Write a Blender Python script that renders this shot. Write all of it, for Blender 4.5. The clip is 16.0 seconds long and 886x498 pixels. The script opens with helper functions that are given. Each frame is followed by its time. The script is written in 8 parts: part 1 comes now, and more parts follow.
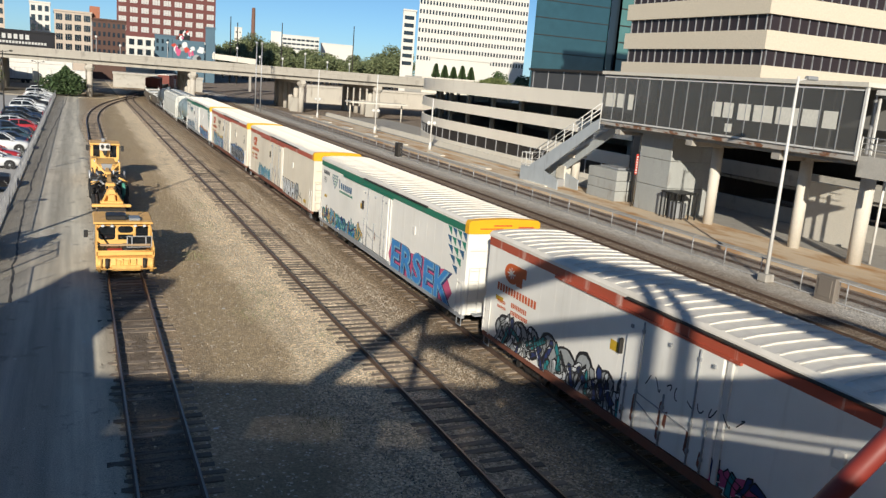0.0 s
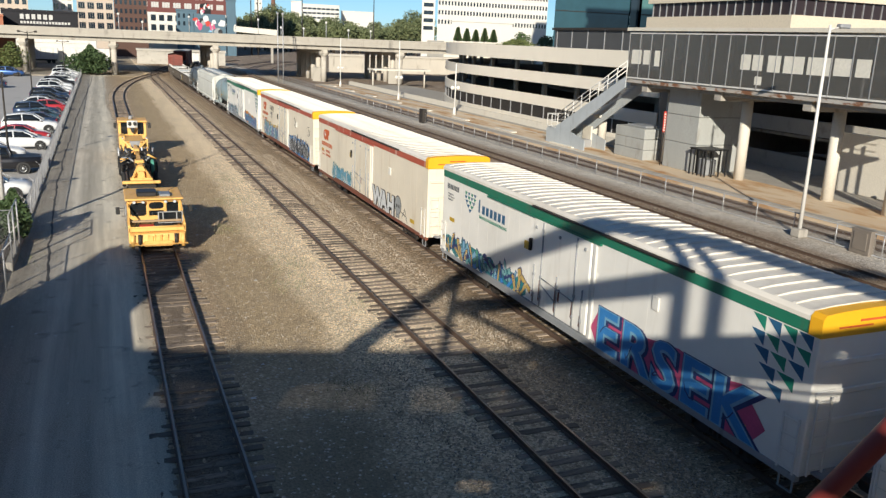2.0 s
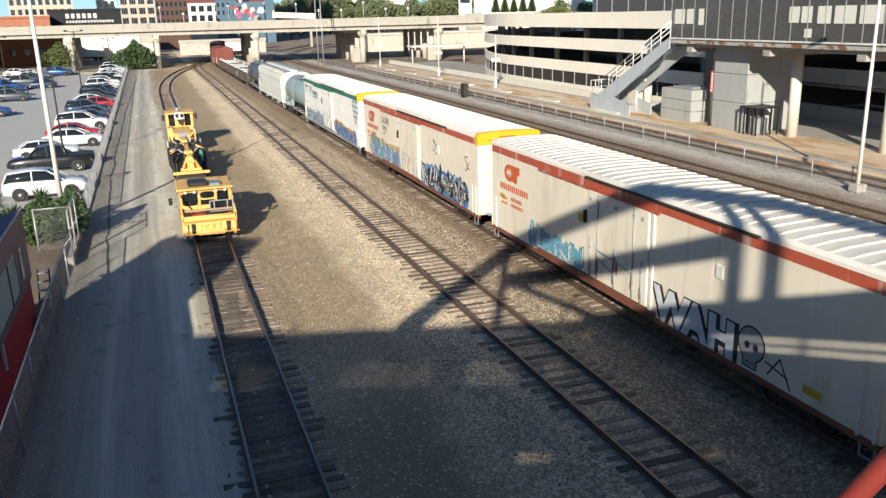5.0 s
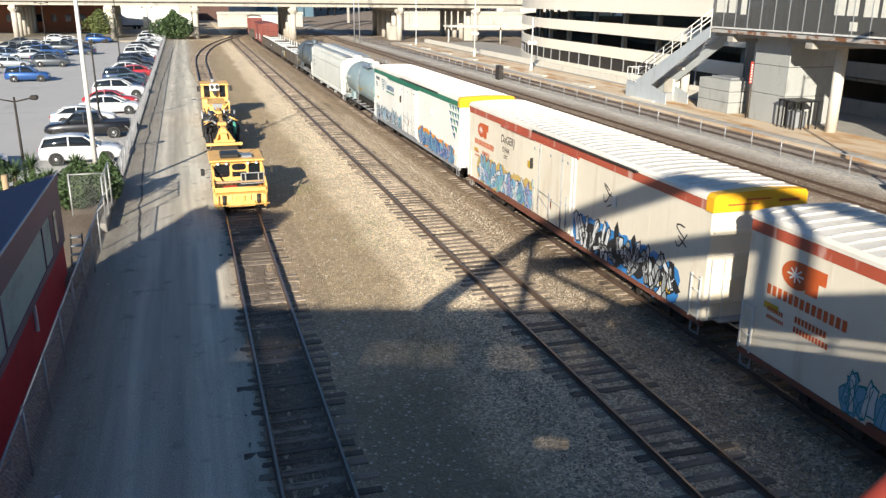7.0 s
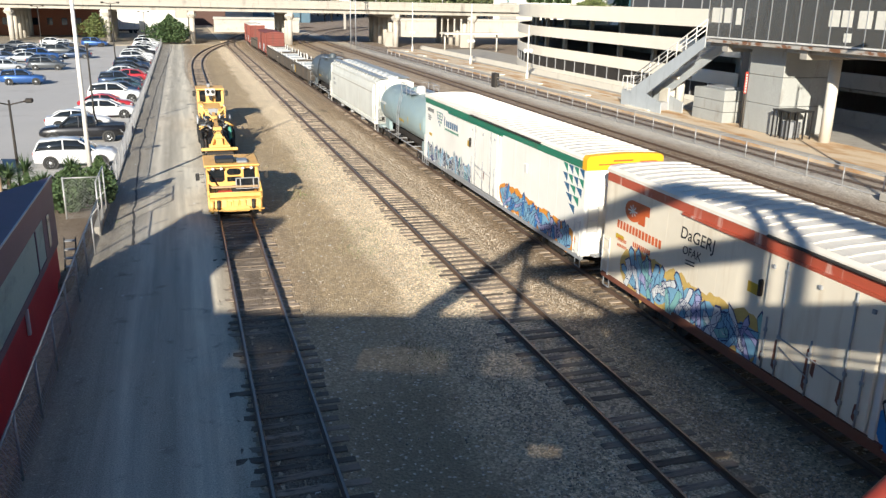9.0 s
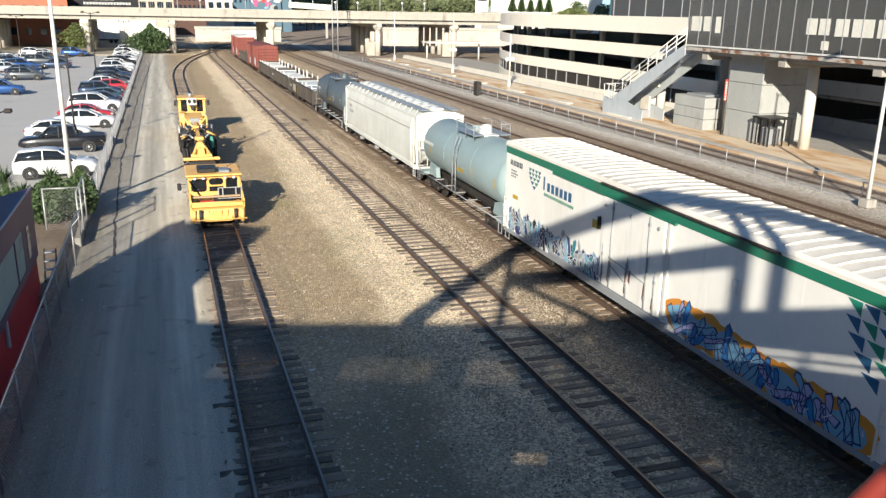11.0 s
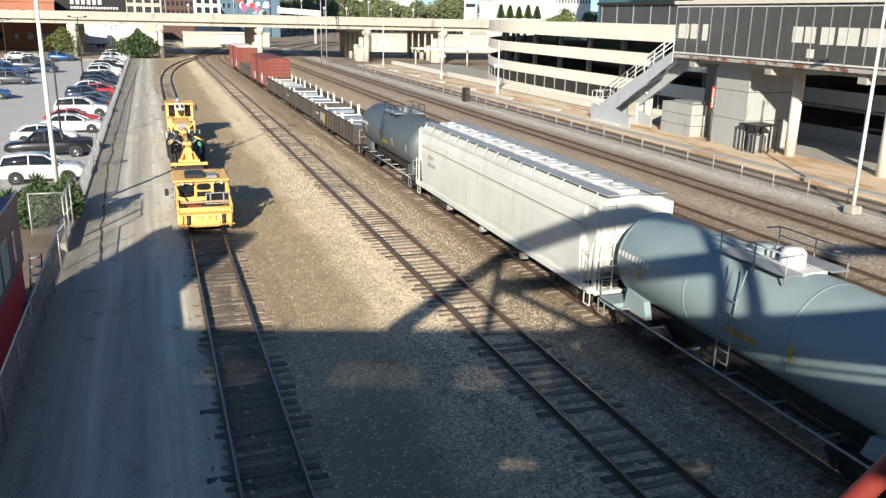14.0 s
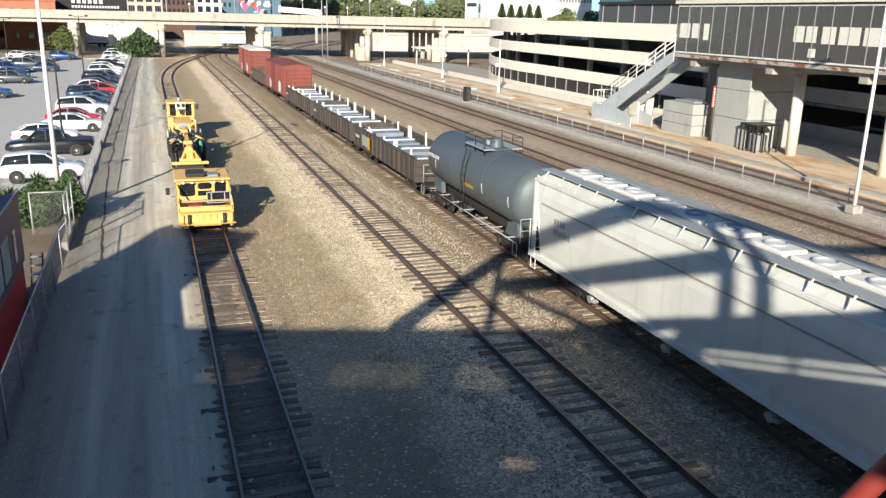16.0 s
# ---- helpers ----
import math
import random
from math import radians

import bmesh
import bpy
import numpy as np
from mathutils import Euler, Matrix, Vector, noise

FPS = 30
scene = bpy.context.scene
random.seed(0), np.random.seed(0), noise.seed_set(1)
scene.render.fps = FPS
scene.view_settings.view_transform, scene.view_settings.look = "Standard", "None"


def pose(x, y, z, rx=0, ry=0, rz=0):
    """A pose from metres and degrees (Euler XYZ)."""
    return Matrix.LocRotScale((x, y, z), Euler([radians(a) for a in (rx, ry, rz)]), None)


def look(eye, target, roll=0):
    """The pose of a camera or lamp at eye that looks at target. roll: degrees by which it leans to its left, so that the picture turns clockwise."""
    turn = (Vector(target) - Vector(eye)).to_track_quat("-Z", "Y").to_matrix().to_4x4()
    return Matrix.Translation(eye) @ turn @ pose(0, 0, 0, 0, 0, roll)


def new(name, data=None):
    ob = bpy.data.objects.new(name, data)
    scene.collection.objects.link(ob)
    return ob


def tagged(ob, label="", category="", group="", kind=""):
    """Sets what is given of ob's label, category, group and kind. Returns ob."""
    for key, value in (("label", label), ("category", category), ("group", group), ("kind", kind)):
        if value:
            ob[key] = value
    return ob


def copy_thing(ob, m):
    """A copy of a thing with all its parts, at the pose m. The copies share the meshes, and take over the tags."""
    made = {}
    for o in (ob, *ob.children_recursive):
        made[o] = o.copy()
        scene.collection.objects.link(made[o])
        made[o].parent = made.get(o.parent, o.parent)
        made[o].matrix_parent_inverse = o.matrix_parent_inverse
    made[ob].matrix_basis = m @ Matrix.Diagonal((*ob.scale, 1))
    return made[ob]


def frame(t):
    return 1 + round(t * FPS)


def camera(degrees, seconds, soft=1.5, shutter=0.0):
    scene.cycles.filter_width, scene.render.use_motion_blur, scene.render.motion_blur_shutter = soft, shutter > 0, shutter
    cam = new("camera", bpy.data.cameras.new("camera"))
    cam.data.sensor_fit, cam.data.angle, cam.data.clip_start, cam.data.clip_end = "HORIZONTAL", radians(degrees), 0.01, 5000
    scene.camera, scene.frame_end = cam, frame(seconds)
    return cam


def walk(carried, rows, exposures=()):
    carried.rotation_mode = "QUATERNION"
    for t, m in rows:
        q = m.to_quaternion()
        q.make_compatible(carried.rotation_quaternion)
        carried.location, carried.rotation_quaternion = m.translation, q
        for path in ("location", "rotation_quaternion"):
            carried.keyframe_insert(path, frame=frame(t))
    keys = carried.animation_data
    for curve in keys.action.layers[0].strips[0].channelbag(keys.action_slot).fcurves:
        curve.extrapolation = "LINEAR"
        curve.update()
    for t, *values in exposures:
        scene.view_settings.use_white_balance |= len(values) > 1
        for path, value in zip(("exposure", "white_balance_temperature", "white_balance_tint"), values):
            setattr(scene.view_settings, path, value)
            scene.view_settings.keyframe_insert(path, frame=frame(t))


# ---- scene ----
EYE = (0.0, 0.0, 10.15)
cam = camera(57.24, 16.0, soft=1.4)
# seconds, yaw, pitch and roll of the hand-held camera, which stands on the footbridge
TURNS = [
    (0.0, -24.70, -11.88, 4.58), (0.5, -25.56, -11.78, 4.18), (1.0, -25.88, -12.12, 3.42), (1.5, -23.49, -13.73, 2.51), (2.0, -22.80, -14.41, 2.29),
    (2.5, -23.35, -14.69, 1.71), (3.0, -22.59, -14.68, 0.62), (3.5, -22.16, -14.73, -0.34), (4.0, -21.39, -14.90, -1.25), (4.5, -20.37, -15.46, -1.63),
    (5.0, -19.25, -16.17, -1.49), (5.2, -18.83, -16.48, -1.44), (7.5, -17.14, -17.47, 0.65), (8.0, -17.30, -17.34, 0.81), (8.5, -17.46, -17.17, 1.01),
    (9.0, -17.63, -16.99, 1.04), (9.5, -17.92, -16.81, 1.05), (10.0, -18.32, -16.65, 0.95), (12.5, -19.15, -16.10, 1.01), (13.0, -19.29, -16.04, 0.96),
    (13.5, -19.49, -16.01, 1.02), (14.0, -19.66, -15.96, 1.23), (14.5, -19.68, -15.95, 1.25), (15.0, -19.64, -15.93, 1.34), (15.5, -19.60, -15.97, 1.34),
    (16.0, -19.60, -16.01, 1.27),
]
# the clip's camera brightens its picture on the way
EXPOSURES = [(0.0, 0.23), (2.0, 0.36), (3.0, 0.47), (5.0, 0.64), (8.0, 0.93), (10.0, 0.86), (16.0, 0.88)]


def aim(yaw, pitch, roll):
    return Matrix.Translation(EYE) @ pose(0, 0, 0, 0, 0, yaw) @ pose(0, 0, 0, 90 + pitch) @ pose(0, 0, 0, 0, 0, roll)


walk(cam, [(t, aim(y, p, r)) for t, y, p, r in TURNS], EXPOSURES)

# ---- light ----
SUN_WAY = Vector((0.44, 0.90, 0)).normalized()      # the way in which shadows fall on the ground
SUN_UP = radians(19.5)
world = bpy.data.worlds.new("world")
scene.world = world
world.use_nodes = True
wn = world.node_tree.nodes
sky = wn.new("ShaderNodeTexSky")
sky.sky_type = "NISHITA"
sky.sun_disc = False
sky.sun_elevation = SUN_UP
sky.sun_rotation = math.atan2(-SUN_WAY.x, -SUN_WAY.y)
sky.altitude = 250
sky.air_density = 0.6
sky.dust_density = 0.3
sky.ozone_density = 6.0
wn["Background"].inputs["Strength"].default_value = 0.053
tint = wn.new("ShaderNodeMix")                 # a clear, clean summer sky
tint.data_type, tint.blend_type = "RGBA", "MULTIPLY"
tint.inputs[0].default_value = 1.0
tint.inputs[7].default_value = (1.86, 1.84, 1.58, 1)
world.node_tree.links.new(sky.outputs[0], tint.inputs[6])
world.node_tree.links.new(tint.outputs[2], wn["Background"].inputs["Color"])
sun = new("sun", bpy.data.lights.new("sun", "SUN"))
sun.data.energy = 5.0
sun.data.angle = radians(0.55)
sun.data.color = (1.0, 0.935, 0.81)
sun.matrix_world = look((0, 0, 0), SUN_WAY * math.cos(SUN_UP) + Vector((0, 0, -math.sin(SUN_UP))))


# ---- materials ----
def nodes_of(m):
    m.use_nodes = True
    return m.node_tree.nodes, m.node_tree.links, m.node_tree.nodes["Principled BSDF"]


def mix_rgb(n, l, fac, a, b, mode="MIX"):
    x = n.new("ShaderNodeMix")
    x.data_type, x.blend_type = "RGBA", mode
    for k, v in ((0, fac), (6, a), (7, b)):
        if hasattr(v, "links"):
            l.new(v, x.inputs[k])
        else:
            x.inputs[k].default_value = v if k == 0 else (*v, 1)
    return x.outputs[2]


def ramp(n, l, src, lo, hi):
    r = n.new("ShaderNodeMapRange")
    r.inputs[1].default_value, r.inputs[2].default_value = lo, hi
    l.new(src, r.inputs[0])
    return r.outputs[0]


def noise_tex(n, l, scale, detail=4, stretch=None, source="Object", rough=0.6):
    co = n.new("ShaderNodeTexCoord")
    t = n.new("ShaderNodeTexNoise")
    t.inputs["Scale"].default_value, t.inputs["Detail"].default_value = scale, detail
    t.inputs["Roughness"].default_value = rough
    if stretch:
        mp = n.new("ShaderNodeMapping")
        mp.inputs["Scale"].default_value = stretch
        l.new(co.outputs[source], mp.inputs[0])
        l.new(mp.outputs[0], t.inputs["Vector"])
    else:
        l.new(co.outputs[source], t.inputs["Vector"])
    return t.outputs["Fac"]


def bump(n, l, p, height, strength, distance):
    b = n.new("ShaderNodeBump")
    b.inputs["Strength"].default_value, b.inputs["Distance"].default_value = strength, distance
    l.new(height, b.inputs["Height"])
    l.new(b.outputs[0], p.inputs["Normal"])


def surface(name, base, dark, rough=0.8, metal=0.0, grain=18.0, patch=0.6, stretch=None, dirt=None, dirt_at=(0.52, 0.72),
            bumped=0.25, depth=0.01, vary=0.0, spec=0.4):
    """A weathered surface: patches between two tones, fine grain, optional dirt with shapes of its own, relief."""
    m = bpy.data.materials.new(name)
    n, l, p = nodes_of(m)
    big = noise_tex(n, l, patch, 5, stretch)
    fine = noise_tex(n, l, grain, 3)
    col = mix_rgb(n, l, ramp(n, l, big, 0.32, 0.68), dark, base)
    col = mix_rgb(n, l, ramp(n, l, fine, 0.3, 0.7), tuple(c * 0.8 for c in base), col, "MIX")
    if dirt:
        d = noise_tex(n, l, patch * 2.3, 6, stretch)
        col = mix_rgb(n, l, ramp(n, l, d, *dirt_at), col, dirt)
    if vary:
        info = n.new("ShaderNodeObjectInfo")
        hs = n.new("ShaderNodeHueSaturation")
        l.new(ramp(n, l, info.outputs["Random"], 0, 1), hs.inputs["Value"])
        hs.inputs["Value"].default_value = 1
        mr = n.new("ShaderNodeMapRange")
        mr.inputs[3].default_value, mr.inputs[4].default_value = 1 - vary, 1 + vary
        l.new(info.outputs["Random"], mr.inputs[0])
        l.new(mr.outputs[0], hs.inputs["Value"])
        l.new(col, hs.inputs["Color"])
        col = hs.outputs[0]
    l.new(col, p.inputs["Base Color"])
    p.inputs["Roughness"].default_value, p.inputs["Metallic"].default_value = rough, metal
    p.inputs["Specular IOR Level"].default_value = spec
    if bumped:
        bump(n, l, p, fine, bumped, depth)
    return m


def gravel(name, tones, size=0.06, stain=None, stain_scale=0.25, stain_at=(0.5, 0.7), depth=0.05):
    """Crushed stone: cells of several tones with deep joints, and larger stains."""
    m = bpy.data.materials.new(name)
    n, l, p = nodes_of(m)
    co = n.new("ShaderNodeTexCoord")
    v = n.new("ShaderNodeTexVoronoi")
    v.inputs["Scale"].default_value = 1 / size
    l.new(co.outputs["Object"], v.inputs["Vector"])
    sep = n.new("ShaderNodeSeparateColor")
    l.new(v.outputs["Color"], sep.inputs[0])
    cr = n.new("ShaderNodeValToRGB")
    el = cr.color_ramp.elements
    el[0].color, el[1].color = (*tones[0], 1), (*tones[-1], 1)
    for k, t in enumerate(tones[1:-1]):
        e = el.new((k + 1) / (len(tones) - 1))
        e.color = (*t, 1)
    l.new(sep.outputs[0], cr.inputs[0])
    col = cr.outputs[0]
    mid = noise_tex(n, l, 1.7, 5)
    col = mix_rgb(n, l, ramp(n, l, mid, 0.35, 0.75), col, tones[len(tones) // 2])
    if stain:
        s = noise_tex(n, l, stain_scale, 6, (1.0, 0.5, 1.0))
        f = ramp(n, l, s, *stain_at)
        col = mix_rgb(n, l, f, col, stain)
    l.new(col, p.inputs["Base Color"])
    p.inputs["Roughness"].default_value = 0.95
    p.inputs["Specular IOR Level"].default_value = 0.2
    bump(n, l, p, v.outputs["Distance"], 0.9, depth)
    return m


def yard_ground(name):
    """The yard's ground: dirt, pale crushed stone beside the middle track, grey and brown ballast, darkened at the
    train for its shade, blended by ragged edges across the yard.
    """
    m = bpy.data.materials.new(name)
    n, l, p = nodes_of(m)
    co = n.new("ShaderNodeTexCoord")
    wob = noise_tex(n, l, 0.8, 5)
    wob2 = noise_tex(n, l, 0.13, 3)
    sep = n.new("ShaderNodeSeparateXYZ")
    l.new(co.outputs["Object"], sep.inputs[0])

    def math_(op, a_, b_):
        x = n.new("ShaderNodeMath")
        x.operation = op
        for k, v in enumerate((a_, b_)):
            if hasattr(v, "links"):
                l.new(v, x.inputs[k])
            else:
                x.inputs[k].default_value = v
        return x.outputs[0]

    across = math_("ADD", sep.outputs[0], math_("ADD", math_("MULTIPLY", wob, 1.6), math_("MULTIPLY", wob2, 2.2)))
    across = math_("SUBTRACT", across, 1.9)
    cells = []
    for size in (0.034, 0.066):
        v = n.new("ShaderNodeTexVoronoi")
        v.inputs["Scale"].default_value = 1 / size
        l.new(co.outputs["Object"], v.inputs["Vector"])
        sc = n.new("ShaderNodeSeparateColor")
        l.new(v.outputs["Color"], sc.inputs[0])
        cells.append((sc.outputs[0], v.outputs["Distance"]))
    zones = n.new("ShaderNodeValToRGB")
    el = zones.color_ramp.elements
    # brown ballast from 12.8 to 15.6 is deepened with the train's shade
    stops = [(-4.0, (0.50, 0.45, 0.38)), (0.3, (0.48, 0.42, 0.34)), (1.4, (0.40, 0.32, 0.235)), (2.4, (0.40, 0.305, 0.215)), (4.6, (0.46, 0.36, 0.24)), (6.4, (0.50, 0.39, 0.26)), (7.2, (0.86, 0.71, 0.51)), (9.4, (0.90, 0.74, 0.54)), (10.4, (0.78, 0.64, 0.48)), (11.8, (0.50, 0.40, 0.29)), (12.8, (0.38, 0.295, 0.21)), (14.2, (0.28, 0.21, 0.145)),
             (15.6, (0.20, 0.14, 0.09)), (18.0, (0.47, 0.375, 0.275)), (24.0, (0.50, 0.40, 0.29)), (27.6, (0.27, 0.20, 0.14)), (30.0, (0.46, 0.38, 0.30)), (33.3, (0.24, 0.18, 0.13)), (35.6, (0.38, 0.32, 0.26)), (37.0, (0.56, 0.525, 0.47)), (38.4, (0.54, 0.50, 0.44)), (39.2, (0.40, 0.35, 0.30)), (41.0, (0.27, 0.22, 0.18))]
    lo, hi = -8.0, 44.0
    while len(el) < len(stops):
        el.new(0.5)
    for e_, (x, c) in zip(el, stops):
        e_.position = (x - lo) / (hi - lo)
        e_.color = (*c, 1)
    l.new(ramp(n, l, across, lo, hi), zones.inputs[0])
    # towards the footbridge trodden dirt covers the pale stone
    along = math_("ADD", sep.outputs[1], math_("MULTIPLY", wob2, 7.0))
    trodden = math_("MULTIPLY", math_("SUBTRACT", 1.0, ramp(n, l, along, 26.0, 31.0)), math_("SUBTRACT", 1.0, ramp(n, l, across, 13.0, 15.0)))
    base_col = mix_rgb(n, l, math_("MULTIPLY", trodden, 0.7), zones.outputs[0], (0.52, 0.425, 0.31))
    tone = n.new("ShaderNodeMapRange")
    tone.inputs[3].default_value, tone.inputs[4].default_value = 0.46, 1.48
    l.new(cells[1][0], tone.inputs[0])
    fine = n.new("ShaderNodeMapRange")
    fine.inputs[3].default_value, fine.inputs[4].default_value = 0.7, 1.3
    l.new(cells[0][0], fine.inputs[0])
    f = math_("MULTIPLY", tone.outputs[0], fine.outputs[0])
    loose = ramp(n, l, across, 5.2, 8.2)          # packed dirt in the west, loose stone in the east
    f = math_("ADD", math_("MULTIPLY", f, math_("ADD", math_("MULTIPLY", loose, 0.4), 0.6)), math_("MULTIPLY", math_("SUBTRACT", 1.0, loose), 0.40))
    hs = n.new("ShaderNodeHueSaturation")
    hs.inputs["Saturation"].default_value = 1.16
    l.new(f, hs.inputs["Value"])
    l.new(base_col, hs.inputs["Color"])
    col = hs.outputs[0]
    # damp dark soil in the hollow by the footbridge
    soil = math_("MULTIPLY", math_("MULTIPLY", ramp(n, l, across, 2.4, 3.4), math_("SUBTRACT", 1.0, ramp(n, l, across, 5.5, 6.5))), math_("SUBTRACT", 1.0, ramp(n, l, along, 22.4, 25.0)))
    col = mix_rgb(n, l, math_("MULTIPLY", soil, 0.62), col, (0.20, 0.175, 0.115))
    chip = ramp(n, l, cells[1][0], 0.955, 0.965)           # single pale chips
    col = mix_rgb(n, l, math_("MULTIPLY", chip, 0.7), col, (0.80, 0.72, 0.58))
    # packed dirt fills the gaps in places, oil spots lie between the rails
    dirt = ramp(n, l, noise_tex(n, l, 0.22, 6, (1.0, 0.45, 1.0)), 0.48, 0.7)
    col = mix_rgb(n, l, math_("MULTIPLY", dirt, 0.3), col, (0.38, 0.295, 0.20))
    clump = ramp(n, l, noise_tex(n, l, 1.6, 7, None, "Object", 0.75), 0.47, 0.62)      # clods and scuffed hollows
    col = mix_rgb(n, l, math_("MULTIPLY", clump, 0.34), col, (0.25, 0.195, 0.135))
    spot = ramp(n, l, noise_tex(n, l, 0.55, 4, (1.0, 0.6, 1.0)), 0.64, 0.74)
    col = mix_rgb(n, l, math_("MULTIPLY", spot, 0.45), col, (0.16, 0.125, 0.095))
    l.new(col, p.inputs["Base Color"])
    p.inputs["Roughness"].default_value = 0.95
    p.inputs["Specular IOR Level"].default_value = 0.2
    bump(n, l, p, math_("ADD", cells[1][1], math_("MULTIPLY", wob, 0.5)), 0.75, 0.04)
    return m


def road_surface(name):
    """Old asphalt: darker along the fence, partly painted-in shade, paler and dusty towards the track, long streaks,
    wheel tracks, grit and a gravelly verge.
    """
    m = bpy.data.materials.new(name)
    n, l, p = nodes_of(m)
    co = n.new("ShaderNodeTexCoord")
    sep = n.new("ShaderNodeSeparateXYZ")
    l.new(co.outputs["Object"], sep.inputs[0])
    wob = noise_tex(n, l, 0.7, 5, (1, 0.25, 1))
    mul = n.new("ShaderNodeMath")
    mul.operation = "MULTIPLY_ADD"
    mul.inputs[1].default_value = 1.0
    l.new(wob, mul.inputs[0])
    l.new(sep.outputs[0], mul.inputs[2])
    band = n.new("ShaderNodeValToRGB")
    # the stops nearest the fence are lowered for the red building's shade
    stops = [(-4.4, (0.29, 0.27, 0.24)), (-3.3, (0.37, 0.35, 0.315)), (-2.6, (0.44, 0.42, 0.38)), (-1.9, (0.62, 0.60, 0.55)), (-1.35, (0.45, 0.435, 0.395)), (-0.85, (0.50, 0.485, 0.44)),
             (-0.3, (0.70, 0.68, 0.61)), (0.35, (0.68, 0.65, 0.575)), (0.9, (0.55, 0.50, 0.42)), (1.6, (0.40, 0.34, 0.265))]
    el = band.color_ramp.elements
    while len(el) < len(stops):
        el.new(0.5)
    for e_, (x, c) in zip(el, stops):
        e_.position = (x + 4.6) / 6.6
        e_.color = (*c, 1)
    shift = n.new("ShaderNodeMath")
    shift.operation = "SUBTRACT"
    shift.inputs[1].default_value = 0.5
    l.new(mul.outputs[0], shift.inputs[0])
    l.new(ramp(n, l, shift.outputs[0], -4.6, 2.0), band.inputs[0])
    streak = noise_tex(n, l, 2.2, 5, (1, 0.03, 1))
    cloud = noise_tex(n, l, 0.5, 5, (1, 0.35, 1))
    grit = noise_tex(n, l, 26, 3)
    pebble = noise_tex(n, l, 9, 2)
    col = mix_rgb(n, l, ramp(n, l, streak, 0.36, 0.68), mix_rgb(n, l, 1.0, band.outputs[0], (0.80, 0.80, 0.80), "MULTIPLY"), mix_rgb(n, l, 1.0, band.outputs[0], (1.12, 1.12, 1.12), "MULTIPLY"))
    col = mix_rgb(n, l, ramp(n, l, cloud, 0.54, 0.8), col, (0.42, 0.385, 0.33))
    col = mix_rgb(n, l, ramp(n, l, noise_tex(n, l, 0.9, 6), 0.6, 0.72), col, (0.27, 0.25, 0.22))
    hs = n.new("ShaderNodeHueSaturation")
    mr = n.new("ShaderNodeMapRange")
    mr.inputs[1].default_value, mr.inputs[2].default_value, mr.inputs[3].default_value, mr.inputs[4].default_value = 0.3, 0.7, 0.68, 1.26
    l.new(grit, mr.inputs[0])
    l.new(mr.outputs[0], hs.inputs["Value"])
    l.new(col, hs.inputs["Color"])
    col = mix_rgb(n, l, ramp(n, l, pebble, 0.66, 0.72), hs.outputs[0], (0.60, 0.56, 0.49))
    col = mix_rgb(n, l, 1.0, col, (1.06, 1.0, 0.90), "MULTIPLY")
    l.new(col, p.inputs["Base Color"])
    p.inputs["Roughness"].default_value = 0.92
    p.inputs["Specular IOR Level"].default_value = 0.25
    bump(n, l, p, grit, 0.5, 0.02)
    return m


def paint(name, base, rough=0.45, metal=0.0, dirt=(0.09, 0.07, 0.05), dirty=(0.58, 0.85), coat=0.0, patch=1.2, streak=(1, 1, 0.12)):
    """Painted metal with streaks of grime that run down it."""
    m = bpy.data.materials.new(name)
    n, l, p = nodes_of(m)
    s = noise_tex(n, l, patch * 1.5, 6, streak)
    b = noise_tex(n, l, patch * 0.4, 4)
    f = noise_tex(n, l, 30, 3)
    col = mix_rgb(n, l, ramp(n, l, b, 0.3, 0.75), base, tuple(c * 0.82 for c in base))
    col = mix_rgb(n, l, ramp(n, l, s, *dirty), col, dirt)
    l.new(col, p.inputs["Base Color"])
    l.new(ramp(n, l, f, 0, 1 / max(rough, 0.05)), p.inputs["Roughness"])
    p.inputs["Roughness"].default_value = rough
    mr = n.new("ShaderNodeMapRange")
    mr.inputs[3].default_value, mr.inputs[4].default_value = rough * 0.8, min(1, rough * 1.25)
    l.new(f, mr.inputs[0])
    l.new(mr.outputs[0], p.inputs["Roughness"])
    p.inputs["Metallic"].default_value = metal
    p.inputs["Coat Weight"].default_value = coat
    bump(n, l, p, b, 0.06, 0.05)
    return m


def glass(name, tint=(0.02, 0.03, 0.04), rough=0.05):
    """Dark glass seen from outside in daylight."""
    m = bpy.data.materials.new(name)
    n, l, p = nodes_of(m)
    p.inputs["Base Color"].default_value = (*tint, 1)
    p.inputs["Roughness"].default_value = rough
    p.inputs["Specular IOR Level"].default_value = 0.7
    bump(n, l, p, noise_tex(n, l, 0.6, 2), 0.02, 0.1)
    return m


def foliage(name, a, b):
    m = bpy.data.materials.new(name)
    n, l, p = nodes_of(m)
    g = n.new("ShaderNodeNewGeometry")
    col = mix_rgb(n, l, g.outputs["Random Per Island"], a, b)
    l.new(col, p.inputs["Base Color"])
    p.inputs["Roughness"].default_value = 0.7
    p.inputs["Subsurface Weight"].default_value = 0.0
    return m


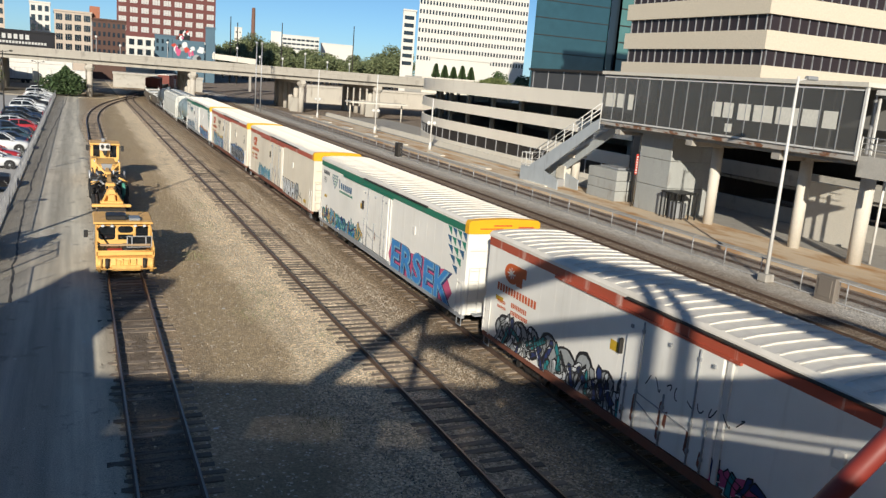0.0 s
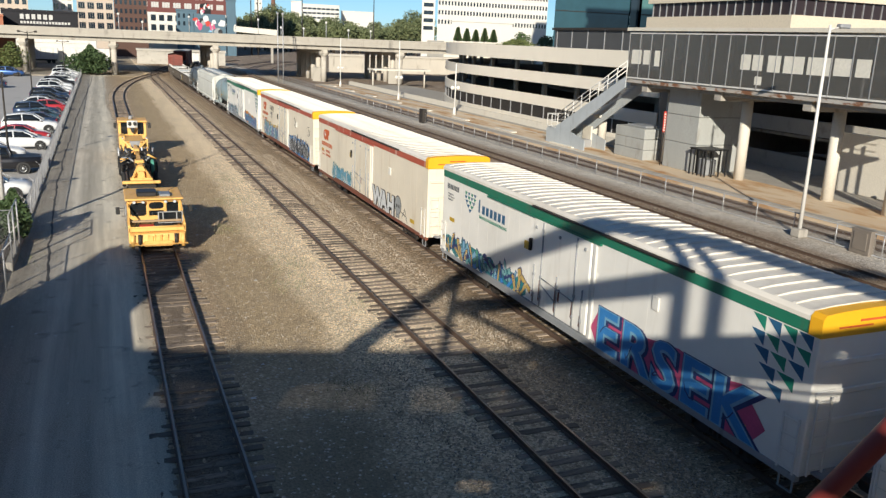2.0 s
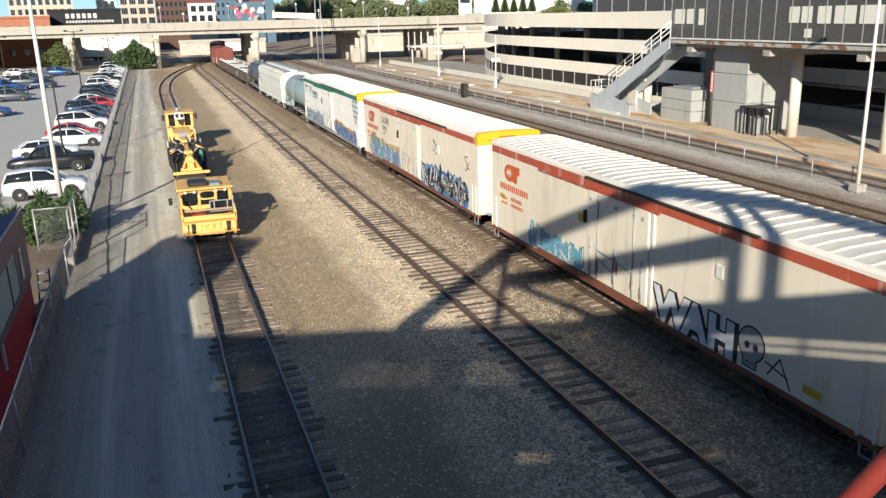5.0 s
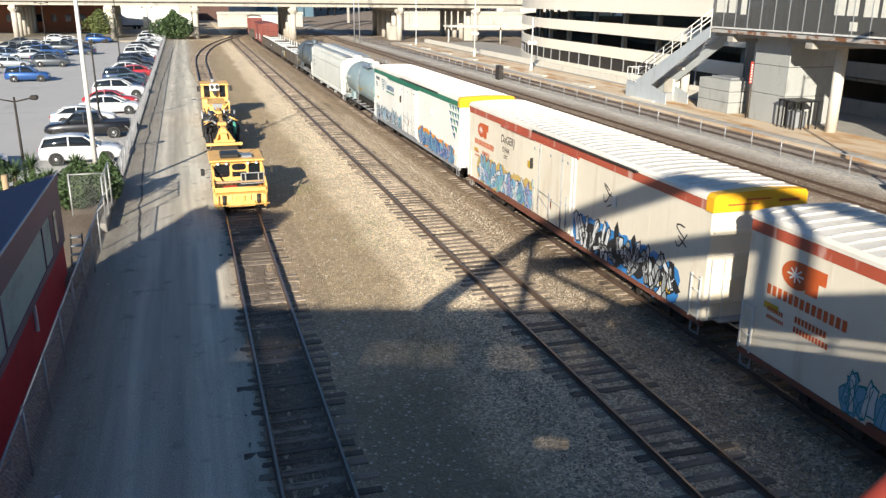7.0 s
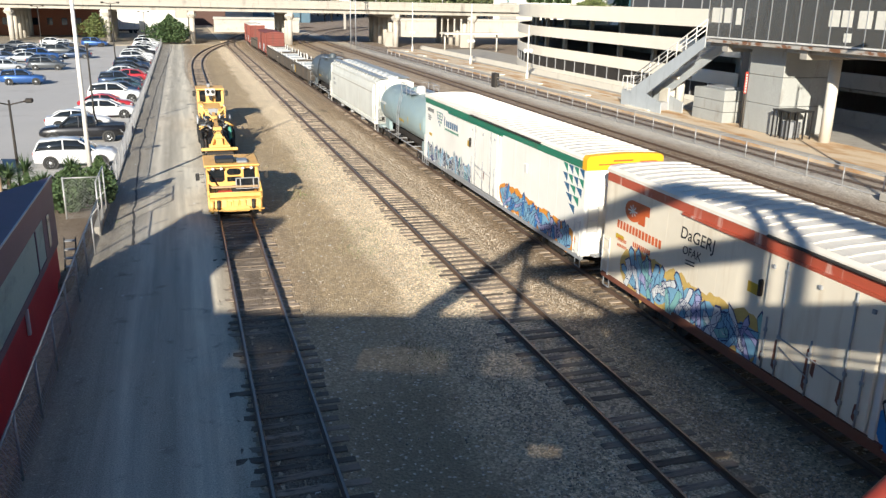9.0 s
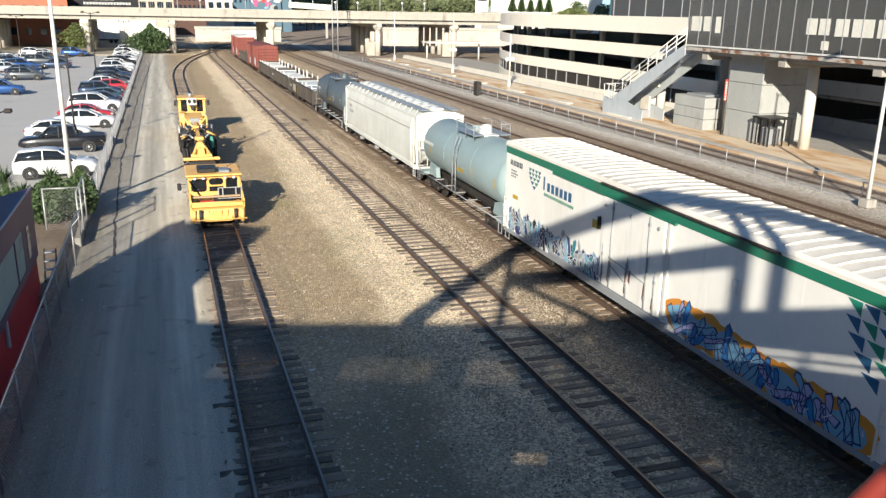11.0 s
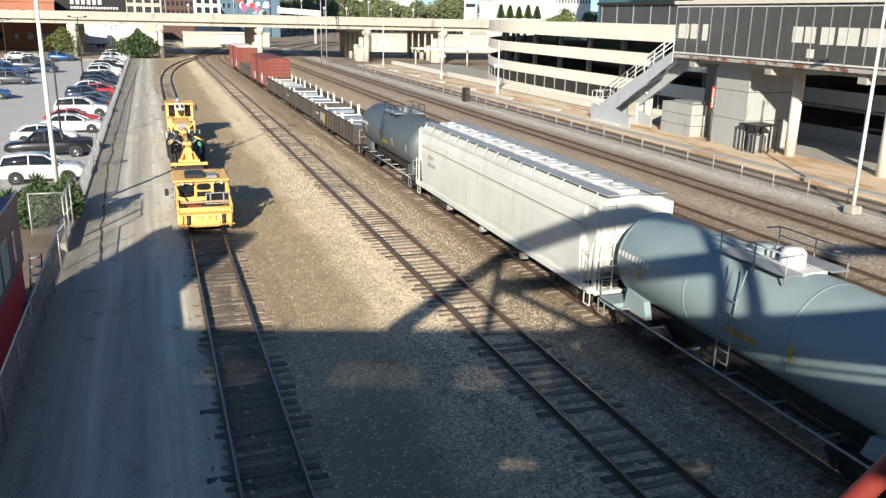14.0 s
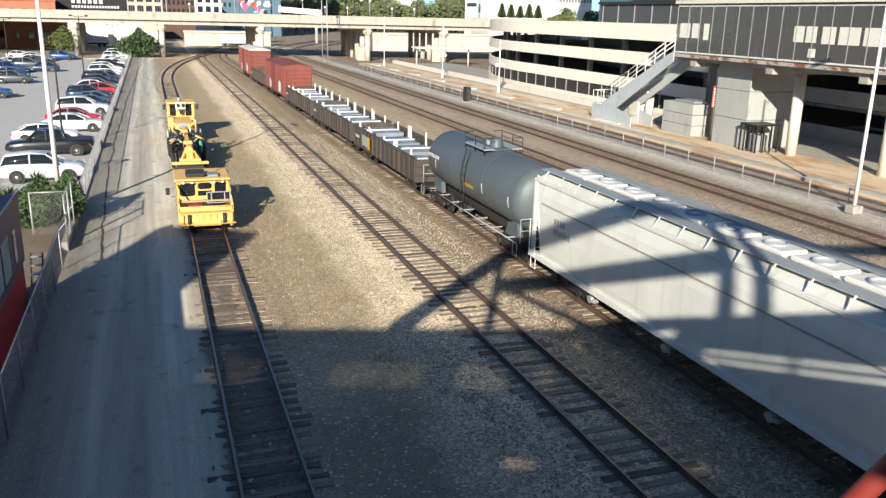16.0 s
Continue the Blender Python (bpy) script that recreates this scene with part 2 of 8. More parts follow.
# ---- mesh building ----
class Geo:
    """Collects vertices and faces of one mesh."""

    def __init__(self):
        self.v, self.f, self.s, self.mi = [], [], [], []
        self.now = 0

    def add(self, verts, faces, smooth=False):
        o = len(self.v)
        self.v += [tuple(p) for p in verts]
        for f in faces:
            self.f.append([i + o for i in f])
            self.s.append(smooth)
            self.mi.append(self.now)
        return self

    def box(self, x0, x1, y0, y1, z0, z1, m=None):
        c = [(x, y, z) for z in (z0, z1) for y in (y0, y1) for x in (x0, x1)]
        if m is not None:
            c = [m @ Vector(p) for p in c]
        return self.add(c, [(0, 2, 3, 1), (4, 5, 7, 6), (0, 1, 5, 4), (2, 6, 7, 3), (0, 4, 6, 2), (1, 3, 7, 5)])

    def soft(self, x0, x1, y0, y1, z0, z1, r=0.03, m=None):
        """A box with chamfered edges."""
        r = min(r, (x1 - x0) / 2.01, (y1 - y0) / 2.01, (z1 - z0) / 2.01)
        v, ids = [], {}
        for k, z in enumerate((z0, z1)):
            for j, y in enumerate((y0, y1)):
                for i, x in enumerate((x0, x1)):
                    ix, iy, iz = x + r * (1 - 2 * i), y + r * (1 - 2 * j), z + r * (1 - 2 * k)
                    ids[i, j, k] = len(v)
                    v += [(x, iy, iz), (ix, y, iz), (ix, iy, z)]
        if m is not None:
            v = [m @ Vector(p) for p in v]
        f = []
        for a in range(3):
            b, c = (a + 1) % 3, (a + 2) % 3
            for s in (0, 1):
                q = []
                for u, w in ((0, 0), (1, 0), (1, 1), (0, 1)):
                    key = [0, 0, 0]
                    key[a], key[b], key[c] = s, u, w
                    q.append(ids[tuple(key)] + a)
                f.append(q if s else q[::-1])
            for u in (0, 1):
                for w in (0, 1):
                    k0, k1 = [0, 0, 0], [0, 0, 0]
                    k0[a], k1[a] = 0, 1
                    k0[b] = k1[b] = u
                    k0[c] = k1[c] = w
                    i0, i1 = ids[tuple(k0)], ids[tuple(k1)]
                    q = [i0 + b, i1 + b, i1 + c, i0 + c]
                    f.append(q if u == w else q[::-1])
        for (i, j, k), o in ids.items():
            q = [o, o + 1, o + 2]
            f.append(q if (i + j + k) % 2 else q[::-1])
        return self.add(v, f)

    def tube(self, p, q, r, n=8, r2=None, caps=True):
        p, q = Vector(p), Vector(q)
        r2 = r if r2 is None else r2
        d = (q - p).normalized()
        a = d.orthogonal().normalized()
        b = d.cross(a)
        ring = [(math.cos(2 * math.pi * k / n), math.sin(2 * math.pi * k / n)) for k in range(n)]
        v = [p + (a * c + b * s) * r for c, s in ring] + [q + (a * c + b * s) * r2 for c, s in ring]
        self.add(v, [(k, (k + 1) % n, n + (k + 1) % n, n + k) for k in range(n)], True)
        if caps:
            o = len(self.v) - 2 * n
            for f in ([o + n - 1 - k for k in range(n)], [o + n + k for k in range(n)]):
                self.f.append(f), self.s.append(False), self.mi.append(self.now)
        return self

    def bar(self, p, q, w, h, up=(0, 0, 1)):
        """A rectangular bar from p to q, w wide and h high."""
        p, q = Vector(p), Vector(q)
        d = (q - p).normalized()
        side = d.cross(Vector(up))
        side = side.normalized() if side.length > 1e-4 else Vector((1, 0, 0))
        top = side.cross(d)
        c = [e + side * (sx * w / 2) + top * (sz * h / 2) for e in (p, q) for sx, sz in ((-1, -1), (1, -1), (1, 1), (-1, 1))]
        return self.add(c, [(3, 2, 1, 0), (4, 5, 6, 7), (0, 1, 5, 4), (1, 2, 6, 5), (2, 3, 7, 6), (3, 0, 4, 7)])

    def prism(self, outline, a0, a1, axis="y", smooth=False):
        """An outline (pairs) drawn out along an axis: y takes (x, z), x takes (y, z), z takes (x, y)."""
        put = {"y": lambda u, w, a: (u, a, w), "x": lambda u, w, a: (a, u, w), "z": lambda u, w, a: (u, w, a)}[axis]
        n = len(outline)
        v = [put(u, w, a) for a in (a0, a1) for u, w in outline]
        area = sum(outline[k][0] * outline[(k + 1) % n][1] - outline[(k + 1) % n][0] * outline[k][1] for k in range(n))
        flip = (area > 0) == (axis in "zx")
        sides = [(k, (k + 1) % n, n + (k + 1) % n, n + k) for k in range(n)]
        ends = [tuple(range(n))[::-1], tuple(range(n, 2 * n))]
        if not flip:
            sides = [s[::-1] for s in sides]
            ends = [e[::-1] for e in ends]
        self.add(v, sides, smooth)
        o = len(self.v) - 2 * n
        for e in ends:
            self.f.append([o + i for i in e]), self.s.append(False), self.mi.append(self.now)
        return self

    def lathe(self, profile, n=16, origin=(0, 0, 0), axis="z"):
        """A profile of (radius, height) turned about an axis."""
        v = []
        for r, h in profile:
            for k in range(n):
                a = 2 * math.pi * k / n
                c, s = r * math.cos(a), r * math.sin(a)
                q = {"z": (c, s, h), "y": (c, h, -s), "x": (h, c, s)}[axis]
                v.append(tuple(q[i] + origin[i] for i in range(3)))
        f = [(j * n + k, j * n + (k + 1) % n, (j + 1) * n + (k + 1) % n, (j + 1) * n + k) for j in range(len(profile) - 1) for k in range(n)]
        return self.add(v, f, True)

    def sheet(self, pts, faces):
        return self.add(pts, faces)


def part(name, geo, material, parent=None, label="", at=None):
    me = bpy.data.meshes.new(name)
    me.from_pydata(geo.v, [], geo.f)
    me.polygons.foreach_set("use_smooth", geo.s)
    for m in (material if isinstance(material, (list, tuple)) else [material]):
        me.materials.append(m)
    if any(geo.mi):
        me.polygons.foreach_set("material_index", geo.mi)
    me.update()
    ob = new(name, me)
    if parent is not None:
        ob.parent = parent
    if at is not None:
        ob.matrix_basis = at
    if label:
        tagged(ob, label)
    return ob


def share(name, me, parent, at):
    """Another object on the same mesh."""
    ob = new(name, me)
    ob.parent = parent
    ob.matrix_basis = at
    return ob


def thing(name, label, category, group="", kind="", at=None):
    ob = new(name)
    ob.empty_display_size = 0.2
    if at is not None:
        ob.matrix_basis = at
    return tagged(ob, label, category, group, kind)


def lettering(text, size, bold=0.0):
    """A flat mesh of letters in the built-in font, drawn in its x and y."""
    cu = bpy.data.curves.new("lettering", "FONT")
    cu.body, cu.size, cu.offset, cu.resolution_u = text, size, bold, 3
    cu.align_x = "CENTER"
    ob = bpy.data.objects.new("lettering", cu)
    scene.collection.objects.link(ob)
    me = bpy.data.meshes.new_from_object(ob.evaluated_get(bpy.context.evaluated_depsgraph_get()))
    bpy.data.objects.remove(ob)
    g = Geo()
    g.add([v.co for v in me.vertices], [tuple(p.vertices) for p in me.polygons])
    bpy.data.meshes.remove(me)
    return g


M = {}
M["ground"] = yard_ground("yard_ground")
M["ballast_brown"] = gravel("ballast_brown", [(0.11, 0.085, 0.06), (0.20, 0.155, 0.115), (0.24, 0.19, 0.14), (0.33, 0.265, 0.20)], 0.05, (0.13, 0.09, 0.06), 0.3, (0.45, 0.7))
M["road"] = road_surface("worn_asphalt")
M["lot"] = surface("lot_asphalt", (0.52, 0.50, 0.475), (0.45, 0.435, 0.415), 0.9, grain=30, patch=0.12, dirt=(0.34, 0.32, 0.30), dirt_at=(0.6, 0.75))
M["tie"] = surface("weathered_tie", (0.32, 0.255, 0.195), (0.13, 0.10, 0.072), 0.9, grain=14, patch=2.0, stretch=(0.3, 2, 2), dirt=(0.06, 0.045, 0.035), vary=0.45, bumped=0.5, depth=0.02)
M["rail"] = surface("rusty_rail", (0.15, 0.10, 0.072), (0.095, 0.062, 0.045), 0.6, 0.3, grain=30, patch=2)
M["rail_top"] = surface("worn_rail_head", (0.30, 0.25, 0.21), (0.20, 0.15, 0.12), 0.35, 0.8, grain=40, patch=1.5, bumped=0.05)
M["concrete"] = surface("concrete", (0.52, 0.49, 0.43), (0.42, 0.39, 0.34), 0.9, grain=9, patch=0.35, dirt=(0.30, 0.27, 0.23), dirt_at=(0.55, 0.75))
M["concrete_old"] = surface("stained_concrete", (0.42, 0.39, 0.34), (0.31, 0.285, 0.25), 0.92, grain=9, patch=0.7, stretch=(1, 1, 0.25), dirt=(0.17, 0.15, 0.13), dirt_at=(0.58, 0.75))
M["garage_cream"] = surface("garage_cream", (0.88, 0.81, 0.68), (0.78, 0.71, 0.59), 0.8, grain=12, patch=0.25, stretch=(1, 1, 0.3), dirt=(0.55, 0.50, 0.42), dirt_at=(0.62, 0.85))
M["concrete_white"] = surface("pale_concrete", (0.72, 0.67, 0.57), (0.64, 0.59, 0.50), 0.85, grain=12, patch=0.25, stretch=(1, 1, 0.3), dirt=(0.44, 0.38, 0.30), dirt_at=(0.56, 0.82))
M["platform"] = surface("rusty_platform", (0.74, 0.60, 0.43), (0.64, 0.45, 0.26), 0.9, grain=12, patch=0.22, stretch=(1, 0.35, 1), dirt=(0.44, 0.235, 0.09), dirt_at=(0.47, 0.64))
M["yellow"] = paint("yellow_paint", (0.88, 0.50, 0.145), 0.5, dirt=(0.45, 0.22, 0.06), dirty=(0.55, 0.85))
M["black"] = paint("black_paint", (0.02, 0.02, 0.02), 0.5, dirt=(0.06, 0.05, 0.04))
M["rubber"] = surface("rubber", (0.025, 0.025, 0.025), (0.018, 0.018, 0.018), 0.85, grain=20)
M["steel"] = surface("galvanised_steel", (0.50, 0.50, 0.50), (0.40, 0.40, 0.41), 0.5, 0.55, grain=20, patch=1.5, bumped=0.05)
M["steel_grey"] = paint("grey_painted_steel", (0.30, 0.31, 0.32), 0.5)
M["iron"] = surface("dark_iron", (0.05, 0.045, 0.04), (0.03, 0.027, 0.024), 0.7, 0.3, grain=20, patch=2, dirt=(0.10, 0.06, 0.035), dirt_at=(0.55, 0.75))
M["glass"] = glass("dark_glass")
M["glass_office"] = glass("office_glass", (0.035, 0.026, 0.028), 0.35)
M["glass_office"].node_tree.nodes["Principled BSDF"].inputs["Specular IOR Level"].default_value = 0.25
M["glass_car"] = glass("car_glass", (0.012, 0.015, 0.018), 0.04)
M["leaf"] = foliage("leaf_green", (0.06, 0.085, 0.022), (0.17, 0.19, 0.06))
# paler, greyer leaves for the crest: distance haze mixed into the colour
M["leaf_hazed"] = foliage("leaf_hazed", (0.08, 0.105, 0.045), (0.19, 0.21, 0.095))
M["leaf_dark"] = foliage("leaf_dark", (0.03, 0.06, 0.02), (0.075, 0.115, 0.04))
M["bark"] = surface("bark", (0.12, 0.09, 0.065), (0.07, 0.05, 0.04), 0.95, grain=20, patch=3, bumped=0.6, depth=0.03)
# ---- ground, roads and tracks ----
GZ = -0.24                       # ballast level; the rail heads are at 0
TRACK_X = {"west": 1.95, "middle": 10.46, "train": 15.40, "fourth": 27.6, "fifth": 33.3, "platform": 39.7}


def slab(name, x0, x1, y0, y1, z, material, label, category, thick=0.3):
    ob = part(name, Geo().box(x0, x1, y0, y1, z - thick, z), material)
    return tagged(ob, label, category, kind="structure")


ground = Geo()
xs = [-3000, -800, -300, -120, -60, -35, -20, -12, -6, 0, 6, 12, 20, 30, 45, 60, 90, 150, 300, 800, 3000]
ys = [-3000, -600, -100, -20, 0, 15, 30, 45, 60, 80, 100, 130, 160, 190, 220, 260, 320, 450, 800, 3000]
def lie_of(x, y):
    """The ground drops a little under the car park."""
    return -1.0 if (-120 <= x <= -6 and 45 < y <= 220) or (-120 <= x <= -12 and 15 <= y <= 220) else GZ - 0.02


ground.add([(x, y, lie_of(x, y)) for y in ys for x in xs], [(j * len(xs) + i, j * len(xs) + i + 1, (j + 1) * len(xs) + i + 1, (j + 1) * len(xs) + i)
                                                        for j in range(len(ys) - 1) for i in range(len(xs) - 1)])
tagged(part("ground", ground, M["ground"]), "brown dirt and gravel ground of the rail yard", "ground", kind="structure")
strip = Geo()
rng = random.Random(31)
edge = 0.0
for k in range(865):                # dusty verge that buries the tie ends of the west track, with a ragged edge
    edge = edge * 0.86 + rng.uniform(-0.09, 0.09)
    y = -20 + 0.25 * k
    wide = 1.0 if y < 100 else max(0.0, 1 - (y - 100) / 25)
    n1, n2, n3 = (rng.uniform(-0.012, 0.012) for _ in range(3))
    strip.v += [(-4.3, y, GZ + 0.03), (-1.9, y, GZ + 0.05), (-0.35, y, GZ + 0.045), (0.15 + 0.35 * wide, y, GZ + 0.035 + 0.02 * wide + n1),
                (0.3 + 0.50 * wide + edge * 0.6, y, GZ - 0.02 + 0.105 * wide + n2), (0.45 + 0.60 * wide + edge * 0.8, y, GZ - 0.03 + 0.075 * wide + n3)]
    if k:
        for i in range(5):
            a = 6 * (k - 1) + i
            strip.f.append([a, a + 1, a + 7, a + 6]), strip.s.append(True), strip.mi.append(0)
road = part("road", strip, M["road"])
tagged(road, "worn grey asphalt service road beside the tracks", "road", kind="structure")
SHADOW_PATH = ((35, -2.55), (42, -2.8), (52, -3.12), (63, -3.27), (88, -3.2), (117, -2.85), (150, -2.4), (176, -2.05), (194, -2.0))
crack = Geo()
rng = random.Random(14)
wob = 0.0
for k in range(315):                # a thin shadow along the road, painted as a ragged dark strip
    y = 36 + 0.5 * k
    a, b = next((p, q) for p, q in zip(SHADOW_PATH, SHADOW_PATH[1:]) if y <= q[0])
    wob = wob * 0.9 + rng.uniform(-0.05, 0.05)
    x = a[1] + (b[1] - a[1]) * (y - a[0]) / (b[0] - a[0]) + wob
    w = rng.uniform(0.035, 0.075)
    z = GZ + 0.045 + 0.02 * (x + 4.3) / 2.4 - 0.006
    crack.v += [(x - w, y, z), (x, y + 0.1, z + 0.002), (x + w, y, z)]
    if k:
        q = 3 * (k - 1)
        for i in (0, 1):
            crack.f.append([q + i, q + i + 1, q + i + 4, q + i + 3]), crack.s.append(False), crack.mi.append(0)
M["line_dark"] = surface("shadow_line_dark", (0.085, 0.08, 0.075), (0.13, 0.12, 0.11), 0.8, grain=12, patch=1.5)
part("crack", crack, M["line_dark"], road, "dark strip painted for a thin cast shadow")
slab("road", -60, 9, 196, 330, GZ + 0.02, M["road"], "worn asphalt street running under the overpass", "road")
lot = Geo().prism([(-70, -0.95), (-4.35, -0.95), (-4.35, -0.5), (-70, -0.5)], 47, 215)
tagged(part("parking_lot", lot, M["lot"]), "sunlit grey asphalt car park above the service road", "car park", kind="structure")
slab("parking_lot", -70, -12.1, 20, 47, -0.5, M["lot"], "sunlit grey asphalt car park beside the planted corner", "car park", 0.45)


def run(path_x, y):
    """A track's place and heading at y along it: straight, then bending away past the overpass."""
    if y <= 185:
        return path_x, y, 0.0
    radius = 300.0 - path_x
    a = (y - 185) / radius
    return path_x + radius * (1 - math.cos(a)), 185 + radius * math.sin(a), a


def west_run(y):
    """The west track swings over towards the middle one before the overpass."""
    if y <= 128:
        return 1.95, y, 0.0
    a = (y - 128) / 330
    return 1.95 + 330 * (1 - math.cos(a)), 128 + 330 * math.sin(a), a


RAIL = [(-0.07, -0.17), (0.07, -0.17), (0.07, -0.155), (0.012, -0.13), (0.012, -0.04), (0.036, -0.03), (0.036, 0.0), (-0.036, 0.0), (-0.036, -0.03),
        (-0.012, -0.04), (-0.012, -0.13), (-0.07, -0.155)]


def follow(geo, outline, where, y0, y1, step, dx=0.0):
    """Sweeps an outline (x, z) along a track."""
    n = len(outline)
    count = max(2, int((y1 - y0) / step) + 1)
    o = len(geo.v)
    for k in range(count):
        x, y, a = where(y0 + (y1 - y0) * k / (count - 1))
        c, s = math.cos(a), math.sin(a)
        geo.v += [(x + (u + dx) * c, y - (u + dx) * s, z) for u, z in outline]
    for k in range(count - 1):
        for i in range(n):
            j = (i + 1) % n
            geo.f.append([o + k * n + i, o + k * n + j, o + (k + 1) * n + j, o + (k + 1) * n + i])
            geo.s.append(False)
            geo.mi.append(geo.now)
    return geo


TIE = Geo().soft(-1.3, 1.3, -0.13, 0.13, -0.28, -0.165, 0.015)
TIE2 = Geo().soft(-1.24, 1.33, -0.13, 0.115, -0.28, -0.172, 0.03)


def track(key, label, where, y0, y1, bed, pieces, step=0.52):
    base = thing("railway_track", label, "railway track", "tracks of the yard", "structure")
    g = Geo()
    half = 1.95
    crown = -0.162 if key in ("fourth", "fifth", "platform") else -0.205       # old ballast that has swallowed the ties
    follow(g, [(-half - 0.5, GZ - 0.03), (-half + 0.25, crown), (half - 0.25, crown), (half + 0.5, GZ - 0.03)], where, y0, y1, 6)
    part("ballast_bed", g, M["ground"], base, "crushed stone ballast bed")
    if key in ("west", "middle"):
        # loose dirt and stone that half buries the ties, heaped unevenly
        lie = random.Random(key + "fill")
        deep = -0.187 if key == "west" else -0.196
        for x0, x1, z0, z1 in ((-0.66, 0.66, deep, deep), (0.84, 1.62, deep - 0.004, GZ - 0.01), (-1.62, -0.84, GZ - 0.01, deep - 0.004)):
            fill = Geo()
            cols, step_ = (9 if x0 < 0 < x1 else 6), 0.16
            n = int((130 - 6) / step_)
            drift = [0.0] * cols
            for r in range(n):
                for c in range(cols):
                    drift[c] = drift[c] * 0.78 + lie.uniform(-0.014, 0.014)
                    f = c / (cols - 1)
                    x, yy, a = where(6 + r * step_)
                    u = x0 + (x1 - x0) * f
                    edge_ = 0.008 * (1 - abs(2 * f - 1)) if x0 < 0 < x1 else 0.0
                    fill.v.append((x + u * math.cos(a), yy - u * math.sin(a), z0 + (z1 - z0) * f + drift[c] + edge_ - 0.008))
            for r in range(n - 1):
                for c in range(cols - 1):
                    q = r * cols + c
                    fill.f.append([q, q + 1, q + cols + 1, q + cols]), fill.s.append(True), fill.mi.append(0)
            tagged(part("dirt_fill", fill, bed if x0 < 0 < x1 else M["ground"], base, "loose dirt and stone half burying the ties"), kind="stuff")
    for s in (-1, 1):
        g = follow(Geo(), RAIL, where, y0, y1, 5, s * 0.7535)
        g.now = 1
        follow(g, [(-0.03, 0.0), (0.03, 0.0), (0.03, 0.002), (-0.03, 0.002)], where, y0, y1, 5, s * 0.7535)
        part("rail", g, [M["rail"], M["rail_top"]], base)
    rng = random.Random(key)
    first = part("tie", TIE, M["tie"], base)
    second = part("tie", TIE2, M["tie"], base)
    far = Geo()
    n = 0
    y = y0 + 0.3
    made = 0
    while y < y1:
        x, yy, a = where(y)
        turn = Matrix.Translation((x + rng.uniform(-0.13, 0.13), yy, rng.choice((-0.03, -0.012, -0.004, 0.002, 0.006)) + rng.uniform(-0.006, 0.002))) @ pose(0, 0, 0, 0, 0, -math.degrees(a) + rng.uniform(-2.2, 2.2))
        if y > 4 and made < pieces:
            if made < 2:
                (first, second)[made].matrix_basis = turn
            else:
                share("tie", (TIE_M if made % 3 else TIE_N), base, turn)
            if made == 1:
                TIE_M, TIE_N = first.data, second.data
            made += 1
        else:
            far.box(-1.3, 1.3, -0.115, 0.115, -0.28, -0.165, turn)
        y += step * rng.uniform(0.88, 1.12)
    if far.v:
        tagged(part("far_ties", far, M["tie"], base), kind="stuff")
    return base


# ---- platform, fence and the station's edge ----
PLAT_X = 41.6
plat = thing("platform", "long rust-stained concrete station platform", "platform", kind="structure")
part("platform_deck", Geo().box(PLAT_X, 62, 5, 172, GZ - 0.1, 0.2), M["platform"], plat)
part("back_slab", Geo().box(47.8, 62, 5, 172, 0.1, 0.206), M["concrete_old"], plat, "grey concrete paving further from the edge")
rng = random.Random(5)
y = 8.0
edge_me = None
while y < 170:
    g = edge_me or part("edge_stone", Geo().soft(-0.3, 0.3, 0.02, 1.98, -0.1, 0.03, 0.02), M["concrete_old"], plat, at=pose(PLAT_X + 0.22, y, 0.2)).data
    if edge_me:
        share("edge_stone", edge_me, plat, pose(PLAT_X + 0.22 + rng.uniform(-0.02, 0.02), y, 0.2 + rng.uniform(-0.01, 0.01)))
    edge_me = g
    y += 2.0

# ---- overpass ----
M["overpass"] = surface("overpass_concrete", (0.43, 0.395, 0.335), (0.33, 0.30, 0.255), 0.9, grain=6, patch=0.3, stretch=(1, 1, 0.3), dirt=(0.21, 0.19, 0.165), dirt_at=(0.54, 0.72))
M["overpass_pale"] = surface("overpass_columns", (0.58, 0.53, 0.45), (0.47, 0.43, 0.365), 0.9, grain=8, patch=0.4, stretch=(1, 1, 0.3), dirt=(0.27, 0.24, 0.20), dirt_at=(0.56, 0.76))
OVER = pose(2.6, 200.5, 0, 0, 0, -16.2)      # local x runs along the bridge, y across it
over = thing("overpass", "pale concrete road overpass on rows of round columns", "bridge", kind="structure", at=OVER)
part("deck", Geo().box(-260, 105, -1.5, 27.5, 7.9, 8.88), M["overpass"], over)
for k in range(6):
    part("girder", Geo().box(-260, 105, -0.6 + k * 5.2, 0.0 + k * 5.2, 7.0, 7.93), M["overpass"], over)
for yy in (-1.55, 27.1):
    part("parapet", Geo().box(-260, 105, yy, yy + 0.3, 8.86, 9.06), M["overpass"], over)
    part("parapet_panel", Geo().box(-260, 105, yy + 0.1, yy + 0.2, 9.05, 9.41), M["overpass"], over)
    part("handrail", Geo().box(-260, 105, yy + 0.04, yy + 0.26, 9.4, 9.62), M["overpass"], over)
    post = None
    for k in range(150):
        at = pose(-160 + k * 1.7, yy + 0.14, 9.05)
        if post is None:
            post = part("parapet_post", Geo().box(-0.32, 0.32, -0.08, 0.08, 0, 0.37), M["overpass"], over, at=at).data
        else:
            share("parapet_post", post, over, at)
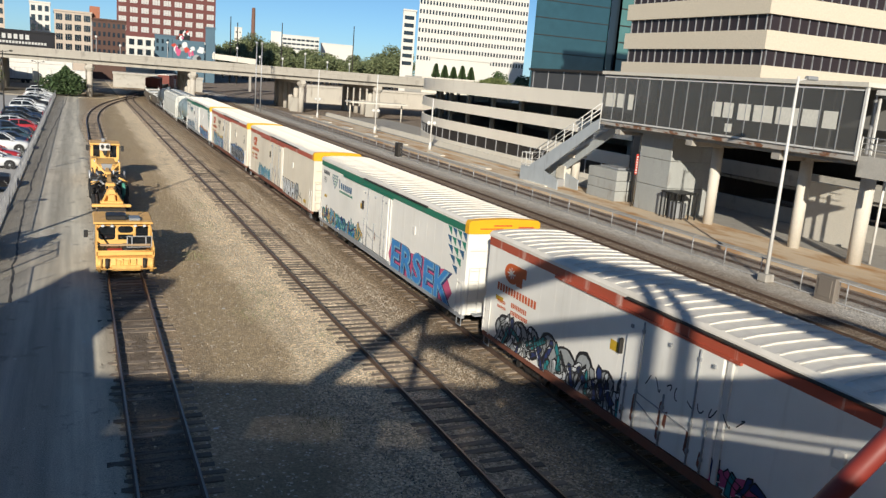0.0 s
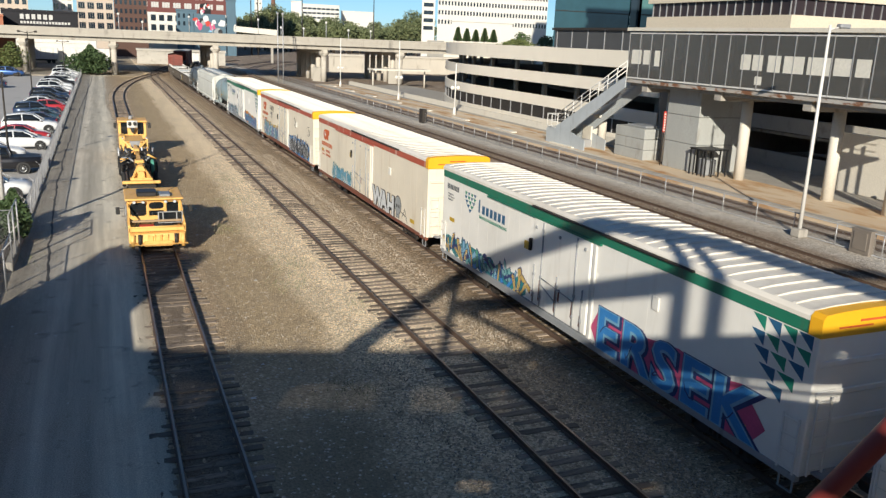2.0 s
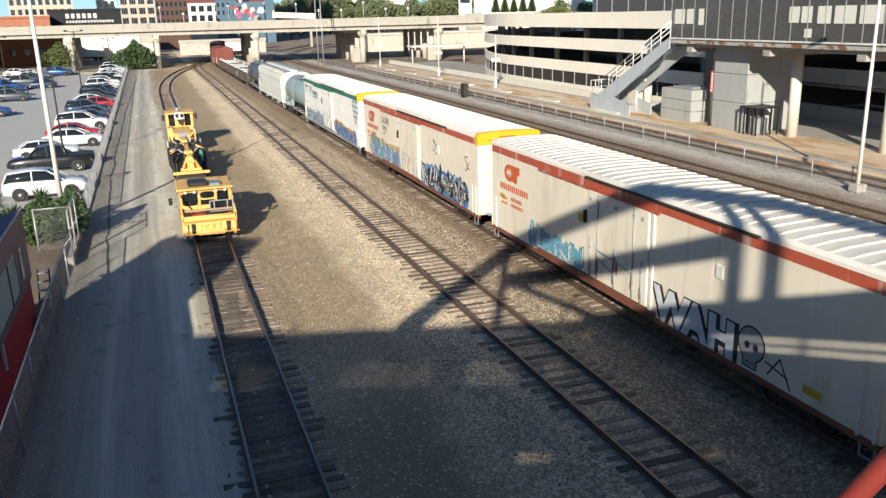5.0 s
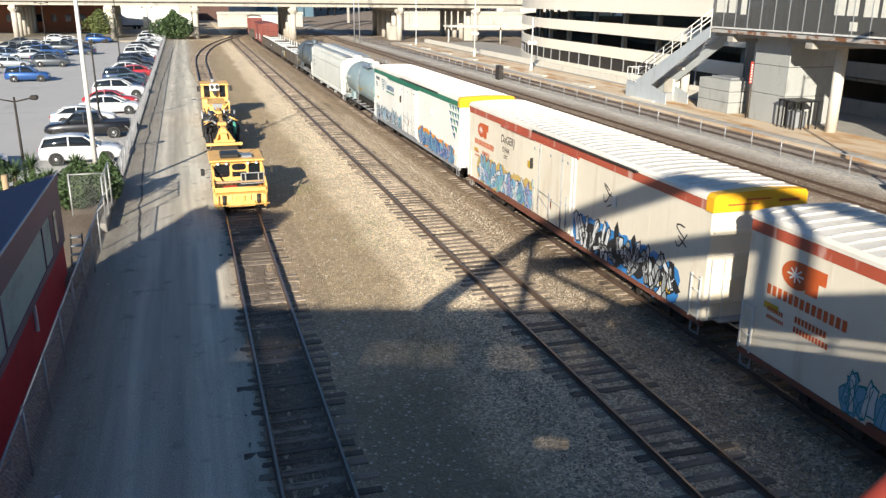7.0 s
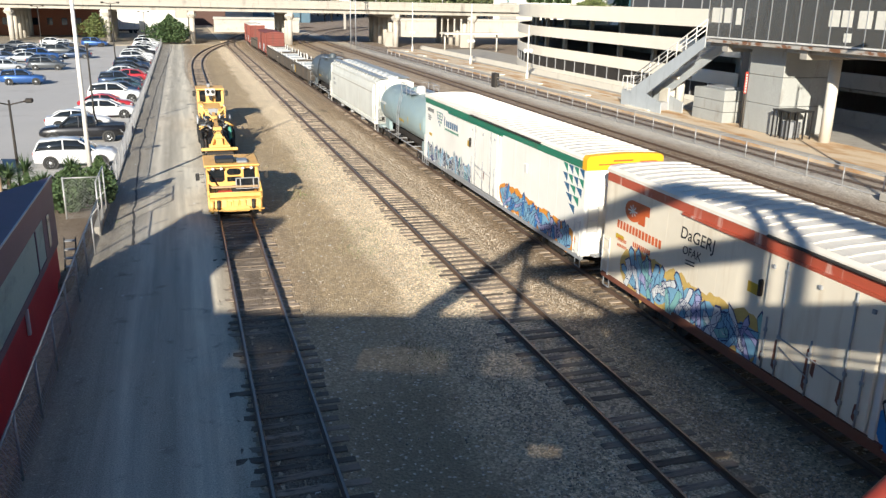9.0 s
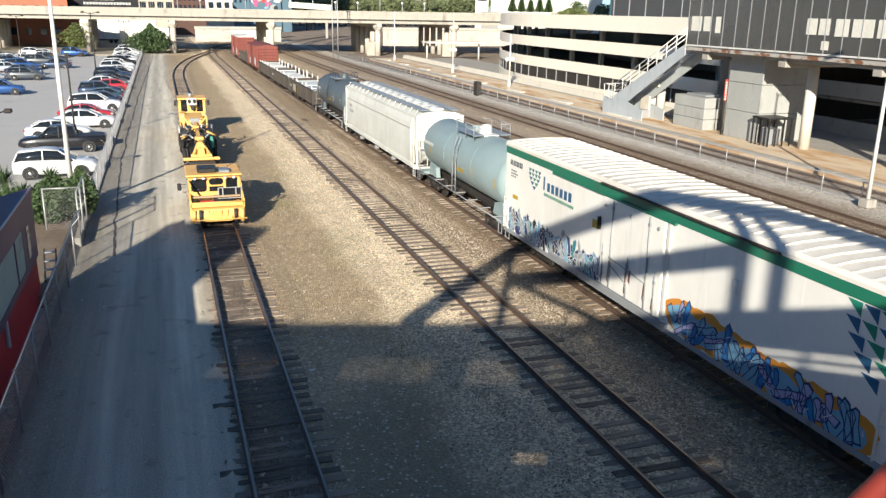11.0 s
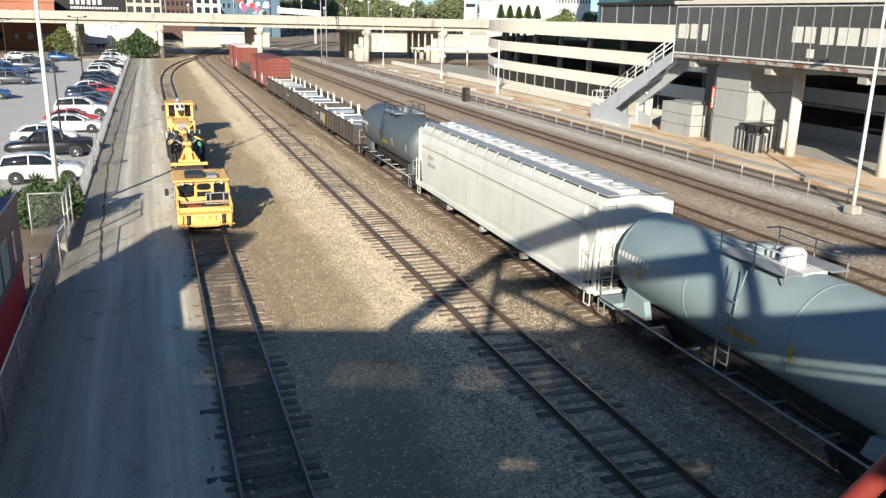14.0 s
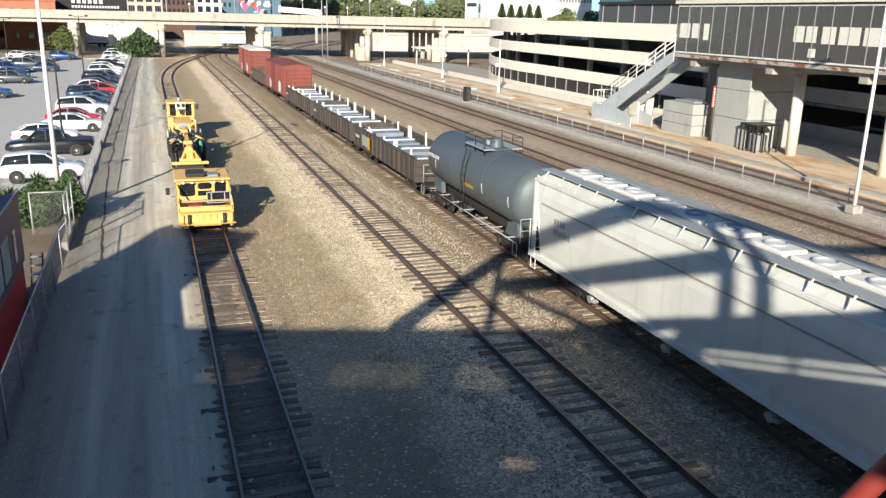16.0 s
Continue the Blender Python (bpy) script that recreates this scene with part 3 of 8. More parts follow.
for xx in (-84, -62.0, -41.0, -19.2, 0.0, 22.2, 46.5, 64.0):
    # the rows of columns stand along the tracks, askew under the deck
    back = (xx - 0.279 * 27.0, 0.96 * 27.0)
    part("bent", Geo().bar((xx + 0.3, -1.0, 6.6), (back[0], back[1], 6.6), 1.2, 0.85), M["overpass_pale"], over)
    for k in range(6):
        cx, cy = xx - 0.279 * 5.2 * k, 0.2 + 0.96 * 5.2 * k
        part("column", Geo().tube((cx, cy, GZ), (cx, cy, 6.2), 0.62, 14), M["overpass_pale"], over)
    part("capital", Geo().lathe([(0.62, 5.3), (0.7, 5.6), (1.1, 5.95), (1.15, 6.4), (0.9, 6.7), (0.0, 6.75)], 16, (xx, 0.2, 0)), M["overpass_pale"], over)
    if xx > 40:
        part("footing_wall", Geo().soft(xx - 2.6, xx + 0.2, 0.8, 2.4, GZ, 3.0, 0.05), M["overpass"], over)

# ---- car park building ----
GAR_X = 50.0


def garage_line(s):
    """The facade's line: straight, then rounding away."""
    if s <= 108:
        return GAR_X, s
    a = (s - 108) / 65.0
    return GAR_X + 65 * (1 - math.cos(a)), 108 + 65 * math.sin(a)


def garage_band(geo, z0, z1, out=0.0, deep=0.35, s0=66.0, s1=185.0):
    n = 60
    o = len(geo.v)
    for k in range(n + 1):
        s = s0 + (s1 - s0) * k / n
        x, y = garage_line(s)
        a = max(0, (s - 108) / 65.0)
        nx, ny = -math.cos(a), math.sin(a)
        for d in (out, out - deep):
            for z in (z0, z1):
                geo.v.append((x + nx * d, y + ny * d, z))
    for k in range(n):
        b, c = o + 4 * k, o + 4 * k + 4
        for q in ((b, b + 1, c + 1, c), (b + 2, c + 2, c + 3, b + 3), (b + 1, b + 3, c + 3, c + 1), (b, c, c + 2, b + 2)):
            geo.f.append(list(q)), geo.s.append(False), geo.mi.append(geo.now)
    for e in (o, o + 4 * n):
        geo.f.append([e, e + 1, e + 3, e + 2]), geo.s.append(False), geo.mi.append(geo.now)
    return geo


garage = thing("parking_garage", "pale concrete multi-storey car park with a rounded end", "car park building", kind="structure")
for z0, z1 in ((0.1, 1.25), (2.75, 4.05), (5.5, 6.85), (8.1, 9.85)):
    part("spandrel", garage_band(Geo(), z0, z1), M["garage_cream"], garage)
for z in (3.0, 5.75, 8.4):
    part("floor_slab", garage_band(Geo(), z - 0.25, z, -0.3, 24, 66), M["concrete_old"], garage)
part("back_wall", garage_band(Geo(), 0, 9.5, -18, 0.3, 66), M["concrete_old"], garage)
part("roof_deck", garage_band(Geo(), 9.0, 9.2, -0.3, 24, 66), M["concrete_old"], garage)
for s in range(70, 184, 8):
    x, y = garage_line(s)
    part("column", Geo().soft(x + 2.6, x + 3.1, y - 0.3, y + 0.3, 0.2, 9.0, 0.03), M["concrete_old"], garage)
screen = garage_band(Geo(), 1.2, 2.9, -0.2, 0.06, 66, 150)
part("screen", screen, M["iron"], garage, "dark mesh screen of the ground floor")
for s in range(68, 150, 3):
    x, y = garage_line(s)
    a = max(0, (s - 101) / 62.0)
    part("screen_post", Geo().box(-0.05, 0.05, -0.05, 0.05, 1.2, 2.8), M["steel"], garage, at=pose(x + 0.12, y, 0, 0, 0, 0))
# the part of the car park behind the walkway, straight and in shade
for z0, z1 in ((0.2, 1.5), (3.4, 4.7), (6.3, 7.6), (9.0, 10.4)):
    part("spandrel", Geo().box(56.0, 56.35, 10, 66.2, z0, z1), M["concrete"], garage)
part("back_wall", Geo().box(70, 70.3, 10, 66, 0, 10.4), M["concrete_old"], garage)
part("end_wall", Geo().box(50, 70, 65.9, 66.2, 0, 9.0), M["concrete_old"], garage)
part("roof_deck", Geo().box(56.3, 70, 10, 66, 10.0, 10.3), M["concrete_old"], garage)
for z in (3.3, 6.2):
    part("floor_slab", Geo().box(56.3, 70, 10, 66, z - 0.25, z), M["concrete_old"], garage)

# ---- the freight train ----
M["reefer_white"] = paint("reefer_white", (0.84, 0.815, 0.75), 0.5, dirt=(0.46, 0.40, 0.32), dirty=(0.57, 0.92), patch=0.8)
M["reefer_cream"] = paint("reefer_cream", (0.76, 0.685, 0.55), 0.55, dirt=(0.42, 0.29, 0.16), dirty=(0.55, 0.85), patch=0.8)
M["roof_white"] = paint("roof_white", (0.80, 0.75, 0.66), 0.5, dirt=(0.54, 0.48, 0.40), dirty=(0.5, 0.85), streak=(1, 0.2, 1))
M["red_stripe"] = paint("red_stripe", (0.42, 0.085, 0.045), 0.5, dirt=(0.62, 0.45, 0.38), dirty=(0.58, 0.7))
M["green_stripe"] = paint("green_stripe", (0.015, 0.17, 0.10), 0.5)
M["car_yellow"] = paint("car_yellow", (0.82, 0.42, 0.015), 0.5, dirt=(0.45, 0.2, 0.02), dirty=(0.68, 0.9))
M["tank_blue"] = paint("tank_blue", (0.265, 0.345, 0.35), 0.45, dirt=(0.25, 0.22, 0.17), dirty=(0.62, 0.9))
M["tank_grey"] = paint("tank_grey", (0.085, 0.105, 0.115), 0.5, dirt=(0.07, 0.06, 0.05))
M["hopper_grey"] = paint("hopper_grey", (0.66, 0.66, 0.60), 0.55, dirt=(0.40, 0.36, 0.28), dirty=(0.56, 0.9))
M["roof_walk"] = paint("roof_walk", (0.30, 0.33, 0.35), 0.5)
M["gondola_black"] = paint("gondola_black", (0.06, 0.049, 0.038), 0.7, dirt=(0.12, 0.085, 0.06), dirty=(0.5, 0.75))
M["boxcar_red"] = paint("boxcar_red", (0.215, 0.052, 0.036), 0.65, dirt=(0.12, 0.05, 0.035), dirty=(0.55, 0.75))
M["sill_rust"] = paint("sill_rust", (0.20, 0.07, 0.04), 0.7, dirt=(0.08, 0.05, 0.04))
M["seam"] = surface("seam_grime", (0.42, 0.38, 0.32), (0.34, 0.30, 0.25), 0.7, grain=20, patch=2)
M["white_part"] = paint("white_fittings", (0.72, 0.70, 0.65), 0.5)
M["steel_sheet"] = surface("bright_steel_sheet", (0.40, 0.44, 0.47), (0.20, 0.22, 0.24), 0.45, 0.5, grain=15, patch=1.0, bumped=0.1)


def ink(name, base, rough=0.55):
    return surface(name, base, tuple(c * 0.75 for c in base), rough, grain=15, patch=2.5, bumped=0.0)


INK = {k: ink("spray_" + k, v) for k, v in {
    "black": (0.025, 0.025, 0.028), "blue": (0.045, 0.25, 0.60), "sky": (0.22, 0.45, 0.62), "teal": (0.03, 0.25, 0.27), "pink": (0.60, 0.10, 0.22), "navy": (0.03, 0.05, 0.16),
    "orange": (0.75, 0.30, 0.04), "yellow": (0.62, 0.43, 0.13), "white": (0.72, 0.74, 0.74), "grey": (0.36, 0.38, 0.38), "red": (0.55, 0.06, 0.04), "violet": (0.26, 0.22, 0.48), "green": (0.10, 0.36, 0.26), "lilac": (0.42, 0.42, 0.66), "mint": (0.25, 0.52, 0.50)}.items()}
M["logo_red"] = ink("logo_red", (0.62, 0.12, 0.03))
M["logo_blue"] = ink("logo_blue", (0.03, 0.13, 0.26))
M["logo_green"] = ink("logo_green", (0.02, 0.26, 0.17))
M["mark_dark"] = ink("mark_dark", (0.06, 0.08, 0.10))
M["mark_yellow"] = ink("mark_yellow", (0.62, 0.40, 0.03))
HALF = 1.55
SIDE = -HALF - 0.004         # the side that faces the yard


def flat(name, shapes, material, car, lift, label=""):
    """Flat shapes on a car's side, each a list of (along, height)."""
    g = Geo()
    if lift < 0.05:
        lift *= 3
    for i, s in enumerate(shapes):          # each shape a hair above the one before
        g.add([(SIDE - lift - 0.0012 * i / len(shapes), a, h) for a, h in s], [tuple(range(len(s)))])
    ob = part(name, g, material, car, label)
    return tagged(ob, kind="stuff") if len(shapes) > 1 else ob


def rect(a0, a1, h0, h1):
    return [(a0, h0), (a1, h0), (a1, h1), (a0, h1)]


def disc(a, h, ra, rh, n=18, wobble=0.0, rng=None):
    return [(a + ra * math.cos(2 * math.pi * k / n) * (1 + (rng.uniform(-wobble, wobble) if rng else 0)), h + rh * math.sin(2 * math.pi * k / n) * (1 + (rng.uniform(-wobble, wobble) if rng else 0))) for k in range(n)]


def stroke(pts, w):
    """A painted line through points, as one quad a piece."""
    out = []
    for (a, h), (b, k) in zip(pts, pts[1:]):
        d = math.hypot(b - a, k - h) or 1
        nx, ny = -(k - h) / d * w / 2, (b - a) / d * w / 2
        ex, ey = (b - a) / d * w * 0.3, (k - h) / d * w * 0.3
        out.append([(a + nx - ex, h + ny - ey), (b + nx + ex, k + ny + ey), (b - nx + ex, k - ny + ey), (a - nx - ex, h - ny - ey)])
    return out


def curve_pts(rng, a, h, sa, sh, n=9):
    """A looping hand-drawn line."""
    p0, p1 = rng.uniform(0, 6.28), rng.uniform(0, 6.28)
    f0, f1 = rng.uniform(0.5, 1.1), rng.uniform(0.5, 1.2)
    return [(a + sa * math.sin(p0 + f0 * k * 0.75), h + sh * math.sin(p1 + f1 * k * 0.75)) for k in range(n)]


def burner(car, seed, a0, a1, h0, h1, fills, edge="black", glow=None, label="", letters=7, slant=0.0, line=0.06):
    """A wild graffiti piece: a cloud, interlocking coloured letter-like shapes, and outlines."""
    rng = random.Random(seed)
    wide = (a1 - a0) / letters
    if glow:
        flat("graffiti_cloud", [disc(a0 + (k + 0.5) * wide * 0.5, h0 + (h1 - h0) * (0.55 + slant * ((k / letters / 2) - 0.5)), wide * 0.7, (h1 - h0) * rng.uniform(0.45, 0.66), 16, 0.12, rng) for k in range(letters * 2)], INK[glow], car, 0.001)
    under_, per = [], {f: [] for f in fills}
    lines, shine = [], []
    tall = h1 - h0
    body = [disc(a0 + (k + 0.5) * wide, (h0 + h1) / 2 + slant * (k / letters - 0.5) * tall, wide * 0.62, tall * rng.uniform(0.34, 0.46), 12, 0.16, rng) for k in range(letters)]
    flat("graffiti_base", [[(a, max(0.97, h)) for a, h in s] for s in body], INK[fills[0]], car, 0.0016)
    for k in range(letters * 6):
        ca = a0 + (a1 - a0) * (k + rng.uniform(-0.8, 1.8)) / (letters * 6)
        ch = h0 + tall * rng.uniform(0.2, 0.8) + slant * ((ca - a0) / (a1 - a0) - 0.5) * tall
        turn = rng.choice((1.15, 1.35, 1.8, 2.1, 0.5, 2.7, 1.57)) + rng.uniform(-0.2, 0.2)
        long_, thick = tall * rng.uniform(0.25, 0.52), tall * rng.uniform(0.07, 0.13)
        bend = rng.uniform(-0.8, 0.8) * thick
        piece = [(-long_, -thick), (0, -thick * 0.8 + bend), (long_ * 0.8, -thick * rng.uniform(0.7, 1.5)), (long_ * rng.uniform(0.95, 1.2), rng.uniform(-0.6, 0.6) * thick), (long_ * 0.8, thick * rng.uniform(0.7, 1.5)), (0, thick * 0.8 + bend), (-long_, thick)]
        shape = [(ca + u * math.cos(turn) - v * math.sin(turn), max(0.985, ch + u * math.sin(turn) + v * math.cos(turn))) for u, v in piece]
        under_.append([(ca + (a - ca) * 1.1, max(0.975, ch + (h - ch) * 1.1)) for a, h in shape])
        per[rng.choice(fills)].append(shape)
        lines += stroke(shape + shape[:1], line * 0.55)
        if k % 4 == 0:
            shine += stroke([(a, max(0.99, h)) for a, h in curve_pts(rng, ca, ch, wide * 0.2, tall * 0.15, 3)], line * 0.5)
    flat("graffiti_edge", under_, INK[edge], car, 0.002)
    for i, (f, shapes) in enumerate(per.items()):
        if shapes:
            flat("graffiti_fill", shapes, INK[f], car, 0.003 + 0.0005 * i)
    flat("graffiti_outline", lines, INK[edge], car, 0.0062)
    flat("graffiti_shine", shine, INK["white" if edge != "white" else "black"], car, 0.0068, label)


def throw(car, seed, a0, a1, h0, h1, fill, edge="black", letters=4, line=0.09):
    """A quick bubble-letter piece: fat rounded shapes with a thick outline."""
    rng = random.Random(seed)
    wide = (a1 - a0) / letters
    rims, fills, lines = [], [], []
    for k in range(letters):
        mid, hm = a0 + (k + 0.5) * wide, (h0 + h1) / 2
        for _ in range(3):
            ca, ch = mid + rng.uniform(-0.2, 0.2) * wide, hm + rng.uniform(-0.28, 0.28) * (h1 - h0)
            ra, rh = wide * rng.uniform(0.3, 0.5), (h1 - h0) * rng.uniform(0.2, 0.36)
            rims.append(disc(ca, ch, ra + line, rh + line, 14, 0.08, rng))
            fills.append(disc(ca, ch, ra, rh, 14, 0.08, rng))
        lines += stroke(curve_pts(rng, mid, hm, wide * 0.3, (h1 - h0) * 0.3, 7), line)
    flat("graffiti_rim", rims, INK[edge], car, 0.002)
    flat("graffiti_fill", fills, INK[fill], car, 0.0035)
    flat("graffiti_outline", lines, INK[edge], car, 0.005)


def words(name, text, size, material, car, along, height, lift, bold=0.0, squeeze=1.0, lean=0.0, label=""):
    """Readable letters on the yard side. Seen from there the words run towards the footbridge."""
    g = lettering(text, size, bold)
    g.v = [(SIDE - lift * 3, along - (x + lean * y) * squeeze, height + y) for x, y, z in g.v]
    return part(name, g, material, car, label)


def bars(car, name, rows, material, lift=0.002):
    """Unreadable or private lettering as plain bars: (from, to, height, size)."""
    shapes = []
    for a0, a1, h, s in rows:
        n = max(1, round(abs(a1 - a0) / (s * 0.75)))
        for k in range(n):
            b0 = a0 + (a1 - a0) * k / n
            b1 = b0 + (a1 - a0) / n * 0.7
            shapes.append(rect(min(b0, b1), max(b0, b1), h, h + s))
    return flat(name, shapes, material, car, lift)


WHEELSETS = []


def wheel_mesh():
    w = Geo()
    for s in (-1, 1):
        w.lathe([(0.05, s * 0.66), (0.50, s * 0.66), (0.50, s * 0.69), (0.46, s * 0.70), (0.455, s * 0.80), (0.40, s * 0.80), (0.36, s * 0.77), (0.12, s * 0.76), (0.10, s * 0.86), (0.0, s * 0.86)], 20, axis="x")
        for k in range(4):
            a = k * math.pi / 2
            w.soft(s * 0.77 - 0.012, s * 0.77 + 0.012, -0.03, 0.03, 0.15, 0.33, 0.01, pose(0, 0, 0, math.degrees(a)))
    w.tube((-0.7, 0, 0), (0.7, 0, 0), 0.08, 10)
    return w


def truck(parent, y):
    """A two-axle truck under a car."""
    g = Geo()
    g.soft(-1.0, 1.0, y - 0.25, y + 0.25, 0.35, 0.85, 0.05)
    t = part("truck", g, M["iron"], parent)
    for s in (-1, 1):
        f = Geo()
        for x in (s * 1.02,):
            f.prism([(y - 1.35, 0.50), (y - 0.6, 0.30), (y + 0.6, 0.30), (y + 1.35, 0.50), (y + 1.35, 0.68), (y + 0.5, 0.90), (y - 0.5, 0.90), (y - 1.35, 0.68)], x - 0.07, x + 0.07, "x")
            for yy in (y - 0.9, y + 0.9):
                f.tube((x - 0.05, yy, 0.46), (x + s * 0.19, yy, 0.46), 0.15, 12)
            for yy in (y - 0.18, y, y + 0.18):
                f.tube((x + s * 0.02, yy, 0.38), (x + s * 0.02, yy, 0.78), 0.085, 8)
        part("side_frame", f, M["iron"], t)
    for yy in (y - 0.9, y + 0.9):
        WHEELSETS.append((part("wheelset", wheel_mesh(), M["iron"], t, at=pose(0, yy, 0.46)), yy))


def under(car, length, truck_y, sill=True):
    g = Geo().box(-0.35, 0.35, -length / 2 + 0.1, length / 2 - 0.1, 0.72, 1.1)
    if sill:
        g.box(-1.4, 1.4, -length / 2 + 0.2, length / 2 - 0.2, 1.0, 1.1)
        g.soft(-0.9, -0.45, -1.6, -0.2, 0.55, 0.98, 0.08).soft(0.4, 0.8, 0.6, 1.5, 0.5, 0.98, 0.1)
    g.tube((-0.7, 1.2, 0.72), (-0.7, 2.3, 0.72), 0.2, 12)
    g.bar((-0.2, -truck_y, 0.62), (-0.2, truck_y, 0.62), 0.04, 0.04)
    part("underframe", g, M["iron"], car)
    for s in (-1, 1):
        truck(car, s * truck_y)
        e = s * length / 2
        c = Geo().soft(-0.14, 0.14, min(e - s * 0.3, e + s * 0.45), max(e - s * 0.3, e + s * 0.45), 0.76, 1.04, 0.04)
        c.soft(-0.22, 0.2, min(e + s * 0.4, e + s * 0.92), max(e + s * 0.4, e + s * 0.92), 0.70, 1.08, 0.09)
        c.tube((0.25, e + s * 0.1, 0.9), (0.3, e + s * 0.8, 0.55), 0.035, 6)
        part("coupler", c, M["iron"], car)


def ladder(car, y0, y1, z0, z1, x, rungs, material, name="side_ladder"):
    g = Geo()
    for y in (y0, y1):
        g.bar((x, y, z0), (x, y, z1), 0.035, 0.05, (0, 1, 0))
    for k in range(rungs):
        z = z0 + 0.12 + (z1 - z0 - 0.2) * k / (rungs - 1)
        g.tube((x - 0.015, y0, z), (x - 0.015, y1, z), 0.014, 6)
    return part(name, g, material, car)


def end_ladder(car, x0, x1, z0, z1, y, rungs, material):
    g = Geo()
    for x in (x0, x1):
        g.bar((x, y, z0), (x, y, z1), 0.05, 0.035, (1, 0, 0))
    for k in range(rungs):
        z = z0 + 0.12 + (z1 - z0 - 0.2) * k / (rungs - 1)
        g.tube((x0, y, z), (x1, y, z), 0.014, 6)
    return part("end_ladder", g, material, car)


def stirrup(car, y, material):
    for s in (-1, 1):
        g = Geo()
        x = s * (HALF - 0.03)
        for yy in (y - 0.2, y + 0.2):
            g.bar((x, yy, 1.05), (x, yy, 0.52), 0.02, 0.05, (0, 1, 0))
        g.bar((x, y - 0.21, 0.52), (x, y + 0.21, 0.52), 0.06, 0.025)
        part("stirrup_step", g, material, car)


ROOF = [(-HALF - 0.03, 4.60), (HALF + 0.03, 4.60), (HALF + 0.03, 4.70), (HALF - 0.06, 4.80), (1.0, 4.84), (0, 4.87), (-1.0, 4.84), (-HALF + 0.06, 4.80), (-HALF - 0.03, 4.70)]


def reefer(label, stripe, body, sill, length=21.2, ribbed=True):
    car = thing("refrigerator_boxcar", label, "boxcar", "freight train")
    h = length / 2
    part("body", Geo().soft(-HALF, HALF, -h, h, 0.98, 4.64, 0.025), body, car)
    part("roof", Geo().prism(ROOF, -h - 0.02, h + 0.02), M["roof_white"], car)
    n = 38
    for k in range(n):           # pressed ribs across the roof
        y = -h + 0.35 + (length - 0.7) * k / (n - 1)
        g = Geo().prism([(-HALF + 0.05, 4.79), (-1.0, 4.83), (0, 4.86), (1.0, 4.83), (HALF - 0.05, 4.79), (HALF - 0.1, 4.83), (1.0, 4.885), (0, 4.915), (-1.0, 4.885), (-HALF + 0.1, 4.83)], y - 0.05, y + 0.05)
        if k == 0:
            first = part("roof_rib", g, M["roof_white"], car).data
            base = y
        else:
            share("roof_rib", first, car, pose(0, y - base, 0))
    for s in (-1, 1):
        part("stripe", Geo().box(s * (HALF + 0.006) - 0.006, s * (HALF + 0.006) + 0.006, -h + 0.02, h - 0.02, 4.30, 4.63), stripe, car)
        part("side_sill", Geo().box(s * (HALF - 0.04) - 0.07, s * (HALF - 0.04) + 0.07, -h + 0.05, h - 0.05, 0.84, 1.0), sill, car)
    y = -h + 0.62
    seam = None
    while y < h - 0.3:           # panel seams
        if not -1.95 < y < 2.2:
            for s in (-1, 1):
                if seam is None:
                    seam = part("panel_seam", Geo().box(-0.002, 0.002, -0.006, 0.006, 1.02, 4.30), body, car, at=pose(s * HALF, y, 0)).data
                else:
                    share("panel_seam", seam, car, pose(s * HALF, y, 0))
        y += 0.88
    # plug door on its rails, with lock rods
    door = part("plug_door", Geo().soft(-HALF - 0.075, -HALF + 0.02, -1.72, 1.98, 1.16, 4.24, 0.03), body, car, "white plug door with lock rods")
    for y in (-1.45, -0.95, 0.15, 1.25, 1.75):
        part("lock_rod", Geo().tube((-HALF - 0.10, y, 1.18), (-HALF - 0.10, y, 4.2 if y in (-0.95, 1.25) else 2.6), 0.026, 8), M["steel_grey"], door)
        for z in (1.5, 2.2, 3.9):
            part("rod_keeper", Geo().soft(-HALF - 0.13, -HALF - 0.07, y - 0.05, y + 0.05, z, z + 0.1, 0.01), M["steel_grey"], door)
    part("lock_lever", Geo().tube((-HALF - 0.11, 1.25, 2.25), (-HALF - 0.11, -0.95, 2.05), 0.018, 6), M["steel_grey"], door)
    part("lock_lever", Geo().tube((-HALF - 0.11, 1.2, 2.0), (-HALF - 0.11, 0.1, 1.65), 0.018, 6), M["steel_grey"], door)
    part("door_rail", Geo().box(-HALF - 0.10, -HALF + 0.01, -2.2, 5.9, 1.04, 1.14), sill, car)
    part("door_rail", Geo().box(-HALF - 0.085, -HALF + 0.01, -2.2, 5.9, 4.24, 4.31), stripe, car)
    part("door_post", Geo().soft(-HALF - 0.06, -HALF + 0.01, -1.98, -1.80, 1.1, 4.28, 0.02), M["white_part"], car)
    part("door_stop", Geo().soft(-HALF - 0.12, -HALF + 0.01, 2.15, 2.25, 3.0, 3.45, 0.02), M["iron"], car)
    part("card_box", Geo().soft(-HALF - 0.05, -HALF + 0.01, -5.2, -4.9, 3.1, 3.5, 0.02), M["white_part"], car)
    part("roof_gutter", Geo().soft(-HALF - 0.12, -HALF + 0.0, -6.5, 2.2, 4.60, 4.66, 0.02), M["iron"], car)
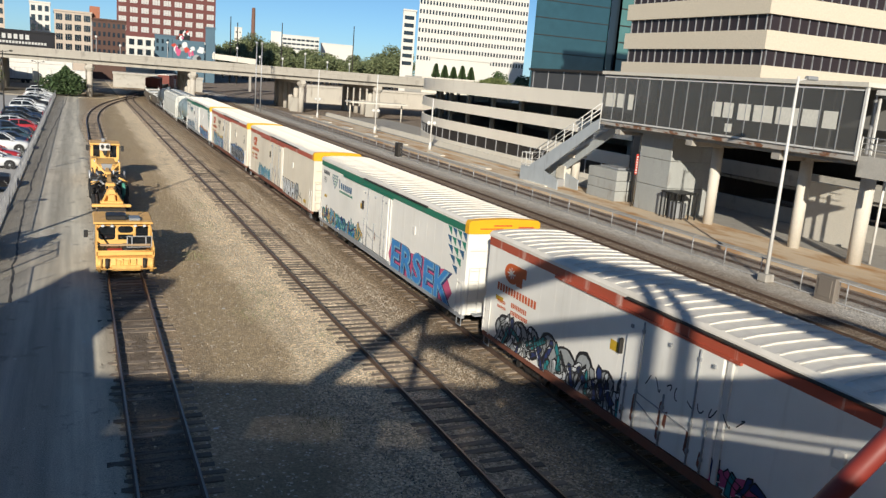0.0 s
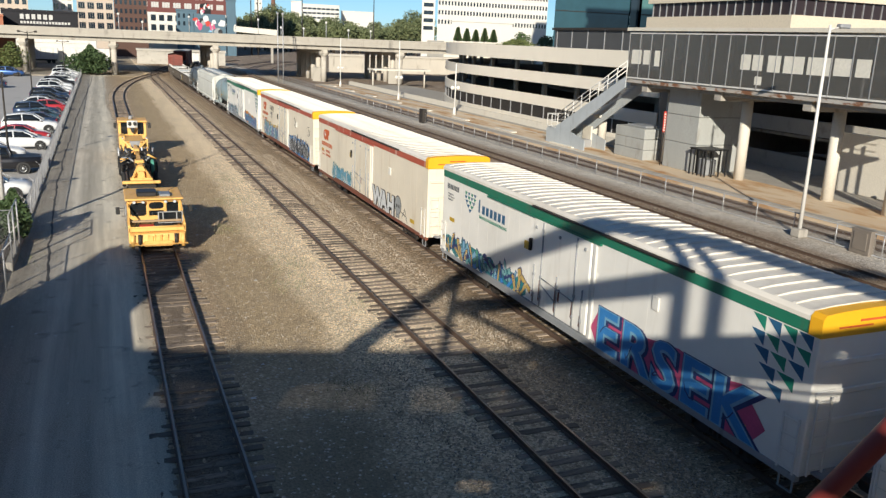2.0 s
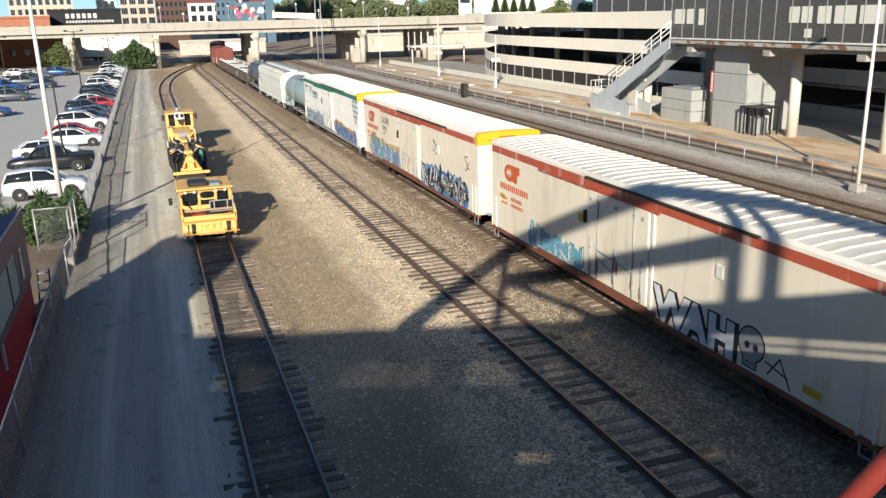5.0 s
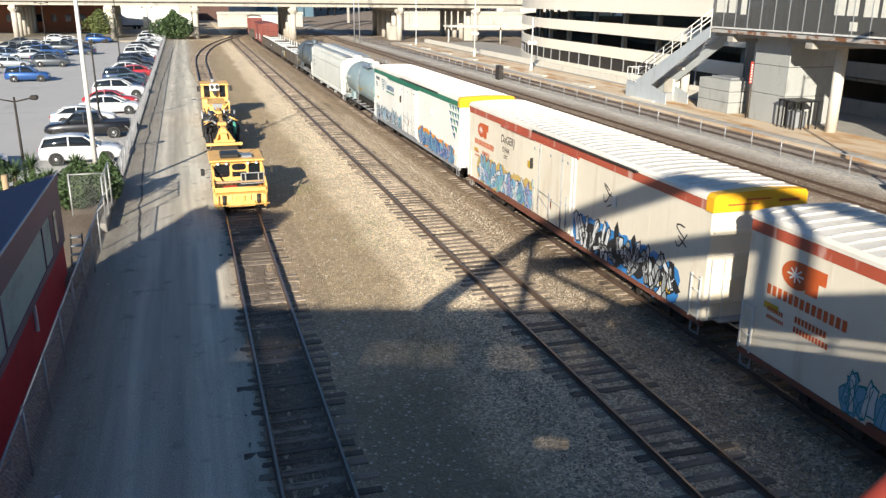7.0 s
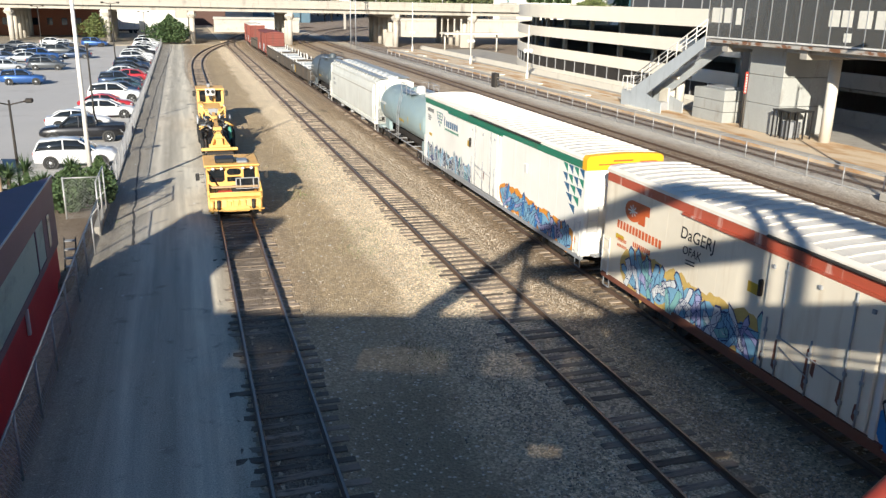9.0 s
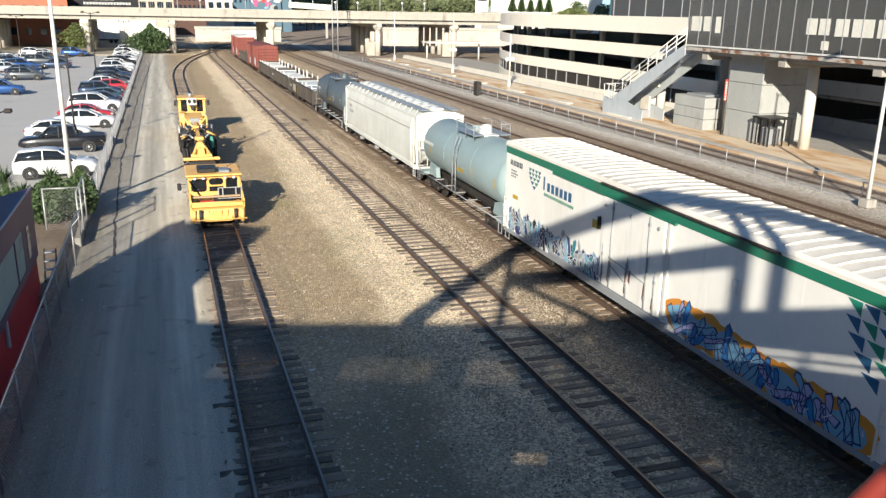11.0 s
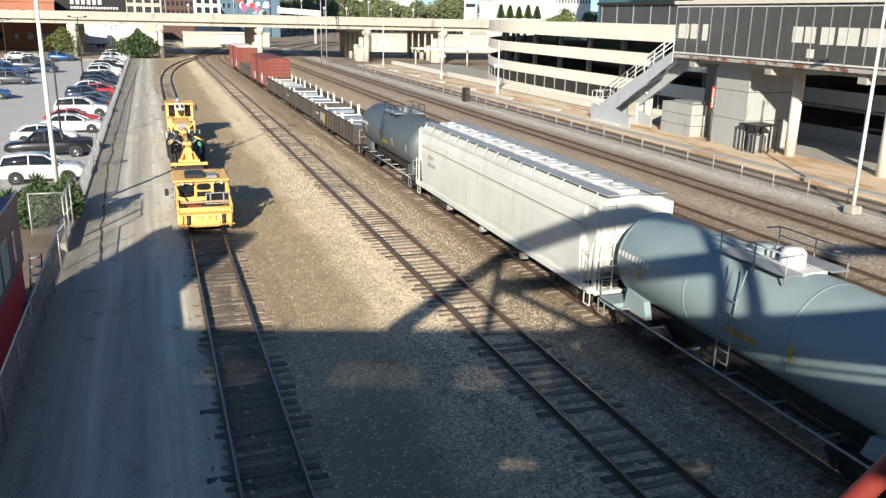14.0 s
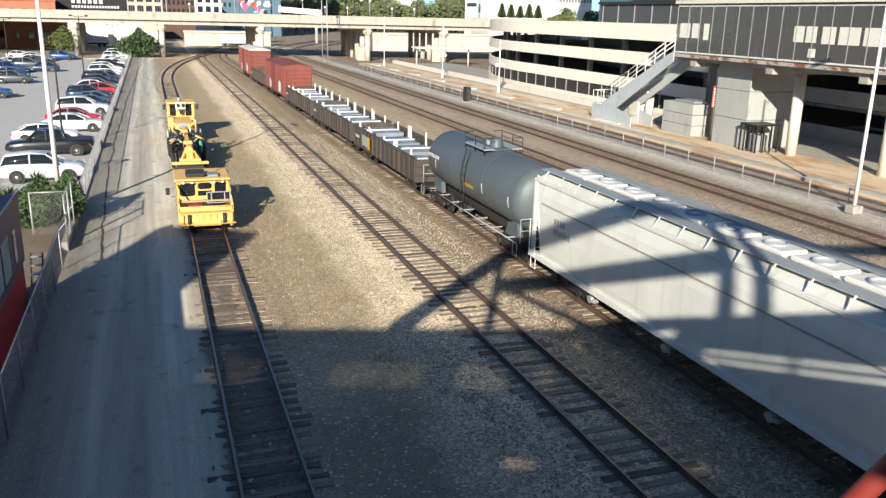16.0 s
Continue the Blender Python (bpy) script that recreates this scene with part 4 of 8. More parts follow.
    for y_, z_, h_ in ((1.32, 1.3, 0.9), (0.22, 1.25, 1.2), (-0.88, 1.4, 0.7), (-1.4, 1.25, 0.5), (0.0, 1.7, 0.5), (1.8, 1.3, 0.35)):
        part("rust_run", Geo().add([(SIDE - 0.0735, y_ - 0.05, z_ + h_), (SIDE - 0.0735, y_ + 0.06, z_ + h_ * 0.9), (SIDE - 0.0735, y_ + 0.1, z_ + 0.1), (SIDE - 0.0735, y_ - 0.02, z_)], [(0, 1, 2, 3)]), M["sill_rust"], door)
    for s in (-1, 1):
        e = s * h
        if s < 0:
            cap = Geo().prism([(-HALF - 0.036, 4.296), (HALF + 0.036, 4.296), (HALF + 0.036, 4.712), (HALF - 0.06, 4.818), (1.0, 4.858), (0, 4.888), (-1.0, 4.858), (-HALF + 0.06, 4.818), (-HALF - 0.036, 4.712)], e - s * 0.30, e + s * 0.045)
            c = part("end_cap", cap, M["car_yellow"], car, "bright yellow end cap")
            part("cap_marks", Geo().box(-0.5, 0.3, e - 0.06, e - 0.04, 4.60, 4.65).box(-1.1, -0.1, e - 0.06, e - 0.04, 4.48, 4.52).box(0.6, 1.3, e - 0.06, e - 0.04, 4.50, 4.58), M["logo_red"], c)
        g = Geo()
        for z in (1.5, 2.2, 2.9, 3.6):
            g.soft(-HALF + 0.1, HALF - 0.1, min(e, e + s * 0.05), max(e, e + s * 0.05), z, z + 0.16, 0.04)
        part("end_ribs", g, body, car)
        end_ladder(car, -HALF + 0.12, -HALF + 0.56, 1.05, 2.9, e + s * 0.10, 5, M["white_part"])
        ladder(car, min(e - s * 0.12, e - s * 0.58), max(e - s * 0.12, e - s * 0.58), 1.0, 2.35, -HALF - 0.07, 4, M["white_part"])
        ladder(car, min(e - s * 0.12, e - s * 0.58), max(e - s * 0.12, e - s * 0.58), 1.0, 2.35, HALF + 0.07, 4, M["white_part"])
        stirrup(car, e - s * 0.35, M["steel_grey"])
        part("end_platform", Geo().soft(-1.2, 1.2, min(e, e + s * 0.36), max(e, e + s * 0.36), 1.02, 1.08, 0.01), M["steel_grey"], car)
        wheel = Geo()
        for k in range(16):
            a, b = k * math.pi / 8, (k + 1) * math.pi / 8
            wheel.tube((0.7 + 0.24 * math.cos(a), e + s * 0.2, 1.9 + 0.24 * math.sin(a)), (0.7 + 0.24 * math.cos(b), e + s * 0.2, 1.9 + 0.24 * math.sin(b)), 0.02, 5)
        for k in range(3):
            a = k * math.pi / 3
            wheel.bar((0.7 - 0.24 * math.cos(a), e + s * 0.2, 1.9 - 0.24 * math.sin(a)), (0.7 + 0.24 * math.cos(a), e + s * 0.2, 1.9 + 0.24 * math.sin(a)), 0.02, 0.02)
        wheel.tube((0.7, e, 1.9), (0.7, e + s * 0.22, 1.9), 0.03, 6)
        if s < 0:
            part("hand_brake", wheel, INK["red"], car, "red hand brake wheel")
    flat("defect_card", [rect(2.35, 2.75, 2.95, 3.25)], M["mark_yellow"], car, 0.002)
    flat("defect_card", [rect(9.2, 9.75, 2.45, 2.62)], M["mark_yellow"], car, 0.002)
    flat("defect_card", [rect(-8.9, -8.3, 1.25, 1.45)], M["mark_yellow"], car, 0.002)
    under(car, length, 7.4)
    return car


def red_marks(car):
    """A red rounded emblem and lettering as plain bars."""
    flat("emblem", [disc(8.75, 3.62, 0.52, 0.36, 18), rect(7.75, 8.75, 3.64, 3.98), rect(7.98, 8.4, 3.28, 3.66)], M["logo_red"], car, 0.0015, "red rounded emblem")
    flat("emblem_star", stroke([(8.95, 3.5), (8.6, 3.76)], 0.05) + stroke([(8.6, 3.5), (8.95, 3.76)], 0.05) + stroke([(8.5, 3.62), (9.05, 3.62)], 0.05) + stroke([(8.78, 3.44), (8.78, 3.82)], 0.05), M["white_part"], car, 0.003)
    bars(car, "company_lettering", [(9.7, 6.9, 2.84, 0.27)], M["logo_red"])
    bars(car, "lettering", [(8.6, 7.5, 2.45, 0.17), (8.6, 7.4, 2.2, 0.15), (9.6, 9.0, 2.4, 0.12), (9.6, 8.95, 2.2, 0.1)], M["logo_red"])


def shield(car, a0, a1, top, low, cols, tri):
    """A shield made of small triangles in green and blue."""
    shapes = [[], []]
    rows = 5
    for r in range(rows):
        z1, z0 = top - (top - low) * r / rows, top - (top - low) * (r + 0.92) / rows
        f = (1, 0.98, 0.86, 0.62, 0.3)[r]
        mid, half = (a0 + a1) / 2, abs(a1 - a0) / 2 * f
        m = (cols, cols, cols - 1, cols - 2 if cols > 3 else 2, 1)[r]
        for c in range(m):
            b0 = mid - half + 2 * half * c / m
            b1 = b0 + 2 * half / m * 0.92
            shapes[(c + r) % 2].append([(b0, z1), ((b0 + b1) / 2, z0), (b1, z1)] if tri else [(b0, z1), (b0, z0), (b1, z1)])
    flat("shield_emblem", [s[::-1] for s in shapes[0]], M["logo_blue"], car, 0.0016)
    flat("shield_emblem", [s[::-1] for s in shapes[1]], M["logo_green"], car, 0.0016)


def green_marks(car):
    shield(car, 8.25, 7.05, 4.05, 3.2, 4, True)
    word = [(6.8, 6.66, 3.42, 3.95)] + [(6.45 - 0.36 * k, 6.2 - 0.36 * k, 3.42, 3.76) for k in range(6)]
    flat("company_lettering", [rect(q, p, h0, h1) for p, q, h0, h1 in word], M["logo_blue"], car, 0.002)
    bars(car, "slogan", [(6.7, 4.2, 3.2, 0.12)], M["logo_green"])
    bars(car, "lettering", [(10.1, 8.8, 3.85, 0.22)], M["mark_dark"])
    bars(car, "data_marks", [(10.0, 9.4, 3.6, 0.06), (10.0, 9.3, 3.48, 0.06), (10.0, 9.45, 3.36, 0.06)], M["mark_dark"])
    shield(car, -8.6, -10.45, 4.27, 2.4, 4, False)


TRAIN = []       # (car, distance of its middle along the track at the clip's start)
a = reefer("white refrigerator boxcar with an orange-red stripe and black graffiti", M["red_stripe"], M["reefer_white"], M["sill_rust"])
red_marks(a)
throw(a, 3, 0.3, 9.5, 1.0, 2.25, "grey", "black", 9, 0.1)
burner(a, 3, 0.6, 9.2, 0.98, 2.05, ["grey", "white", "navy", "white", "teal"], "black", None, "black and grey graffiti", 10, 0.0, 0.07)
burner(a, 9, -6.8, -1.2, 0.98, 1.75, ["pink", "red", "teal", "navy"], "black", None, "red and teal graffiti", 5)
flat("tag", sum([stroke(curve_pts(random.Random(40 + k), 0.9 - 0.42 * k, 2.72 + 0.02 * k, 0.14, 0.17, 6), 0.035) for k in range(9)], []), INK["black"], a, 0.076)
TRAIN.append((a, 15.4))

b = reefer("white refrigerator boxcar with a green stripe and bright blue graffiti letters", M["green_stripe"], M["reefer_white"], M["steel_grey"])
green_marks(b)
burner(b, 12, 2.5, 10.2, 0.95, 1.9, ["teal", "blue", "mint", "navy", "sky", "green", "yellow"], "navy", None, "teal, blue and green graffiti", 9, 0.0, 0.03)
flat("graffiti_cloud", [[(-1.95, 1.55), (-2.4, 2.35), (-3.6, 2.4), (-4.8, 2.2), (-6.2, 2.4), (-7.6, 2.2), (-8.6, 2.4), (-9.5, 1.6), (-9.0, 1.0), (-2.4, 1.0)]], INK["pink"], b, 0.0012, "pink spray cloud")
for text, at_ in (("E", -2.85), ("R", -4.3), ("S", -5.65), ("E", -6.95), ("K", -8.35)):
    words("graffiti_shadow", text, 1.85, INK["navy"], b, at_ - 0.05, 1.0, 0.0025, 0.14, 1.3)
    words("graffiti_letter", text, 1.85, INK["sky"], b, at_, 1.03, 0.0045, 0.085, 1.28)
    words("graffiti_glow", text, 1.85, INK["blue"], b, at_ + 0.01, 1.06, 0.0055, 0.03, 1.26)
flat("graffiti_shine", sum([stroke(curve_pts(random.Random(70 + k), -2.8 - 1.35 * k, 1.6, 0.3, 0.35, 4), 0.035) for k in range(5)], []), INK["navy"], b, 0.0065)
TRAIN.append((b, 38.4))

c = reefer("cream refrigerator boxcar with a red stripe, white and black letters", M["red_stripe"], M["reefer_cream"], M["sill_rust"])
red_marks(c)
burner(c, 21, 2.3, 6.8, 1.02, 1.95, ["sky", "white", "sky"], "teal", None, "pale blue graffiti", 5, 0.0, 0.04)
for text, at_ in (("W", -2.95), ("A", -4.1), ("H", -5.25)):
    words("graffiti_shadow", text, 1.4, INK["black"], c, at_ - 0.05, 1.0, 0.002, 0.17, 1.15)
    words("graffiti_letter", text, 1.4, INK["white"], c, at_, 1.05, 0.0035, 0.07, 1.12)
flat("graffiti_skull_rim", [disc(-6.45, 1.75, 0.52, 0.5, 18), rect(-6.7, -6.15, 1.08, 1.4)], INK["black"], c, 0.002)
flat("graffiti_skull", [disc(-6.45, 1.75, 0.47, 0.45, 18), rect(-6.65, -6.2, 1.12, 1.4)], INK["grey"], c, 0.003)
flat("graffiti_skull_marks", [disc(-6.3, 1.7, 0.1, 0.11, 10), disc(-6.62, 1.7, 0.1, 0.11, 10)] + stroke([(-6.3, 1.25), (-6.6, 1.25)], 0.03) + stroke([(-7.1, 1.2), (-7.5, 1.75), (-7.9, 1.1)], 0.05) + stroke([(-7.0, 1.5), (-7.8, 1.35)], 0.05), INK["black"], c, 0.004)
TRAIN.append((c, 61.5))

d = reefer("rust-stained cream refrigerator boxcar with a faded red stripe and graffiti", M["red_stripe"], M["reefer_cream"], M["sill_rust"])
red_marks(d)
burner(d, 33, 1.3, 8.9, 0.95, 2.2, ["sky", "lilac", "mint", "white", "sky", "mint"], "navy", "yellow", "blue and violet graffiti on a yellow cloud", 9, 0.0, 0.03)
burner(d, 34, -9.0, -2.3, 0.95, 2.15, ["black", "white", "grey", "white", "white"], "black", "blue", "silver and black graffiti on a blue cloud", 8, 0.0, 0.07)
words("tag", "DaGERJ", 0.52, INK["black"], d, 5.15, 3.52, 0.002, 0.004, 1.0, 0.1, "hand-painted black word")
words("tag", "OFAK", 0.36, INK["black"], d, 5.35, 3.08, 0.002, 0.004, 1.0, 0.1)
flat("tag", stroke([(5.6, 2.92), (5.15, 2.95)], 0.04) + stroke([(5.6, 2.82), (5.15, 2.85)], 0.04), INK["black"], d, 0.002)
flat("tag", sum([stroke(curve_pts(random.Random(50 + k), -4.6, 3.2 + 0.15 * k, 0.35, 0.25, 6), 0.05) for k in range(3)], []) + sum([stroke(curve_pts(random.Random(60 + k), -9.2, 3.1 + 0.1 * k, 0.3, 0.25, 6), 0.05) for k in range(3)], []), INK["black"], d, 0.002)
TRAIN.append((d, 84.4))

e = reefer("white refrigerator boxcar with a green stripe and orange-edged graffiti", M["green_stripe"], M["reefer_white"], M["steel_grey"])
green_marks(e)
burner(e, 44, 1.6, 10.2, 0.95, 2.0, ["navy", "teal", "grey", "navy", "black", "sky", "navy"], "white", None, "dark blue graffiti with white edges", 11, 0.0, 0.035)
burner(e, 47, -9.6, -2.4, 0.95, 1.95, ["sky", "sky", "blue", "lilac", "sky"], "navy", "orange", "pale blue graffiti with a yellow edge", 7, 0.3, 0.05)
TRAIN.append((e, 107.2))


def tank_car(label, skin, length=12.4, r=1.45, dark=False):
    car = thing("tank_car", label, "tank car", "freight train")
    h = length / 2
    zc = 2.68
    prof = [(0.0, -h), (r * 0.45, -h + 0.05), (r * 0.78, -h + 0.19), (r * 0.93, -h + 0.38), (r, -h + 0.62)]
    prof = prof + [(r * k, y) for k, y in ((1.0, -h / 3), (1.0, h / 3))] + [(q, -y) for q, y in prof[::-1]]
    part("tank", Geo().lathe(prof, 44, (0, 0, zc), "y"), skin, car)
    g = Geo()
    for y in (-h + 0.62, -h / 3, h / 3, h - 0.62):
        g.lathe([(r + 0.001, y - 0.04), (r + 0.01, y - 0.03), (r + 0.01, y + 0.03), (r + 0.001, y + 0.04)], 44, (0, 0, zc), "y")
    tagged(part("weld_seams", g, skin, car), kind="stuff")
    t = zc + r
    part("valve_housing", Geo().lathe([(0.0, 0.48), (0.22, 0.46), (0.32, 0.36), (0.34, -0.08)], 20, (0, -0.4, t)), skin if dark else M["white_part"], car)
    part("dome_plate", Geo().soft(-0.42, 0.42, -1.2, 1.2, t - 0.06, t + 0.025, 0.02), skin if dark else M["white_part"], car)
    for yy in (0.15, 0.35):
        part("valve", Geo().tube((0.15, yy, t), (0.15, yy, t + 0.3), 0.06, 8).tube((-0.15, yy, t), (-0.15, yy, t + 0.22), 0.05, 8), M["steel_grey"], car)
    part("manway", Geo().lathe([(0.0, 0.26), (0.28, 0.25), (0.30, 0.2), (0.24, 0.18), (0.24, -0.08)], 20, (0, 0.75, t)), skin, car)
    deck = Geo().box(-1.0, -0.45, -1.3, 1.3, t + 0.0, t + 0.05).box(0.45, 1.0, -1.3, 1.3, t + 0.0, t + 0.05)
    part("top_platform", deck, M["roof_walk"] if dark else M["steel_sheet"], car)
    rail = Geo()
    for x in (-0.98, 0.98):
        for y in (-1.25, -0.1, 1.25):
            rail.tube((x, y, t - 0.2), (x, y, t + 0.55), 0.022, 6)
        rail.tube((x, -1.25, t + 0.55), (x, 1.25, t + 0.55), 0.022, 6)
        rail.tube((x, -1.25, t + 0.3), (x, 1.25, t + 0.3), 0.018, 6)
    for y in (-1.25, 1.25):
        rail.tube((-0.98, y, t + 0.55), (-0.5, y, t + 0.55), 0.022, 6)
        rail.tube((0.5, y, t + 0.55), (0.98, y, t + 0.55), 0.022, 6)
    tagged(part("platform_rail", rail, M["black"] if dark else M["steel_grey"], car), kind="stuff")
    for s in (-1, 1):
        lad = Geo()
        for y in (-0.25, 0.25):
            pts = [(s * 1.56, y, 1.1), (s * 1.56, y, 2.7), (s * 1.48, y, 3.3), (s * 1.28, y, t - 0.1)]
            for p, q in zip(pts, pts[1:]):
                lad.tube(p, q, 0.022, 6)
        for z in (1.4, 1.75, 2.1, 2.45, 2.8, 3.15):
            lad.tube((s * 1.56 - s * max(0, z - 2.7) * 0.14, -0.25, z), (s * 1.56 - s * max(0, z - 2.7) * 0.14, 0.25, z), 0.016, 6)
        tagged(part("side_ladder", lad, M["black"] if dark else M["steel_grey"], car), kind="stuff")
        hr = Geo()
        x = s * 1.52
        for k in range(7):
            y = -h + 0.9 + (length - 1.8) * k / 6
            hr.bar((s * 0.9, y, 1.02), (x, y, 1.02), 0.05, 0.05)
        hr.tube((x, -h - 0.2, 1.06), (x, h + 0.2, 1.06), 0.03, 8)
        part("side_rail", hr, M["steel_grey"] if dark else M["steel"], car)
        for e_ in (-1, 1):
            part("cradle", Geo().prism([(e_ * (h - 1.9), 0.95), (e_ * (h - 0.55), 0.95), (e_ * (h - 0.75), 1.75), (e_ * (h - 1.7), 1.5)], s * 0.95 - 0.12, s * 0.95 + 0.12, "x"), skin, car)
    for s in (-1, 1):
        e_ = s * (h + 0.35)
        part("end_sill", Geo().soft(-1.45, 1.45, min(e_, e_ - s * 0.9), max(e_, e_ - s * 0.9), 0.88, 1.08, 0.02), skin if not dark else M["iron"], car)
        er = Geo()
        for x in (-1.4, 1.4):
            er.tube((x, e_, 1.05), (x, e_, 2.1), 0.022, 6)
        er.tube((-1.4, e_, 2.1), (1.4, e_, 2.1), 0.022, 6)
        er.tube((-1.4, e_, 1.6), (1.4, e_, 1.6), 0.018, 6)
        part("end_rail", er, M["steel_grey"], car)
        stirrup(car, s * (h + 0.1), M["steel_grey"])
    under(car, length + 0.7, h - 1.5, False)
    g = Geo().soft(-0.4, 0.4, -h, h, 0.75, 1.25, 0.05)
    part("stub_sill", g, M["iron"], car)
    # markings that follow the shell
    def shell_patch(name, a0, a1, ang0, ang1, material):
        q = Geo()
        n = 4
        pts = []
        for i in range(n + 1):
            w = math.radians(ang0 + (ang1 - ang0) * i / n)
            for yy in (a0, a1):
                pts.append((-(r + 0.012) * math.cos(w), yy, zc + (r + 0.012) * math.sin(w)))
        q.add(pts, [(2 * i, 2 * i + 1, 2 * i + 3, 2 * i + 2) for i in range(n)], True)
        return part(name, q, material, car)
    for k in range(9):
        shell_patch("lettering", 5.6 - 0.2 * k, 5.6 - 0.2 * k - 0.13, 6, 13, M["white_part"])
    for k in range(5):
        shell_patch("hazard_lettering", 0.2 - 0.26 * k, 0.2 - 0.26 * k - 0.2, -18, -10, M["mark_yellow"])
    for y in (4.4, -2.2, -5.2):
        shell_patch("reflector", y, y - 0.12, -14, 4, M["mark_yellow"] if not dark else M["white_part"])
    return car


TRAIN.append((tank_car("pale blue tank car with a railed top platform and side handrails", M["tank_blue"]), 124.6))


def hopper(label, length=20.2):
    car = thing("covered_hopper", label, "hopper car", "freight train")
    h = length / 2
    side = [(-1.5, 1.18), (1.5, 1.18), (1.56, 1.5), (1.6, 2.3), (1.6, 3.0), (1.54, 3.6), (1.42, 4.02), (1.34, 4.12), (-1.34, 4.12), (-1.42, 4.02), (-1.54, 3.6), (-1.6, 3.0), (-1.6, 2.3), (-1.56, 1.5)]
    part("body", Geo().prism(side, -h + 1.0, h - 1.0, smooth=False), M["hopper_grey"], car)
    part("roof", Geo().prism([(-1.36, 4.10), (1.36, 4.10), (1.0, 4.30), (0, 4.38), (-1.0, 4.30)], -h + 0.2, h - 0.2), M["hopper_grey"], car)
    for s in (-1, 1):
        part("side_sill", Geo().soft(s * 1.52 - 0.1, s * 1.52 + 0.1, -h + 0.15, h - 0.15, 0.98, 1.22, 0.02), M["hopper_grey"], car)
        part("top_chord", Geo().soft(s * 1.44 - 0.05, s * 1.44 + 0.05, -h + 0.1, h - 0.1, 4.0, 4.14, 0.02), M["hopper_grey"], car)
        part("roof_walk", Geo().box(s * 0.92 - 0.26, s * 0.92 + 0.26, -h + 0.1, h - 0.1, 4.42, 4.46), M["roof_walk"], car)
        for k in range(16):
            y = -h + 0.7 + (length - 1.4) * k / 15
            part("walk_bracket", Geo().bar((s * 1.42, y, 4.1), (s * 1.18, y, 4.45), 0.05, 0.03), M["white_part"], car)
    hatch = Geo().soft(-0.42, 0.42, -0.75, 0.75, 4.36, 4.5, 0.04)
    ring = Geo().lathe([(0.28, 4.50), (0.28, 4.55), (0.31, 4.57), (0.34, 4.55), (0.34, 4.50)], 20)
    hm = rm = None
    for k in range(11):
        y = -h + 1.35 + (length - 2.7) * k / 10
        if hm is None:
            hm = part("roof_hatch", hatch, M["white_part"], car, at=pose(0, y, 0)).data
            rm = part("hatch_ring", ring, M["roof_walk"], car, at=pose(0, y, 0)).data
        else:
            share("roof_hatch", hm, car, pose(0, y, 0))
            share("hatch_ring", rm, car, pose(0, y, 0))
    for s in (-1, 1):
        e_ = s * (h - 1.0)
        slope = Geo().prism([(e_, 4.12), (e_, 1.18), (e_ + s * 0.04, 1.18), (s * (h - 0.14), 2.75), (s * (h - 0.14), 4.12)], -1.38, 1.38, "x")
        part("slope_rib", Geo().bar((0, e_ + s * 0.12, 1.2), (0, s * (h - 0.12), 2.7), 0.12, 0.1, (1, 0, 0)), M["hopper_grey"], car)
        part("brake_gear", Geo().soft(-0.9, -0.35, min(e_ + s * 0.3, e_ + s * 0.75), max(e_ + s * 0.3, e_ + s * 0.75), 1.08, 1.5, 0.05).tube((0.1, e_ + s * 0.5, 1.25), (1.0, e_ + s * 0.5, 1.25), 0.13, 10), M["iron"], car)
        part("end_slope", slope, M["hopper_grey"], car)
        for x in (-1.42, 1.42):
            part("end_post", Geo().bar((x, s * (h - 0.15), 1.0), (x, s * (h - 0.15), 4.12), 0.12, 0.12, (0, 1, 0)), M["hopper_grey"], car)
            part("end_brace", Geo().bar((x, s * (h - 1.0), 1.2), (x, s * (h - 0.2), 3.2), 0.08, 0.08, (1, 0, 0)), M["hopper_grey"], car)
        part("end_rail", Geo().bar((-1.42, s * (h - 0.15), 2.2), (1.42, s * (h - 0.15), 2.2), 0.08, 0.08), M["hopper_grey"], car)
        end_ladder(car, -1.3, -0.8, 1.1, 4.2, s * (h - 0.02), 9, M["white_part"])
        ladder(car, min(s * (h - 0.2), s * (h - 0.7)), max(s * (h - 0.2), s * (h - 0.7)), 1.0, 2.5, -1.62, 5, M["white_part"])
        part("end_platform", Geo().soft(-1.45, 1.45, min(s * h, s * (h - 0.95)), max(s * h, s * (h - 0.95)), 0.95, 1.08, 0.02), M["hopper_grey"], car)
        stirrup(car, s * (h - 0.4), M["white_part"])
    for y in (-4.6, 0.0, 4.6):
        part("outlet_gate", Geo().prism([(-1.3, 1.2), (1.3, 1.2), (0.5, 0.45), (-0.5, 0.45)], y - 1.5, y + 1.5), M["iron"], car)
        for s in (-1, 1):
            part("gate_gear", Geo().tube((s * 1.0, y + 0.8, 0.6), (s * 1.35, y + 0.8, 0.6), 0.14, 10).soft(s * 1.2 - 0.12, s * 1.2 + 0.12, y + 0.55, y + 1.05, 0.5, 0.66, 0.03), M["steel"], car)
    g = Geo()
    for s in (-1, 1):
        g.box(s * 1.6 - 0.012, s * 1.6 + 0.012, -h + 1.05, h - 1.05, 3.28, 3.33)
    part("side_seam", g, M["seam"], car)
    q = Geo()
    for k in range(4):
        q.box(-1.612, -1.604, 7.9 - 0.22 * k - 0.15, 7.9 - 0.22 * k, 2.75, 2.97)
    for k in range(6):
        q.box(-1.612, -1.604, 7.9 - 0.22 * k - 0.15, 7.9 - 0.22 * k, 2.35, 2.57)
    tagged(part("reporting_mark", q, M["steel_grey"], car), kind="stuff")
